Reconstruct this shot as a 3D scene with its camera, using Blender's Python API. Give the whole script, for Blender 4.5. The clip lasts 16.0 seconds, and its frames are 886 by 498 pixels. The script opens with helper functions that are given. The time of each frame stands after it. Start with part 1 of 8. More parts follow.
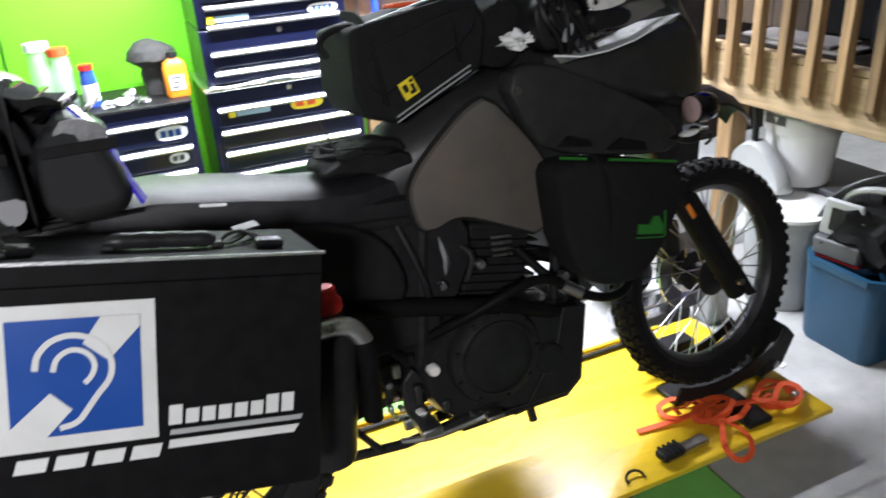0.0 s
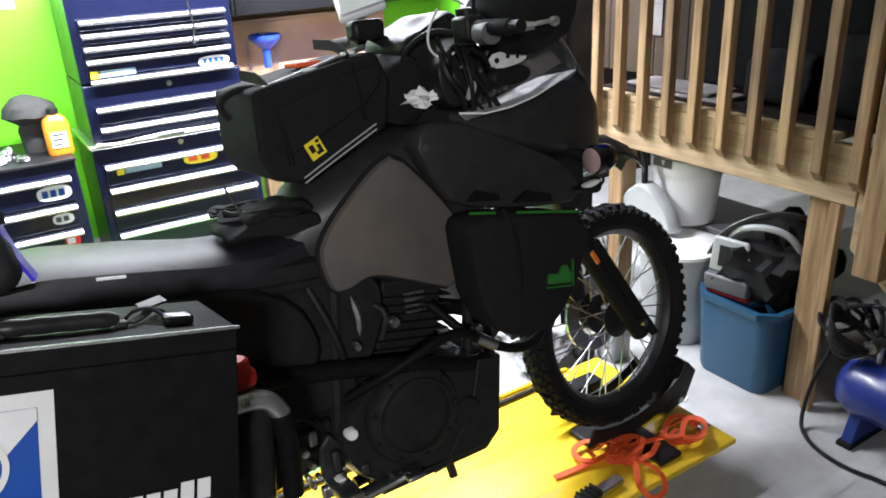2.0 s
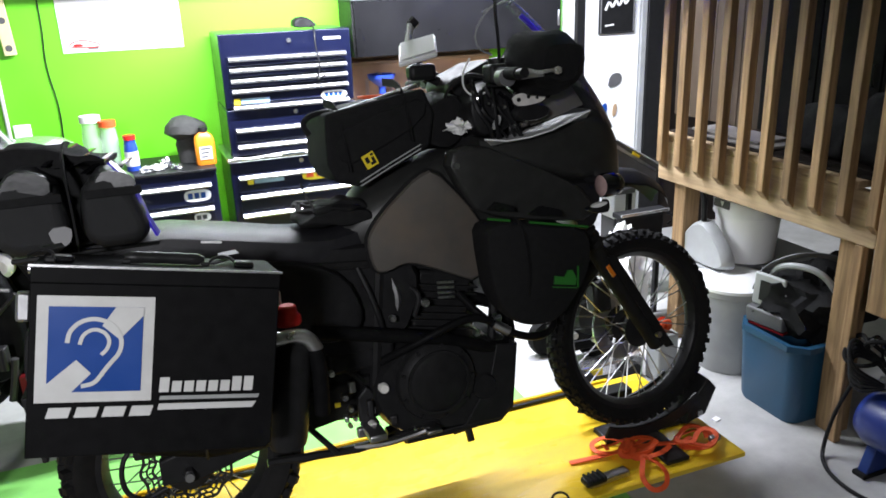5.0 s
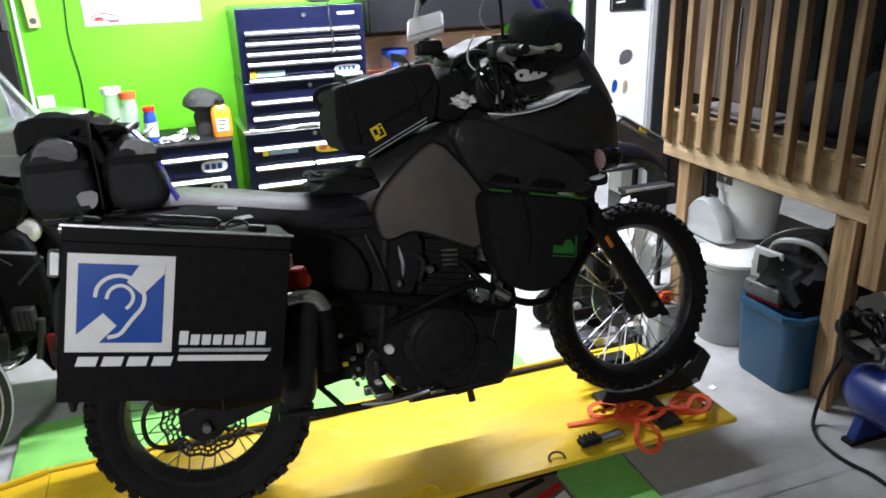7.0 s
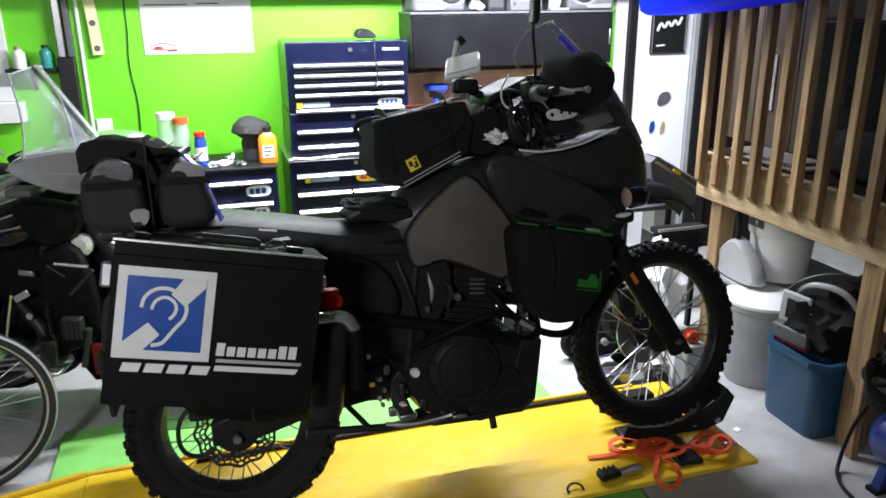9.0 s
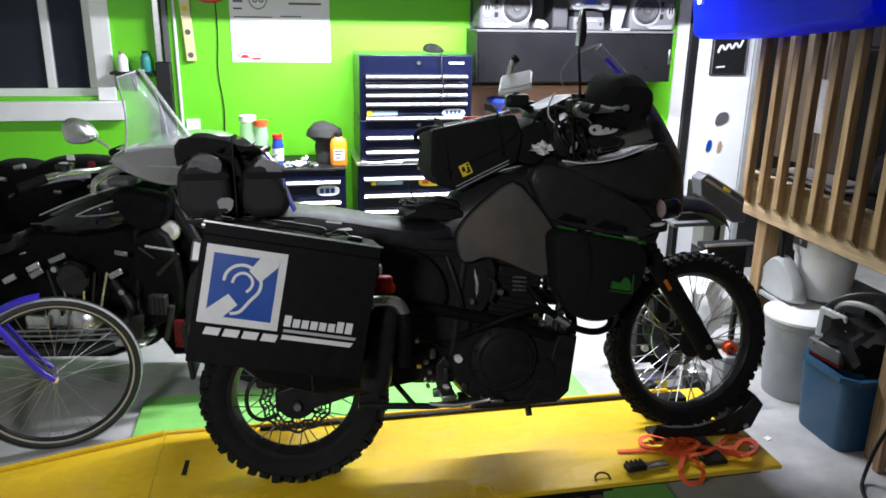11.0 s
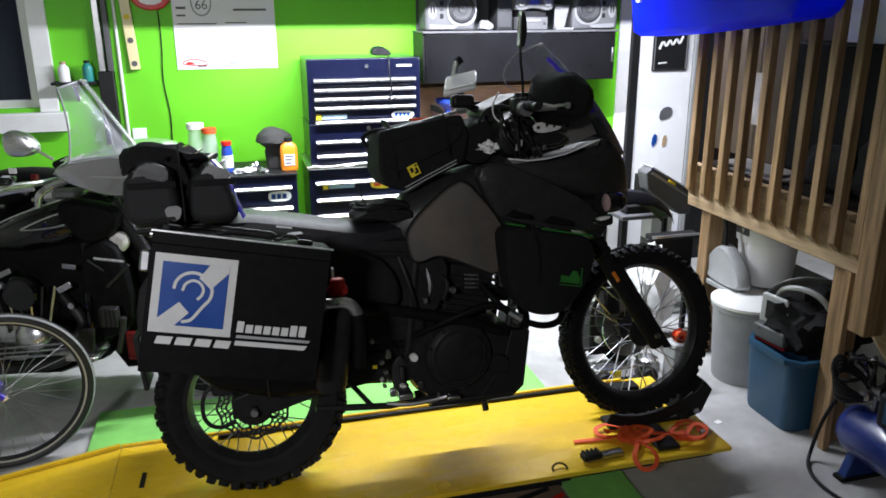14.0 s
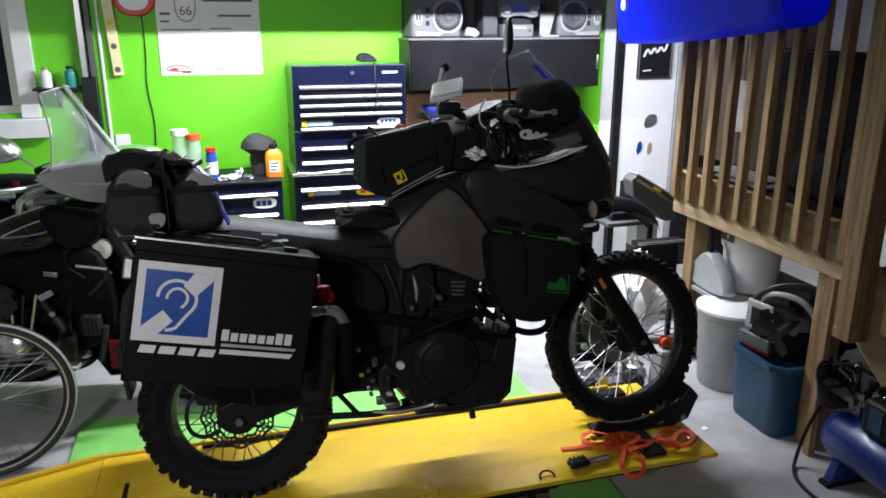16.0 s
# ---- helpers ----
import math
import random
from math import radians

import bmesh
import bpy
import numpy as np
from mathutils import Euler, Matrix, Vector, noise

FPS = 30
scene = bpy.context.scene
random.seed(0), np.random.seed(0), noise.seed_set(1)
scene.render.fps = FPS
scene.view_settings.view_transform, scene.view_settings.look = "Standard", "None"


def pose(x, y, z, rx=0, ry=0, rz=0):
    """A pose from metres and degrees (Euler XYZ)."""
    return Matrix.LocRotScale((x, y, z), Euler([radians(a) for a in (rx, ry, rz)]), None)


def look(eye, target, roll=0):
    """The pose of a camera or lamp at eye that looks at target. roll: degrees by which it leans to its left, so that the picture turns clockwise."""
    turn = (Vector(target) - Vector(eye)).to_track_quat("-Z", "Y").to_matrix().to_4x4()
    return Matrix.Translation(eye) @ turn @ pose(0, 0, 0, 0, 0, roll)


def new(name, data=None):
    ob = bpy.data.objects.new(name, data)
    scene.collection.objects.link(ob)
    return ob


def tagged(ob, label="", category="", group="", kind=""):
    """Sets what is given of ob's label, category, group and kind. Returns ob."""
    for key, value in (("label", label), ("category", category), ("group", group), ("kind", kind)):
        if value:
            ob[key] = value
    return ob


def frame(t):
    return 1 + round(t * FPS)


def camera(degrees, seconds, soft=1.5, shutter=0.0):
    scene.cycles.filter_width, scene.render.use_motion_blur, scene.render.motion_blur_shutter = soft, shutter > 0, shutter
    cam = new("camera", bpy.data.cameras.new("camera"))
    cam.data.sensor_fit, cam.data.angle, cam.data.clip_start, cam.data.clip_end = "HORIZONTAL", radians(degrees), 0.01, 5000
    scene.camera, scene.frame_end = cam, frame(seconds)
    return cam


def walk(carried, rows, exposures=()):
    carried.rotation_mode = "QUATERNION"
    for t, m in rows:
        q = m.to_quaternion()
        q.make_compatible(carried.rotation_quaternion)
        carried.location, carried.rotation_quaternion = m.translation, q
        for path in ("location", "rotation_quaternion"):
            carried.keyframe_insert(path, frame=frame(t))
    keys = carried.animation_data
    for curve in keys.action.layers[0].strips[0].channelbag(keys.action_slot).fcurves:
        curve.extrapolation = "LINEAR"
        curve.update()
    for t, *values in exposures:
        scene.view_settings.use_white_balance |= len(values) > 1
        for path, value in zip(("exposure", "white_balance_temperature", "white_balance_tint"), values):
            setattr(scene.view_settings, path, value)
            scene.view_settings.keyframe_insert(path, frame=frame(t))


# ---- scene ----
cam = camera(59.93, 16.0, soft=1.65, shutter=0.5)
PATH = [
    (0, (-0.004, -1.457, 1.649), (0.706, 0.209, 0.801), -3.82),
    (0.5, (0.005, -1.441, 1.663), (0.857, 0.169, 0.836), -3.86),
    (1, (-0.004, -1.412, 1.662), (0.907, 0.174, 0.851), -2.64),
    (1.5, (-0.008, -1.415, 1.669), (0.890, 0.185, 0.874), -4.13),
    (2, (-0.019, -1.413, 1.678), (0.951, 0.160, 0.913), -2.95),
    (2.5, (-0.048, -1.411, 1.685), (0.963, 0.139, 0.927), -1.89),
    (3, (-0.052, -1.503, 1.696), (0.842, 0.134, 0.974), -1.38),
    (3.5, (-0.009, -1.657, 1.703), (0.759, 0.073, 1.058), 1.21),
    (4, (0.012, -1.783, 1.707), (0.686, -0.014, 1.063), -2.58),
    (6.5, (0.033, -2.050, 1.727), (0.710, -0.295, 1.046), -1.16),
    (7, (0.016, -2.061, 1.729), (0.647, -0.299, 1.023), -1.84),
    (7.5, (0.005, -2.060, 1.727), (0.599, -0.291, 1.009), -0.34),
    (8, (-0.004, -2.080, 1.740), (0.563, -0.279, 1.081), -0.49),
    (8.5, (0.016, -2.106, 1.742), (0.582, -0.294, 1.110), -0.65),
    (11, (0.006, -2.416, 1.784), (0.391, -0.546, 1.186), 0.92),
    (11.5, (0.023, -2.430, 1.783), (0.412, -0.566, 1.170), 0.19),
    (12, (0.017, -2.440, 1.783), (0.422, -0.580, 1.170), -0.18),
    (12.5, (0.015, -2.437, 1.785), (0.449, -0.582, 1.178), -0.09),
    (13, (0.015, -2.450, 1.785), (0.462, -0.599, 1.172), 0.16),
    (13.5, (0.017, -2.452, 1.788), (0.486, -0.603, 1.186), 0.06),
    (14, (0.022, -2.452, 1.787), (0.513, -0.606, 1.194), -0.23),
    (14.5, (0.021, -2.449, 1.784), (0.526, -0.611, 1.177), 0.04),
    (15, (0.021, -2.448, 1.785), (0.532, -0.611, 1.179), -0.13),
    (15.5, (0.018, -2.451, 1.786), (0.531, -0.609, 1.199), -0.24),
    (16, (0.020, -2.441, 1.785), (0.549, -0.601, 1.209), 0.03),
]
EXPOSURES = [(0, 0.54), (2.5, 0.6), (3.5, 0.68), (4.0, 0.42), (7.0, 0.04), (8.5, -0.07), (11.0, -0.17), (13.5, -0.34), (16, -0.47)]
walk(cam, [(t, look(eye, target, roll)) for t, eye, target, roll in PATH], EXPOSURES)

# ---- world and lights ----
world = bpy.data.worlds.new("night")
scene.world = world
world.use_nodes = True
world.node_tree.nodes["Background"].inputs[0].default_value = (0.012, 0.016, 0.03, 1)
world.node_tree.nodes["Background"].inputs[1].default_value = 0.5

WALL_Y, LIFT_Z = 2.45, 0.141
LEFT_X, RIGHT_X, BACK_Y, CEIL_Z = -2.3, 4.6, -4.2, 2.55


def lamp(name, m, sx, sy, watts, colour, spread=180):
    data = bpy.data.lights.new(name, "AREA")
    data.shape, data.size, data.size_y, data.energy, data.color = "RECTANGLE", sx, sy, watts, colour
    data.spread = radians(spread)
    ob = new(name, data)
    ob.matrix_world = m
    return ob


lamp("bench_tube", pose(1.20, 1.42, 2.118, 18), 2.28, 0.012, 196, (0.87, 0.90, 1.0))
# fill added behind the camera, out of view, to brighten the near faces
lamp("front_fill", look((-1.3, -3.4, 2.42), (-0.55, 0.0, 0.85)), 0.5, 0.3, 21, (0.95, 0.95, 1.0), 85)


# ---- materials ----
def mat(name, colour, rough=0.5, metal=0.0, scale=12.0, vary=0.12, bump=0.0, bscale=120.0, dirt=None, dscale=2.0, damount=0.5, coat=0.0, rvary=0.1, random_obj=0.0, stretch=(1, 1, 1), spec=0.5):
    m = bpy.data.materials.new(name)
    m.use_nodes = True
    nt = m.node_tree
    b = nt.nodes["Principled BSDF"]
    N, K = nt.nodes.new, nt.links.new
    co = N("ShaderNodeTexCoord")
    mp = N("ShaderNodeMapping")
    mp.inputs["Scale"].default_value = stretch
    K(co.outputs["Object"], mp.inputs["Vector"])
    n1 = N("ShaderNodeTexNoise")
    n1.inputs["Scale"].default_value, n1.inputs["Detail"].default_value = scale, 6
    K(mp.outputs[0], n1.inputs["Vector"])
    mr = N("ShaderNodeMapRange")
    mr.inputs["From Min"].default_value, mr.inputs["From Max"].default_value = 0.25, 0.75
    mr.inputs["To Min"].default_value, mr.inputs["To Max"].default_value = 1 - vary, 1 + vary
    K(n1.outputs["Fac"], mr.inputs["Value"])
    mul = N("ShaderNodeMix")
    mul.data_type, mul.blend_type = "RGBA", "MULTIPLY"
    mul.inputs["Factor"].default_value = 1
    mul.inputs["A"].default_value = (*colour, 1)
    K(mr.outputs[0], mul.inputs["B"])
    out = mul.outputs["Result"]
    if dirt:
        n2 = N("ShaderNodeTexNoise")
        n2.inputs["Scale"].default_value, n2.inputs["Detail"].default_value, n2.inputs["Roughness"].default_value = dscale, 8, 0.65
        K(mp.outputs[0], n2.inputs["Vector"])
        r2 = N("ShaderNodeMapRange")
        r2.inputs["From Min"].default_value, r2.inputs["From Max"].default_value = 0.45, 0.75
        r2.inputs["To Max"].default_value = damount
        K(n2.outputs["Fac"], r2.inputs["Value"])
        mx = N("ShaderNodeMix")
        mx.data_type = "RGBA"
        mx.inputs["B"].default_value = (*dirt, 1)
        K(r2.outputs[0], mx.inputs["Factor"])
        K(out, mx.inputs["A"])
        out = mx.outputs["Result"]
    if random_obj:
        oi = N("ShaderNodeObjectInfo")
        r3 = N("ShaderNodeMapRange")
        r3.inputs["To Min"].default_value, r3.inputs["To Max"].default_value = 1 - random_obj, 1 + random_obj
        K(oi.outputs["Random"], r3.inputs["Value"])
        m3 = N("ShaderNodeMix")
        m3.data_type, m3.blend_type = "RGBA", "MULTIPLY"
        m3.inputs["Factor"].default_value = 1
        K(out, m3.inputs["A"])
        K(r3.outputs[0], m3.inputs["B"])
        out = m3.outputs["Result"]
    K(out, b.inputs["Base Color"])
    rr = N("ShaderNodeMapRange")
    rr.inputs["To Min"].default_value, rr.inputs["To Max"].default_value = max(0.02, rough - rvary), min(1, rough + rvary)
    K(n1.outputs["Fac"], rr.inputs["Value"])
    K(rr.outputs[0], b.inputs["Roughness"])
    b.inputs["Metallic"].default_value = metal
    b.inputs["Coat Weight"].default_value = coat
    b.inputs["Specular IOR Level"].default_value = spec
    if bump:
        nb = N("ShaderNodeTexNoise")
        nb.inputs["Scale"].default_value, nb.inputs["Detail"].default_value = bscale, 4
        K(mp.outputs[0], nb.inputs["Vector"])
        bp = N("ShaderNodeBump")
        bp.inputs["Strength"].default_value, bp.inputs["Distance"].default_value = bump, 0.004
        K(nb.outputs["Fac"], bp.inputs["Height"])
        K(bp.outputs[0], b.inputs["Normal"])
    return m


def glass(name, colour=(1, 1, 1), rough=0.0, alpha=0.2):
    m = bpy.data.materials.new(name)
    m.use_nodes = True
    b = m.node_tree.nodes["Principled BSDF"]
    b.inputs["Base Color"].default_value = (*colour, 1)
    b.inputs["Roughness"].default_value = rough
    b.inputs["Alpha"].default_value = alpha
    b.inputs["IOR"].default_value = 1.5
    return m


GREEN = mat("green_wall_paint", (0.14, 0.60, 0.012), 0.55, scale=5, vary=0.05, bump=0.15, bscale=60)
WALLPLAIN = mat("plain_wall_paint", (0.55, 0.55, 0.5), 0.7, scale=4, vary=0.06, bump=0.1)
CONCRETE = mat("concrete_floor", (0.42, 0.42, 0.41), 0.6, scale=9, vary=0.16, bump=0.2, bscale=90, dirt=(0.19, 0.18, 0.165), dscale=1.6, damount=0.6)
YELLOW = mat("yellow_lift_paint", (0.83, 0.55, 0.024), 0.28, scale=9, vary=0.08, bump=0.12, bscale=40, dirt=(0.36, 0.19, 0.012), dscale=4.5, damount=0.5, coat=0.25, stretch=(0.4, 1.3, 1))
GREENBOARD = mat("green_painted_board", (0.22, 0.60, 0.13), 0.5, scale=9, vary=0.1, dirt=(0.15, 0.3, 0.1), dscale=3)
NAVY = mat("navy_powder_coat", (0.0035, 0.005, 0.02), 0.32, scale=20, vary=0.08, coat=0.3, spec=0.25)
CHROME = mat("brushed_aluminium", (0.82, 0.82, 0.84), 0.28, 1.0, scale=30, vary=0.06, stretch=(1, 30, 30))
STEEL = mat("grey_steel", (0.45, 0.45, 0.46), 0.35, 1.0, scale=25, vary=0.2)
BLACK = mat("black_plastic", (0.0135, 0.0135, 0.0143), 0.45, scale=30, vary=0.25, bump=0.1, bscale=400, spec=0.18)
BLACKGLOSS = mat("black_gloss_paint", (0.004, 0.004, 0.005), 0.12, scale=15, vary=0.2, coat=0.6, rvary=0.04, spec=0.35)
BLACKMETAL = mat("black_powder_coat", (0.0145, 0.0145, 0.015), 0.36, scale=35, vary=0.2, bump=0.08, bscale=500, spec=0.18)
FABRIC = mat("black_nylon", (0.0115, 0.0115, 0.012), 0.8, scale=60, vary=0.3, bump=0.5, bscale=700, spec=0.14)
FABRICG = mat("charcoal_nylon", (0.013, 0.0134, 0.0142), 0.5, scale=40, vary=0.2, bump=0.5, bscale=700, spec=0.25)
VINYL = mat("seat_vinyl", (0.016, 0.016, 0.0185), 0.40, scale=40, vary=0.2, bump=0.3, bscale=500, spec=0.3)
RUBBER = mat("tyre_rubber", (0.0085, 0.0085, 0.0088), 0.72, scale=30, vary=0.3, bump=0.3, bscale=200, dirt=(0.028, 0.026, 0.023), dscale=9, damount=0.3, spec=0.15)
RIMGREY = mat("dull_rim_alloy", (0.035, 0.035, 0.037), 0.5, 0.6, scale=20, vary=0.2, dirt=(0.06, 0.05, 0.04), dscale=6)
LAMINATE = mat("grey_black_laminate", (0.0075, 0.0075, 0.0085), 0.3, scale=5, vary=0.15, spec=0.25)
SHOULDER = mat("worn_bright_steel", (0.5, 0.5, 0.5), 0.3, 0.9, scale=25, vary=0.25)
LIDBLACK = mat("satin_black_lid", (0.006, 0.006, 0.0064), 0.5, scale=30, vary=0.3, spec=0.06)
# lighter grey that paints the sheen on the bag tops
SHEENG = mat("sheen_grey_bag_top", (0.027, 0.0275, 0.030), 0.36, scale=20, vary=0.25, bump=0.2, bscale=40, spec=0.45)
SCREENGREY = mat("smoky_grey_screen_shell", (0.055, 0.055, 0.057), 0.3, scale=18, vary=0.15, spec=0.35)
MIDGREY = mat("mid_grey_plastic", (0.15, 0.14, 0.132), 0.6, scale=18, vary=0.2, spec=0.2)
OLIVE = mat("dark_green_black_plastic", (0.025, 0.0255, 0.0245), 0.36, scale=25, vary=0.2, spec=0.2)
GREYPANEL = mat("warm_grey_knee_pad", (0.088, 0.080, 0.072), 0.6, scale=14, vary=0.12, bump=0.3, bscale=500, dirt=(0.16, 0.11, 0.07), dscale=4, damount=0.5, spec=0.2)
WOOD = mat("treated_pine", (0.285, 0.185, 0.095), 0.6, scale=9, vary=0.4, bump=0.5, bscale=60, dirt=(0.095, 0.056, 0.026), dscale=3.2, damount=0.9, random_obj=0.28, stretch=(7, 7, 0.5), spec=0.25)
WOODH = mat("treated_pine_beam", (0.355, 0.258, 0.155), 0.65, scale=9, vary=0.3, bump=0.5, bscale=60, dirt=(0.19, 0.12, 0.06), dscale=3.4, damount=0.8, random_obj=0.2, stretch=(7, 0.6, 7), spec=0.25)
WHITE = mat("white_plastic", (0.82, 0.82, 0.81), 0.4, scale=8, vary=0.04)
WHITEGLOSS = mat("white_enamel", (0.84, 0.85, 0.86), 0.25, scale=5, vary=0.03, coat=0.3)
TRIM = mat("white_trim_paint", (0.80, 0.80, 0.79), 0.4, scale=10, vary=0.05)
BLUE = mat("blue_tub_plastic", (0.004, 0.022, 0.95), 0.38, scale=3, vary=0.12, rvary=0.05, spec=0.45)
bn = BLUE.node_tree
shine, glow, both = bn.nodes["Principled BSDF"], bn.nodes.new("ShaderNodeBsdfTranslucent"), bn.nodes.new("ShaderNodeMixShader")
glow.inputs["Color"].default_value, both.inputs[0].default_value = (0.01, 0.10, 1.0, 1), 0.65
bn.links.new(shine.outputs[0], both.inputs[1])
bn.links.new(glow.outputs[0], both.inputs[2])
bn.links.new(both.outputs[0], bn.nodes["Material Output"].inputs["Surface"])
TEAL = mat("blue_tote_plastic", (0.011, 0.06, 0.12), 0.42, scale=8, vary=0.1, bump=0.1)
ORANGE = mat("orange_webbing", (0.72, 0.085, 0.014), 0.65, scale=40, vary=0.15, bump=0.4, bscale=600)
RED = mat("red_plastic", (0.62, 0.015, 0.012), 0.4, scale=10, vary=0.1)
SIGNBLUE = mat("sign_blue", (0.006, 0.055, 0.28), 0.35, scale=10, vary=0.05)
CASEWHITE = mat("mottled_white_vinyl", (0.62, 0.62, 0.61), 0.4, scale=14, vary=0.06, dirt=(0.45, 0.44, 0.42), dscale=12, damount=0.4)
SIGNWHITE = mat("sign_white", (0.78, 0.78, 0.78), 0.35, scale=10, vary=0.03)
YELLOWP = mat("yellow_patch", (0.78, 0.60, 0.02), 0.6, scale=20, vary=0.1)
LIME = mat("lime_green_trim", (0.02, 0.15, 0.018), 0.5, scale=20, vary=0.1)
BROWN = mat("brown_hardboard", (0.40, 0.27, 0.16), 0.65, scale=9, vary=0.15, bump=0.1)
CARD = mat("brown_cardboard", (0.36, 0.25, 0.15), 0.8, scale=10, vary=0.1, dirt=(0.2, 0.14, 0.09))
SPEAKER = mat("grey_silver_plastic", (0.095, 0.095, 0.10), 0.55, 0.0, scale=10, vary=0.08)
SILVER = mat("silver_paint", (0.56, 0.56, 0.58), 0.22, 0.75, scale=6, vary=0.06, coat=0.5)
GREYPL = mat("grey_plastic", (0.33, 0.34, 0.34), 0.5, scale=10, vary=0.12)
GREYD = mat("dark_grey_plastic", (0.09, 0.09, 0.095), 0.5, scale=14, vary=0.15)
PURPLE = mat("violet_blue_paint", (0.05, 0.03, 0.52), 0.25, scale=10, vary=0.08, coat=0.5)
CREAM = mat("cream_tyre_wall", (0.42, 0.40, 0.33), 0.6, scale=15, vary=0.1)
SMOKE = glass("smoked_screen", (0.10, 0.10, 0.115), 0.06, 0.24)
DARKRED = mat("dark_red_lens", (0.10, 0.004, 0.006), 0.3, scale=20, vary=0.2)
CLEAR = glass("clear_screen", (0.62, 0.64, 0.67), 0.03, 0.2)
PANE = glass("window_pane", (0.05, 0.06, 0.07), 0.02, 0.25)
PALEGREY = mat("pale_grey_plastic", (0.20, 0.20, 0.205), 0.5, scale=10, vary=0.1)
SPEAKCONE = mat("speaker_cone", (0.028, 0.028, 0.031), 0.6, scale=20, vary=0.15)
AMBER = mat("amber_lens", (0.75, 0.20, 0.02), 0.2, scale=20, vary=0.1)
LENSPINK = mat("pink_lens", (0.42, 0.29, 0.28), 0.2, scale=30, vary=0.25)
LENSW = mat("clear_lens", (0.7, 0.68, 0.65), 0.15, scale=30, vary=0.2)
# near-black filler for the dark places behind the deck railing
DARKDECK = mat("dark_deck_filler", (0.014, 0.011, 0.0095), 0.7, scale=5, vary=0.5, dirt=(0.028, 0.022, 0.018), dscale=6, spec=0.06)


# ---- building helpers ----
def part(name, bm, material, parent=None, label="", smooth=True, bevel=0.0, segments=2, m=None):
    me = bpy.data.meshes.new(name)
    if m is not None:
        bm.transform(m)
    bmesh.ops.recalc_face_normals(bm, faces=bm.faces)
    bm.to_mesh(me)
    bm.free()
    me.materials.append(material)
    ob = new(name, me)
    if smooth:
        me.shade_smooth()
        me.set_sharp_from_angle(angle=radians(38))
    if bevel:
        mod = ob.modifiers.new("bevel", "BEVEL")
        mod.width, mod.segments, mod.limit_method, mod.angle_limit = bevel, segments, "ANGLE", radians(35)
    if parent is not None:
        ob.parent = parent
    if label:
        tagged(ob, label)
    return ob


def thing(name, label, category, m=None, group="", kind=""):
    ob = new(name)
    ob.empty_display_size = 0.1
    if m is not None:
        ob.matrix_world = m
    return tagged(ob, label, category, group, kind)


def box(x0, x1, y0, y1, z0, z1, bm=None):
    bm = bm or bmesh.new()
    bmesh.ops.create_cube(bm, size=1, matrix=Matrix.Translation(((x0 + x1) / 2, (y0 + y1) / 2, (z0 + z1) / 2)) @ Matrix.Diagonal((x1 - x0, y1 - y0, z1 - z0, 1)))
    return bm


def prism(pts, a0, a1, axis="y", bm=None):
    """A polygon in the plane across the axis, drawn out from a0 to a1. For y the points are (x, z), for x (y, z), for z (x, y)."""
    bm = bm or bmesh.new()
    put = {"y": lambda p, a: (p[0], a, p[1]), "x": lambda p, a: (a, p[0], p[1]), "z": lambda p, a: (p[0], p[1], a)}[axis]
    r0 = [bm.verts.new(put(p, a0)) for p in pts]
    r1 = [bm.verts.new(put(p, a1)) for p in pts]
    n = len(pts)
    bm.faces.new(r0)
    bm.faces.new(r1[::-1])
    for i in range(n):
        bm.faces.new((r0[i], r0[(i + 1) % n], r1[(i + 1) % n], r1[i]))
    return bm


def loft(rings, closed_ends=True, bm=None):
    bm = bm or bmesh.new()
    vs = [[bm.verts.new(p) for p in ring] for ring in rings]
    n = len(rings[0])
    for a, b in zip(vs, vs[1:]):
        for i in range(n):
            bm.faces.new((a[i], a[(i + 1) % n], b[(i + 1) % n], b[i]))
    if closed_ends:
        bm.faces.new(vs[0][::-1])
        bm.faces.new(vs[-1])
    return bm


def pillow(outline, y_mid, half, inset=0.75, power=2, bm=None, steps=3, centre=None):
    """A rounded slab over an outline in x, z: full in the middle, drawn in towards both faces."""
    cx = sum(p[0] for p in outline) / len(outline) if centre is None else centre[0]
    cz = sum(p[1] for p in outline) / len(outline) if centre is None else centre[1]
    rings = []
    for k in range(-steps, steps + 1):
        u = k / steps
        s = 1 - (1 - inset) * abs(u) ** power
        rings.append([(cx + (p[0] - cx) * s, y_mid + half * math.sin(u * math.pi / 2), cz + (p[1] - cz) * s) for p in outline])
    return loft(rings, bm=bm)


def smoothed(pts, n=2):
    """Corner cutting of a closed outline."""
    for _ in range(n):
        out = []
        for a, b in zip(pts, pts[1:] + pts[:1]):
            out.append(tuple(0.75 * p + 0.25 * q for p, q in zip(a, b)))
            out.append(tuple(0.25 * p + 0.75 * q for p, q in zip(a, b)))
        pts = out
    return pts


def curved(pts, n=3):
    """Corner cutting of an open line that keeps its ends."""
    for _ in range(n):
        out = [pts[0]]
        for a, b in zip(pts, pts[1:]):
            out.append(tuple(0.75 * p + 0.25 * q for p, q in zip(a, b)))
            out.append(tuple(0.25 * p + 0.75 * q for p, q in zip(a, b)))
        pts = out + [pts[-1]]
    return pts


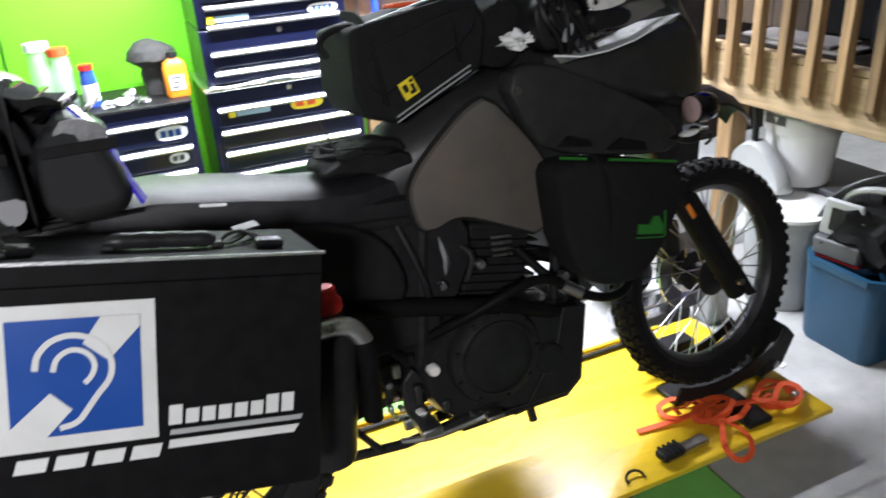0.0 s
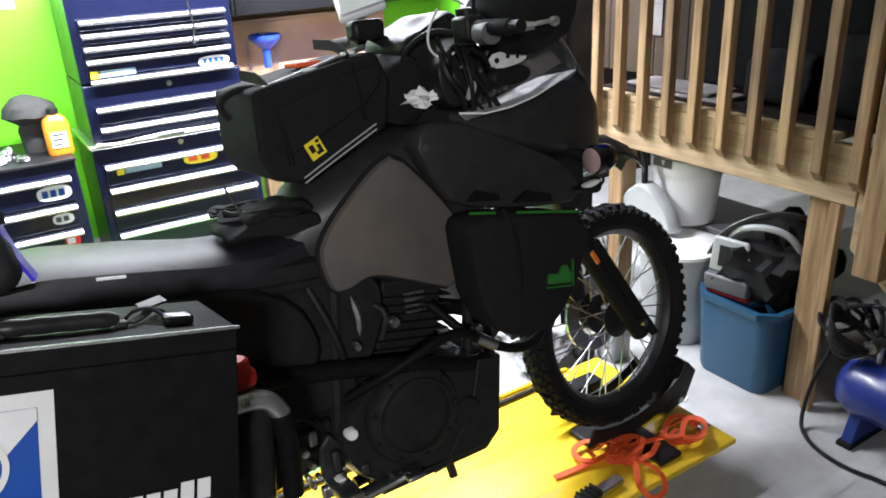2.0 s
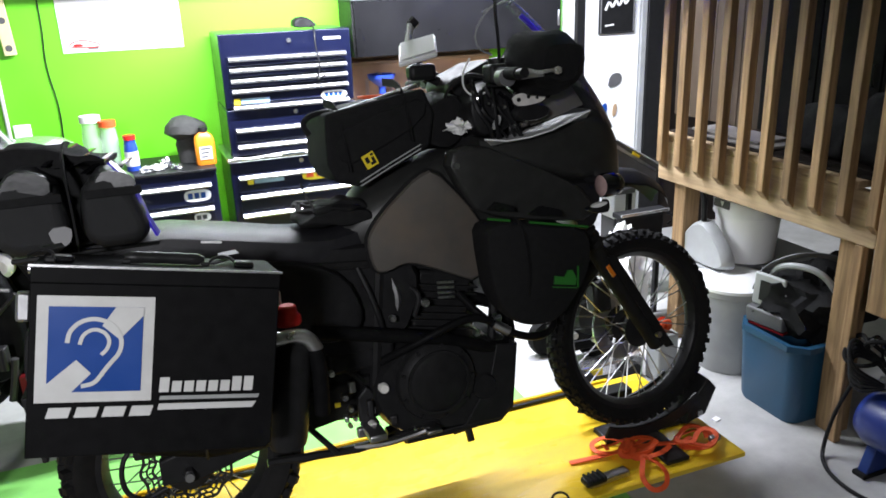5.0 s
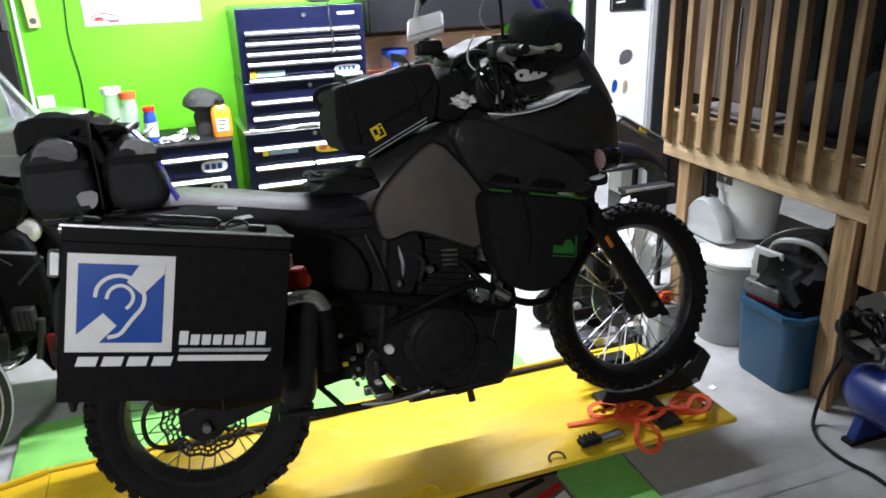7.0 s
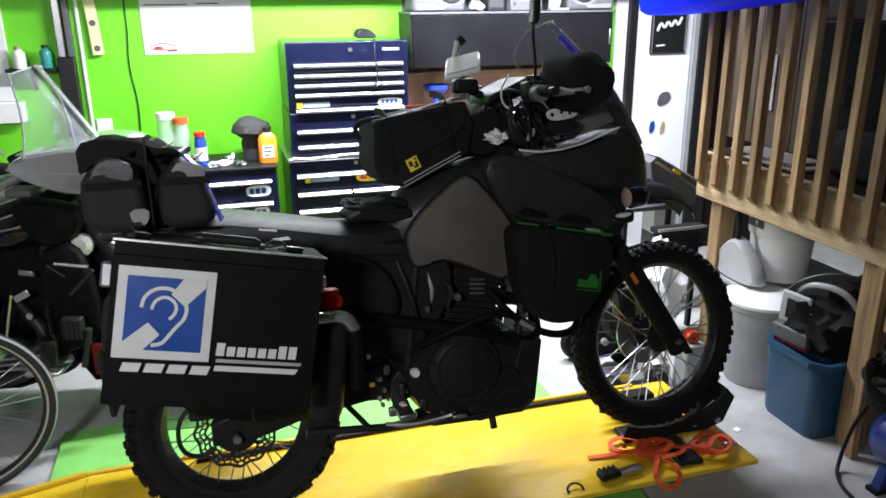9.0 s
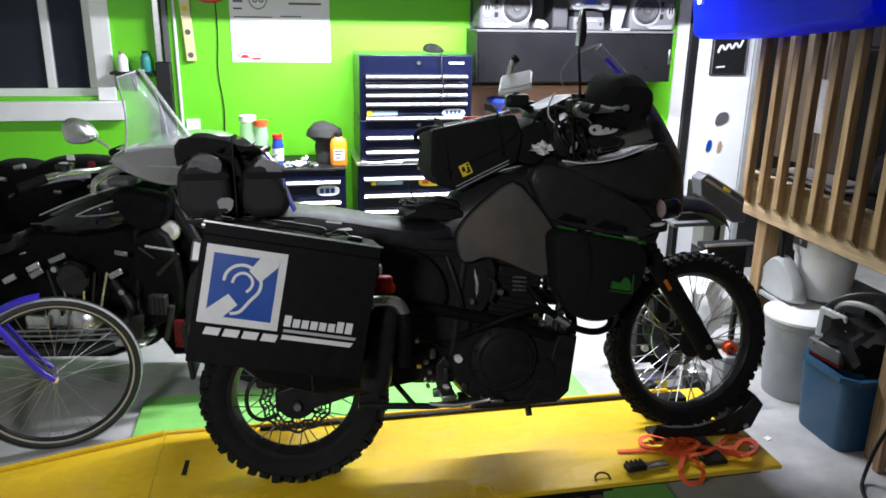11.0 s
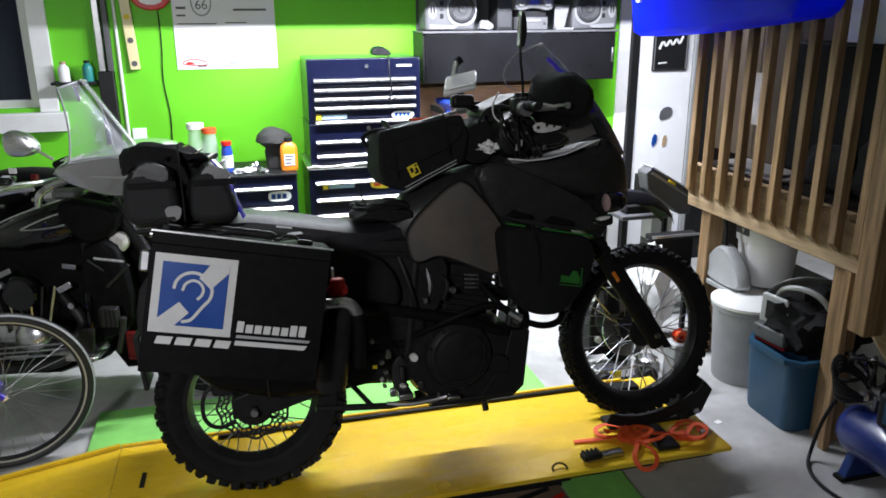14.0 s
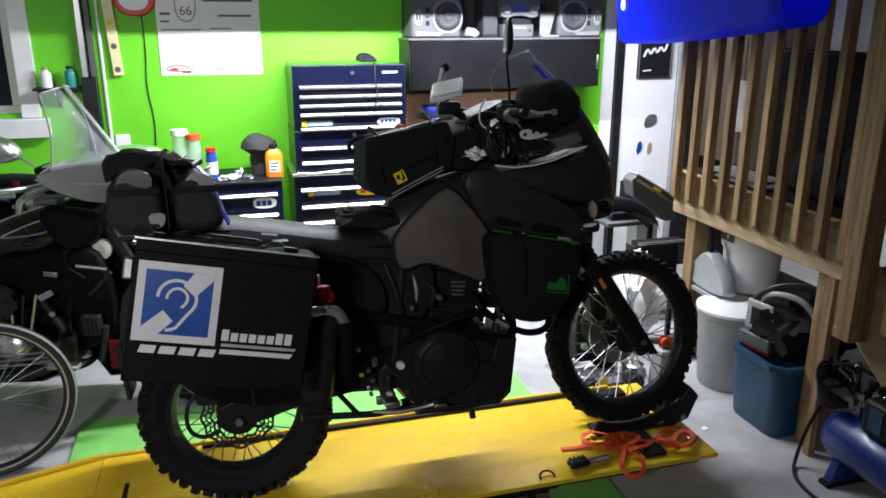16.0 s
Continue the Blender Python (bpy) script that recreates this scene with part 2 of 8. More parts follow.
def tube(pts, r, sides=10, closed=False, bm=None, flat=None):
    """A round tube (or a flat strap, flat=(width, thickness)) along points."""
    bm = bm or bmesh.new()
    P = [Vector(p) for p in pts]
    n = len(P)
    rings, ref = [], None
    for i, p in enumerate(P):
        a = P[(i - 1) % n] if (closed or i) else p
        b = P[(i + 1) % n] if (closed or i < n - 1) else p
        d = (b - a).normalized()
        if ref is None:
            ref = Vector((0, 0, 1)) if abs(d.z) < 0.9 else Vector((1, 0, 0))
        u = d.cross(ref)
        u = u.normalized() if u.length > 1e-6 else Vector((1, 0, 0))
        v = u.cross(d).normalized()
        ref = v
        rad = r[i] if isinstance(r, (list, tuple)) else r
        if flat:
            rings.append([p + u * flat[0] * sx / 2 + v * flat[1] * sz / 2 for sx, sz in ((1, 1), (-1, 1), (-1, -1), (1, -1))])
        else:
            rings.append([p + (u * math.cos(2 * math.pi * k / sides) + v * math.sin(2 * math.pi * k / sides)) * rad for k in range(sides)])
    if closed:
        rings.append(rings[0])
    return loft(rings, not closed, bm)


def spin(profile, axis_at=(0, 0, 0), steps=48, axis="y", bm=None, closed=True):
    """A closed profile of (radius, along) turned about an axis."""
    bm = bm or bmesh.new()
    put = {"y": lambda r, h, a: (r * math.cos(a), h, r * math.sin(a)), "z": lambda r, h, a: (r * math.cos(a), r * math.sin(a), h), "x": lambda r, h, a: (h, r * math.cos(a), r * math.sin(a))}[axis]
    vs = [[bm.verts.new(Vector(put(r, h, 2 * math.pi * k / steps)) + Vector(axis_at)) for r, h in profile] for k in range(steps)]
    n = len(profile)
    for k in range(steps):
        a, b = vs[k], vs[(k + 1) % steps]
        for i in range(n if closed else n - 1):
            if profile[i][0] < 1e-6 and profile[(i + 1) % n][0] < 1e-6:
                continue
            try:
                bm.faces.new((a[i], a[(i + 1) % n], b[(i + 1) % n], b[i]))
            except ValueError:
                pass
    bmesh.ops.remove_doubles(bm, verts=bm.verts, dist=1e-6)
    return bm


def rod(a, b, r, sides=10, bm=None):
    return tube([a, b], r, sides, bm=bm)


# ---- the room ----
def shell():
    tagged(part("floor", box(LEFT_X - 0.15, RIGHT_X + 0.15, BACK_Y - 0.15, WALL_Y + 0.15, -0.2, 0), CONCRETE), "grey stained concrete garage floor", "floor", kind="structure")
    # back wall with a window opening
    wx0, wx1, wz0, wz1 = -2.05, -1.06, 1.26, 2.25
    bm = bmesh.new()
    for a in ((LEFT_X - 0.15, wx0, 0, CEIL_Z), (wx1, RIGHT_X + 0.15, 0, CEIL_Z), (wx0, wx1, 0, wz0), (wx0, wx1, wz1, CEIL_Z)):
        box(a[0], a[1], WALL_Y, WALL_Y + 0.15, a[2], a[3], bm)
    tagged(part("wall_back", bm, GREEN, smooth=False), "bright lime green painted garage wall", "wall", kind="structure")
    tagged(part("wall_left", box(LEFT_X - 0.15, LEFT_X, BACK_Y, WALL_Y, 0, CEIL_Z), WALLPLAIN, smooth=False), "plain grey side wall", "wall", kind="structure")
    tagged(part("wall_right", box(RIGHT_X, RIGHT_X + 0.15, BACK_Y, WALL_Y, 0, CEIL_Z), WALLPLAIN, smooth=False), "plain grey side wall", "wall", kind="structure")
    tagged(part("wall_front", box(LEFT_X - 0.15, RIGHT_X + 0.15, BACK_Y - 0.15, BACK_Y, 0, CEIL_Z), WALLPLAIN, smooth=False), "plain wall", "wall", kind="structure")
    tagged(part("ceiling", box(LEFT_X - 0.15, RIGHT_X + 0.15, BACK_Y - 0.15, WALL_Y + 0.15, CEIL_Z, CEIL_Z + 0.15), WALLPLAIN, smooth=False), "plain ceiling", "ceiling", kind="structure")
    tagged(part("baseboard", box(LEFT_X, 2.55, WALL_Y - 0.016, WALL_Y - 0.001, 0, 0.38), WALLPLAIN, smooth=False), "pale grey concrete footing along the wall", "baseboard", kind="structure")
    w = thing("window_1", "white framed window showing night outside", "window", kind="structure")
    y = WALL_Y - 0.03
    for n, a in (("window_frame", (wx1, wx1 + 0.1, y, WALL_Y - 0.001, wz0 - 0.02, wz1 + 0.1)), ("window_frame", (wx0 - 0.1, wx0, y, WALL_Y - 0.001, wz0 - 0.02, wz1 + 0.1)), ("window_frame", (wx0, wx1, y, WALL_Y - 0.001, wz1, wz1 + 0.1))):
        part(n, box(*a), TRIM, w, bevel=0.004)
    part("window_sill", box(wx0 - 0.14, wx1 + 0.14, WALL_Y - 0.07, WALL_Y - 0.001, wz0 - 0.13, wz0 - 0.022), TRIM, w, bevel=0.006)
    for a in ((wx0, wx1, wz0, wz0 + 0.045), (wx0, wx1, wz1 - 0.045, wz1), (wx0, wx0 + 0.045, wz0 + 0.046, wz1 - 0.046), (wx1 - 0.05, wx1, wz0 + 0.046, wz1 - 0.046), (-1.34, -1.295, wz0 + 0.046, wz1 - 0.046)):
        part("sash", box(a[0], a[1], WALL_Y + 0.03, WALL_Y + 0.075, a[2], a[3]), TRIM, w, bevel=0.004)
    part("pane", box(wx0 + 0.03, wx1 - 0.03, WALL_Y + 0.05, WALL_Y + 0.055, wz0 + 0.03, wz1 - 0.03), PANE, w)
    # backing sheet added to keep the view past the balusters dark
    tagged(part("wall_panel", box(3.325, RIGHT_X - 0.002, WALL_Y - 0.03, WALL_Y - 0.001, 0, CEIL_Z - 0.002), DARKDECK, smooth=False), "near-black backing sheet added beyond the deck", "wall", kind="structure")


shell()


# lift widened about the camera's late viewpoint, to fit the view
ON_LIFT = Matrix.Translation((-0.0005, 0.061, 0)) @ Matrix.Diagonal((1.025, 1.025, 1, 1))


def motorcycle_lift():
    x0, x1, y0, y1, z = -0.51, 1.76, -0.23, 0.392, LIFT_Z
    t = thing("motorcycle_lift", "low yellow steel motorcycle lift table with a ramp", "vehicle lift", ON_LIFT)
    bm = box(x0, x1, y0, y1, z - 0.018, z)
    part("deck", bm, YELLOW, t, bevel=0.0025)
    part("lip", box(x0, x1 - 0.15, y1 - 0.010, y1 + 0.004, z + 0.001, z + 0.010), YELLOW, t, bevel=0.002)
    part("side_skirt", box(x0 + 0.05, x1 - 0.05, y0 + 0.05, y0 + 0.06, z - 0.06, z - 0.019), BLACKMETAL, t)
    part("base_frame", box(x0 + 0.1, 1.15, y0 + 0.12, y1 - 0.12, 0.0, 0.05), BLACKMETAL, t, bevel=0.004)
    rx = -1.3
    part("ramp", prism([(x0 - 0.001, z), (rx, 0.012), (rx, 0.0), (x0 - 0.001, z - 0.018)], y0, y1), YELLOW, t, bevel=0.0015)
    part("ramp_lip", prism([(x0 - 0.004, z + 0.014), (rx, 0.026), (rx, 0.013), (x0 - 0.004, z + 0.001)], y1 - 0.012, y1 + 0.004), YELLOW, t)
    part("edge_rail", box(-0.15, 1.52, 0.345, 0.362, z + 0.001, z + 0.014), BLACKMETAL, t, "black rail along the deck", bevel=0.003)
    part("slot", prism([(-0.418, 0.088), (-0.400, 0.085), (-0.397, 0.180), (-0.413, 0.184)], z + 0.0005, z + 0.0015, "z", None), BLACK, t, "dark slot in the deck")
    return t


motorcycle_lift()


def chest_unit(t, name, x0, x1, yf, yb, z0, z1, drawers, lidded=False):
    """One steel box with drawer fronts and full-width pulls; drawers: (top, bottom) heights."""
    body = part(name, box(x0, x1, yf + 0.012, yb, z0, z1), NAVY, t, bevel=0.006)
    for a, b in drawers:
        d = part("drawer", box(x0 + 0.03, x1 - 0.03, yf - 0.004, yf + 0.011, b + 0.003, a - 0.003), NAVY, body, bevel=0.002)
        part("drawer_pull", prism([(yf - 0.005, a - 0.006), (yf - 0.020, a - 0.008), (yf - 0.029, a - 0.018), (yf - 0.029, a - 0.027), (yf - 0.024, a - 0.027), (yf - 0.018, a - 0.016), (yf - 0.005, a - 0.012)], x0 + 0.035, x1 - 0.035, "x"), CHROME, d, "bright aluminium drawer pull")
    return body


def tool_chest():
    t = thing("tool_chest", "tall navy steel tool chest with bright drawer pulls", "tool chest")
    x0, x1, yf, yb = 0.42, 1.075, 2.0, 2.41
    top = chest_unit(t, "top_chest", x0, x1, yf, yb, 1.17, 1.53, [(1.426, 1.374), (1.373, 1.322), (1.322, 1.273), (1.272, 1.194), (1.192, 1.173)])
    mid = chest_unit(t, "middle_chest", x0 - 0.003, x1 + 0.003, yf - 0.01, yb, 0.93, 1.165, [(1.081, 1.002), (0.999, 0.935)])
    low = chest_unit(t, "roller_cabinet", x0 - 0.02, x1 + 0.02, yf - 0.03, yb, 0.12, 0.91, [(0.847, 0.748), (0.745, 0.65), (0.648, 0.55), (0.545, 0.44), (0.435, 0.3), (0.295, 0.15)])
    part("tray_edge", box(x0 - 0.03, x1 + 0.03, yf - 0.045, yb, 0.911, 0.929), CHROME, t, bevel=0.004)
    for x in (x0 + 0.05, x1 - 0.05):
        for y in (yf + 0.05, yb - 0.06):
            part("caster", spin([(0, -0.015), (0.055, -0.015), (0.06, -0.01), (0.06, 0.01), (0.055, 0.015), (0, 0.015)], (x, y, 0.061), 20), BLACK, t)
    return t


tool_chest()


def tool_cart():
    t = thing("tool_cart", "low navy steel roller cabinet with bottles on top", "tool cabinet")
    x0, x1, yf, yb = -0.335, 0.33, 1.97, 2.41
    chest_unit(t, "cabinet_body", x0, x1, yf, yb, 0.12, 0.885, [(0.835, 0.72), (0.715, 0.61), (0.605, 0.5), (0.495, 0.32), (0.315, 0.15)])
    part("top_mat", box(x0 - 0.004, x1 + 0.004, yf - 0.006, yb, 0.886, 0.898), BLACK, t, bevel=0.003)
    for x in (x0 + 0.05, x1 - 0.05):
        for y in (yf + 0.05, yb - 0.06):
            part("caster", spin([(0, -0.015), (0.055, -0.015), (0.06, -0.01), (0.06, 0.01), (0.055, 0.015), (0, 0.015)], (x, y, 0.061), 20), BLACK, t)


tool_cart()


def deck():
    """The raised timber deck with its railing along x = 2.3; stairs run down from its near end."""
    X, ztop, zbot, ya, yb = 2.30, 1.022, 0.80, 1.055, -0.16
    t = thing("wooden_deck", "raised treated pine deck platform with rim beam", "deck", kind="structure")
    part("rim_beam", box(X, X + 0.038, yb, ya, zbot, ztop - 0.028), WOODH, t, bevel=0.004)
    part("end_beam", box(X + 0.039, RIGHT_X - 0.005, ya - 0.038, ya, zbot, ztop - 0.028), WOODH, t, bevel=0.004)
    y, k = ya, 0
    while y - 0.136 > yb - 0.02:
        part("deck_board", box(X - 0.001 - 0.004 * (k % 3 == 1), RIGHT_X - 0.005, y - 0.136, y, ztop - 0.027, ztop), WOODH, t, bevel=0.004)
        y -= 0.14
        k += 1
    for yy in (ya - 0.12, -0.02):
        part("post", box(X + 0.039, X + 0.128, yy - 0.040, yy + 0.040, 0.0, zbot + 0.1), WOOD, t, bevel=0.005)
    part("cleat", box(X + 0.002, X + 0.036, -0.11, -0.075, 0.0, zbot - 0.002), WOOD, t, bevel=0.004)
    # stairs
    s = thing("wooden_stairs", "treated pine steps down from the deck", "stairs", kind="structure")
    slope = 0.80
    for x in (X, X + 0.9):
        part("stringer", prism([(yb - 0.003, 0.995), (yb - 0.003, 0.66), (-1.0, 0.0), (-1.25, 0.0), (-1.25, 0.1)], x, x + 0.038, "x"), WOODH, s, bevel=0.004)
    for k in range(4):
        yy, zz = yb - 0.02 - 0.25 * k, 0.86 - 0.2 * k
        part("tread", box(X + 0.040, X + 0.898, yy - 0.26, yy, zz - 0.036, zz), WOODH, s, bevel=0.004)
    rail = thing("deck_railing", "treated pine railing with square balusters", "railing", kind="structure")
    top = 2.12
    for k in range(14):
        yy = 0.99 - 0.1285 * k
        b = bmesh.new()
        x1 = X - 0.013
        x0 = x1 - 0.038
        drop = 0.0 if yy > yb else (yb - yy) * slope
        prism([(x0, 0.90 - drop), (x1, 0.862 - drop), (x1, top), (x0, top)], yy - 0.019, yy + 0.019, "y", b)
        part("baluster", b, WOOD, rail, bevel=0.003)
    part("newel", box(X - 0.10, X - 0.014, -0.32, -0.235, 0.62, top + 0.1), WOOD, rail, bevel=0.005)
    part("top_rail", box(X - 0.012, X + 0.076, -0.9, ya - 0.02, top - 0.09, top - 0.05), WOODH, rail, bevel=0.004)


deck()


# ---- the motorcycle on the lift ----
LUGGAGE = Matrix.Translation((0, 0, 0.18)) @ pose(0, 0, 0, -7.45)


def drawn_back(k):
    """Grows a group by k about the camera's late viewpoint, which carries it back towards the wall with its outline
    kept.
    """
    e = Vector((0.02, -2.44, 1.785))
    return Matrix.Translation(e) @ Matrix.Scale(k, 4) @ Matrix.Translation(-e)


BIKE = drawn_back(1.027) @ LUGGAGE


def beside(k):
    """Moves a part of the motorcycle along the camera's sight lines to another depth than its frame."""
    return BIKE.inverted() @ drawn_back(k) @ LUGGAGE


def knob(bm, centre, out, along, side, l, w, h):
    o, a, s = Vector(out), Vector(along), Vector(side)
    c = Vector(centre)
    vs = []
    for k, sh in ((-0.3, 1.0), (1.0, 0.82)):
        for sa, ss in ((-1, -1), (1, -1), (1, 1), (-1, 1)):
            vs.append(bm.verts.new(c + o * h * k + a * l / 2 * sa * sh + s * w / 2 * ss * sh))
    for f in ((4, 5, 6, 7), (0, 1, 5, 4), (1, 2, 6, 5), (2, 3, 7, 6), (3, 0, 4, 7)):
        bm.faces.new([vs[i] for i in f])


def tyre_mesh(x, z, r, w, rim, count, kh):
    rc = r - kh
    hw = w / 2
    prof = [(rim, -hw * 0.62), (rim + (rc - rim) * 0.35, -hw * 0.95), (rim + (rc - rim) * 0.65, -hw), (rc - 0.018, -hw * 0.86), (rc - 0.004, -hw * 0.5), (rc, 0), (rc - 0.004, hw * 0.5), (rc - 0.018, hw * 0.86), (rim + (rc - rim) * 0.65, hw), (rim + (rc - rim) * 0.35, hw * 0.95), (rim, hw * 0.62), (rim - 0.006, 0)]
    bm = spin(prof, (x, 0, z), 64)
    for k in range(count):
        for row, (yy, rr, off, ln) in enumerate(((-0.82, rc - 0.012, 0.0, 0.66), (-0.40, rc - 0.003, 0.3, 0.58), (0.0, rc, 0.1, 0.55), (0.40, rc - 0.003, 0.3, 0.58), (0.82, rc - 0.012, 0.0, 0.66))):
            a = 2 * math.pi * (k + off) / count
            tilt = yy * 0.7
            out = Vector((math.cos(a) * math.cos(tilt), math.sin(tilt), math.sin(a) * math.cos(tilt)))
            along = Vector((-math.sin(a), 0, math.cos(a)))
            side = out.cross(along)
            c = (x + rr * math.cos(a), yy * hw, z + rr * math.sin(a))
            step = 2 * math.pi * rr / count
            worn = 0.78 + 0.22 * math.sin(3.7 * k + 2.1 * row)
            knob(bm, c, out, along, side, step * ln * (0.9 + 0.12 * math.sin(5.3 * k + row)), w * 0.2, kh * worn)
    return bm


def spoked_wheel(t, name, x, z, r, w, rim, knobs, kh, hub_r, hub_w, m=None):
    rimm = spin([(rim - 0.004, -0.5 * w * 0.62), (rim + 0.012, -0.5 * w * 0.66), (rim + 0.013, -0.5 * w * 0.5), (rim - 0.008, -0.008), (rim - 0.012, 0), (rim - 0.008, 0.008), (rim + 0.013, 0.5 * w * 0.5), (rim + 0.012, 0.5 * w * 0.66), (rim - 0.004, 0.5 * w * 0.62), (rim - 0.02, 0.01), (rim - 0.022, 0), (rim - 0.02, -0.01)], (x, 0, z), 64)
    wheel = part(name, rimm, BLACKMETAL, t, "dull dark alloy wheel rim", m=m)
    part("tyre", tyre_mesh(x, z, r, w, rim + 0.008, knobs, kh), RUBBER, wheel, "black knobbly tyre", smooth=True, m=m)
    part("hub", spin([(0.0, -hub_w / 2), (0.03, -hub_w / 2), (hub_r, -hub_w / 2 + 0.012), (hub_r, -hub_w / 2 + 0.018), (hub_r * 0.6, -hub_w / 4), (hub_r * 0.6, hub_w / 4), (hub_r, hub_w / 2 - 0.018), (hub_r, hub_w / 2 - 0.012), (0.03, hub_w / 2), (0.0, hub_w / 2)], (x, 0, z), 32), BLACKMETAL, wheel, m=m)
    n = 36
    for k in range(n):
        side = -1 if k % 2 else 1
        lead = 0.42 if (k // 2) % 2 else -0.42
        a = 2 * math.pi * k / n
        p0 = (x + hub_r * 0.95 * math.cos(a + lead), side * (hub_w / 2 - 0.015), z + hub_r * 0.95 * math.sin(a + lead))
        p1 = (x + (rim - 0.012) * math.cos(a), side * 0.006, z + (rim - 0.012) * math.sin(a))
        part("spoke", rod(p0, p1, 0.0022, 5), STEEL, wheel, m=m)
    return wheel


def lump(outline, y_mid, half, inset, seed, amount=0.012, size=7.0, rounds=2):
    bm = pillow(smoothed(outline, rounds), y_mid, half, inset, steps=5)
    bmesh.ops.subdivide_edges(bm, edges=bm.edges[:], cuts=1, use_grid_fill=True)
    for v in bm.verts:
        n = noise.noise_vector(v.co * size + Vector((seed, 0, 0)))
        v.co += n * amount
    return bm


def adventure_motorcycle():
    t = thing("adventure_motorcycle", "dusty black dual sport motorcycle leaning on a yellow lift", "motorcycle", BIKE)
    P = lambda n, bm, material, lab="", **k: part(n, bm, material, t, lab, **k)
    # the fork is turned a little to the left on its raked steering axis
    rake = Vector((-0.53, 0, 0.848))
    pivot = Matrix.Translation((1.44, 0, 0.408))
    STEER = pivot @ Matrix.Rotation(radians(6.5), 4, rake) @ pivot.inverted()
    # wheels
    rear = spoked_wheel(t, "rear_wheel", 0, 0.325, 0.3285, 0.135, 0.222, 44, 0.019, 0.07, 0.12)
    front = spoked_wheel(t, "front_wheel", 1.48, 0.408, 0.341, 0.086, 0.268, 56, 0.010, 0.06, 0.10, STEER)
    # rear brake disc: two wavy bands tied by short webs, open between
    def wavy_band(r0, r1):
        bm, n = bmesh.new(), 72
        ring = []
        for k in range(n):
            a = 2 * math.pi * k / n
            wave = 0.004 * math.cos(12 * a)
            ring.append([bm.verts.new(((r + wave) * math.cos(a), yy, 0.325 + (r + wave) * math.sin(a))) for r, yy in ((r1, -0.074), (r1, -0.070), (r0, -0.070), (r0, -0.074))])
        for k in range(n):
            for q in range(4):
                bm.faces.new((ring[k][q], ring[(k + 1) % n][q], ring[(k + 1) % n][(q + 1) % 4], ring[k][(q + 1) % 4]))
        return bm

    disc = part("brake_disc", wavy_band(0.114, 0.122), RIMGREY, rear, "wavy drilled steel brake disc")
    part("inner_band", wavy_band(0.084, 0.091), RIMGREY, disc)
    part("middle_band", wavy_band(0.100, 0.105), RIMGREY, disc)
    for k in range(36):
        for r0, r1, sh in ((0.088, 0.102, 0.0), (0.103, 0.116, 0.5)):
            a = 2 * math.pi * (k + sh) / 36
            part("web", rod((r0 * math.cos(a), -0.072, 0.325 + r0 * math.sin(a)), (r1 * math.cos(a + 0.03), -0.072, 0.325 + r1 * math.sin(a + 0.03)), 0.0028, 4), RIMGREY, disc)
    part("brake_carrier", spin([(0, -0.01), (0.055, -0.01), (0.068, -0.004), (0.068, 0.006), (0, 0.006)], (0, -0.082, 0.325), 28), BLACK, rear)
    for k in range(6):
        a = 2 * math.pi * k / 6
        part("disc_arm", rod((0.03 * math.cos(a), -0.068, 0.325 + 0.03 * math.sin(a)), (0.086 * math.cos(a + 0.3), -0.071, 0.325 + 0.086 * math.sin(a + 0.3)), 0.006, 6), BLACKMETAL, rear)
    bm = spin([(0.07, -0.004), (0.12, -0.004), (0.12, 0.004), (0.07, 0.004)], (1.48, 0.06, 0.408), 40)
    part("brake_disc", bm, STEEL, front, m=STEER)
    P("axle", rod((0, -0.16, 0.325), (0, 0.16, 0.325), 0.012, 12), STEEL)
    P("axle_nut", spin([(0, -0.02), (0.015, -0.02), (0.017, 0), (0, 0)], (0, -0.125, 0.325), 6), RIMGREY)
    P("axle", rod((1.48, -0.14, 0.408), (1.48, 0.14, 0.408), 0.01, 12), STEEL, m=STEER)
    # swingarm, caliper, shock linkage
    for s in (-1, 1):
        P("swingarm", loft([[(x, s * y + dy, z + dz) for dy, dz in ((-0.018, -h), (0.018, -h), (0.018, h), (-0.018, h))] for x, y, z, h in ((-0.07, 0.105, 0.335, 0.035), (0.02, 0.105, 0.345, 0.052), (0.2, 0.1, 0.39, 0.052), (0.52, 0.09, 0.43, 0.05))]), BLACKMETAL, bevel=0.006)
    P("brake_caliper", box(-0.13, -0.05, -0.11, -0.055, 0.38, 0.45), BLACKMETAL, bevel=0.01)
    P("brake_hose", tube(curved([(-0.1, -0.1, 0.44), (-0.16, -0.12, 0.40), (-0.165, -0.12, 0.31), (-0.12, -0.115, 0.27), (-0.06, -0.11, 0.29)]), 0.007, 8), BLACK)
    P("rear_mudguard", pillow(smoothed([(-0.36, 0.60), (-0.31, 0.84), (0.1, 0.92), (0.24, 0.60), (0.12, 0.70), (0.0, 0.715), (-0.16, 0.70), (-0.28, 0.60)], 2), 0, 0.075, 0.97), BLACK)
    P("mud_flap", prism([(-0.36, 0.60), (-0.34, 0.42), (-0.325, 0.42), (-0.34, 0.60)], -0.08, 0.08), BLACK, bevel=0.004)
    # black sheet added to close the view through the upper wheel
    P("wheel_backing", prism(smoothed([(-0.235, 0.44), (-0.15, 0.385), (-0.05, 0.345), (0.06, 0.340), (0.24, 0.41), (0.22, 0.62), (-0.20, 0.62)], 1), 0.062, 0.085), LIDBLACK, "black sheet closing the view through the wheel", bevel=0.006)
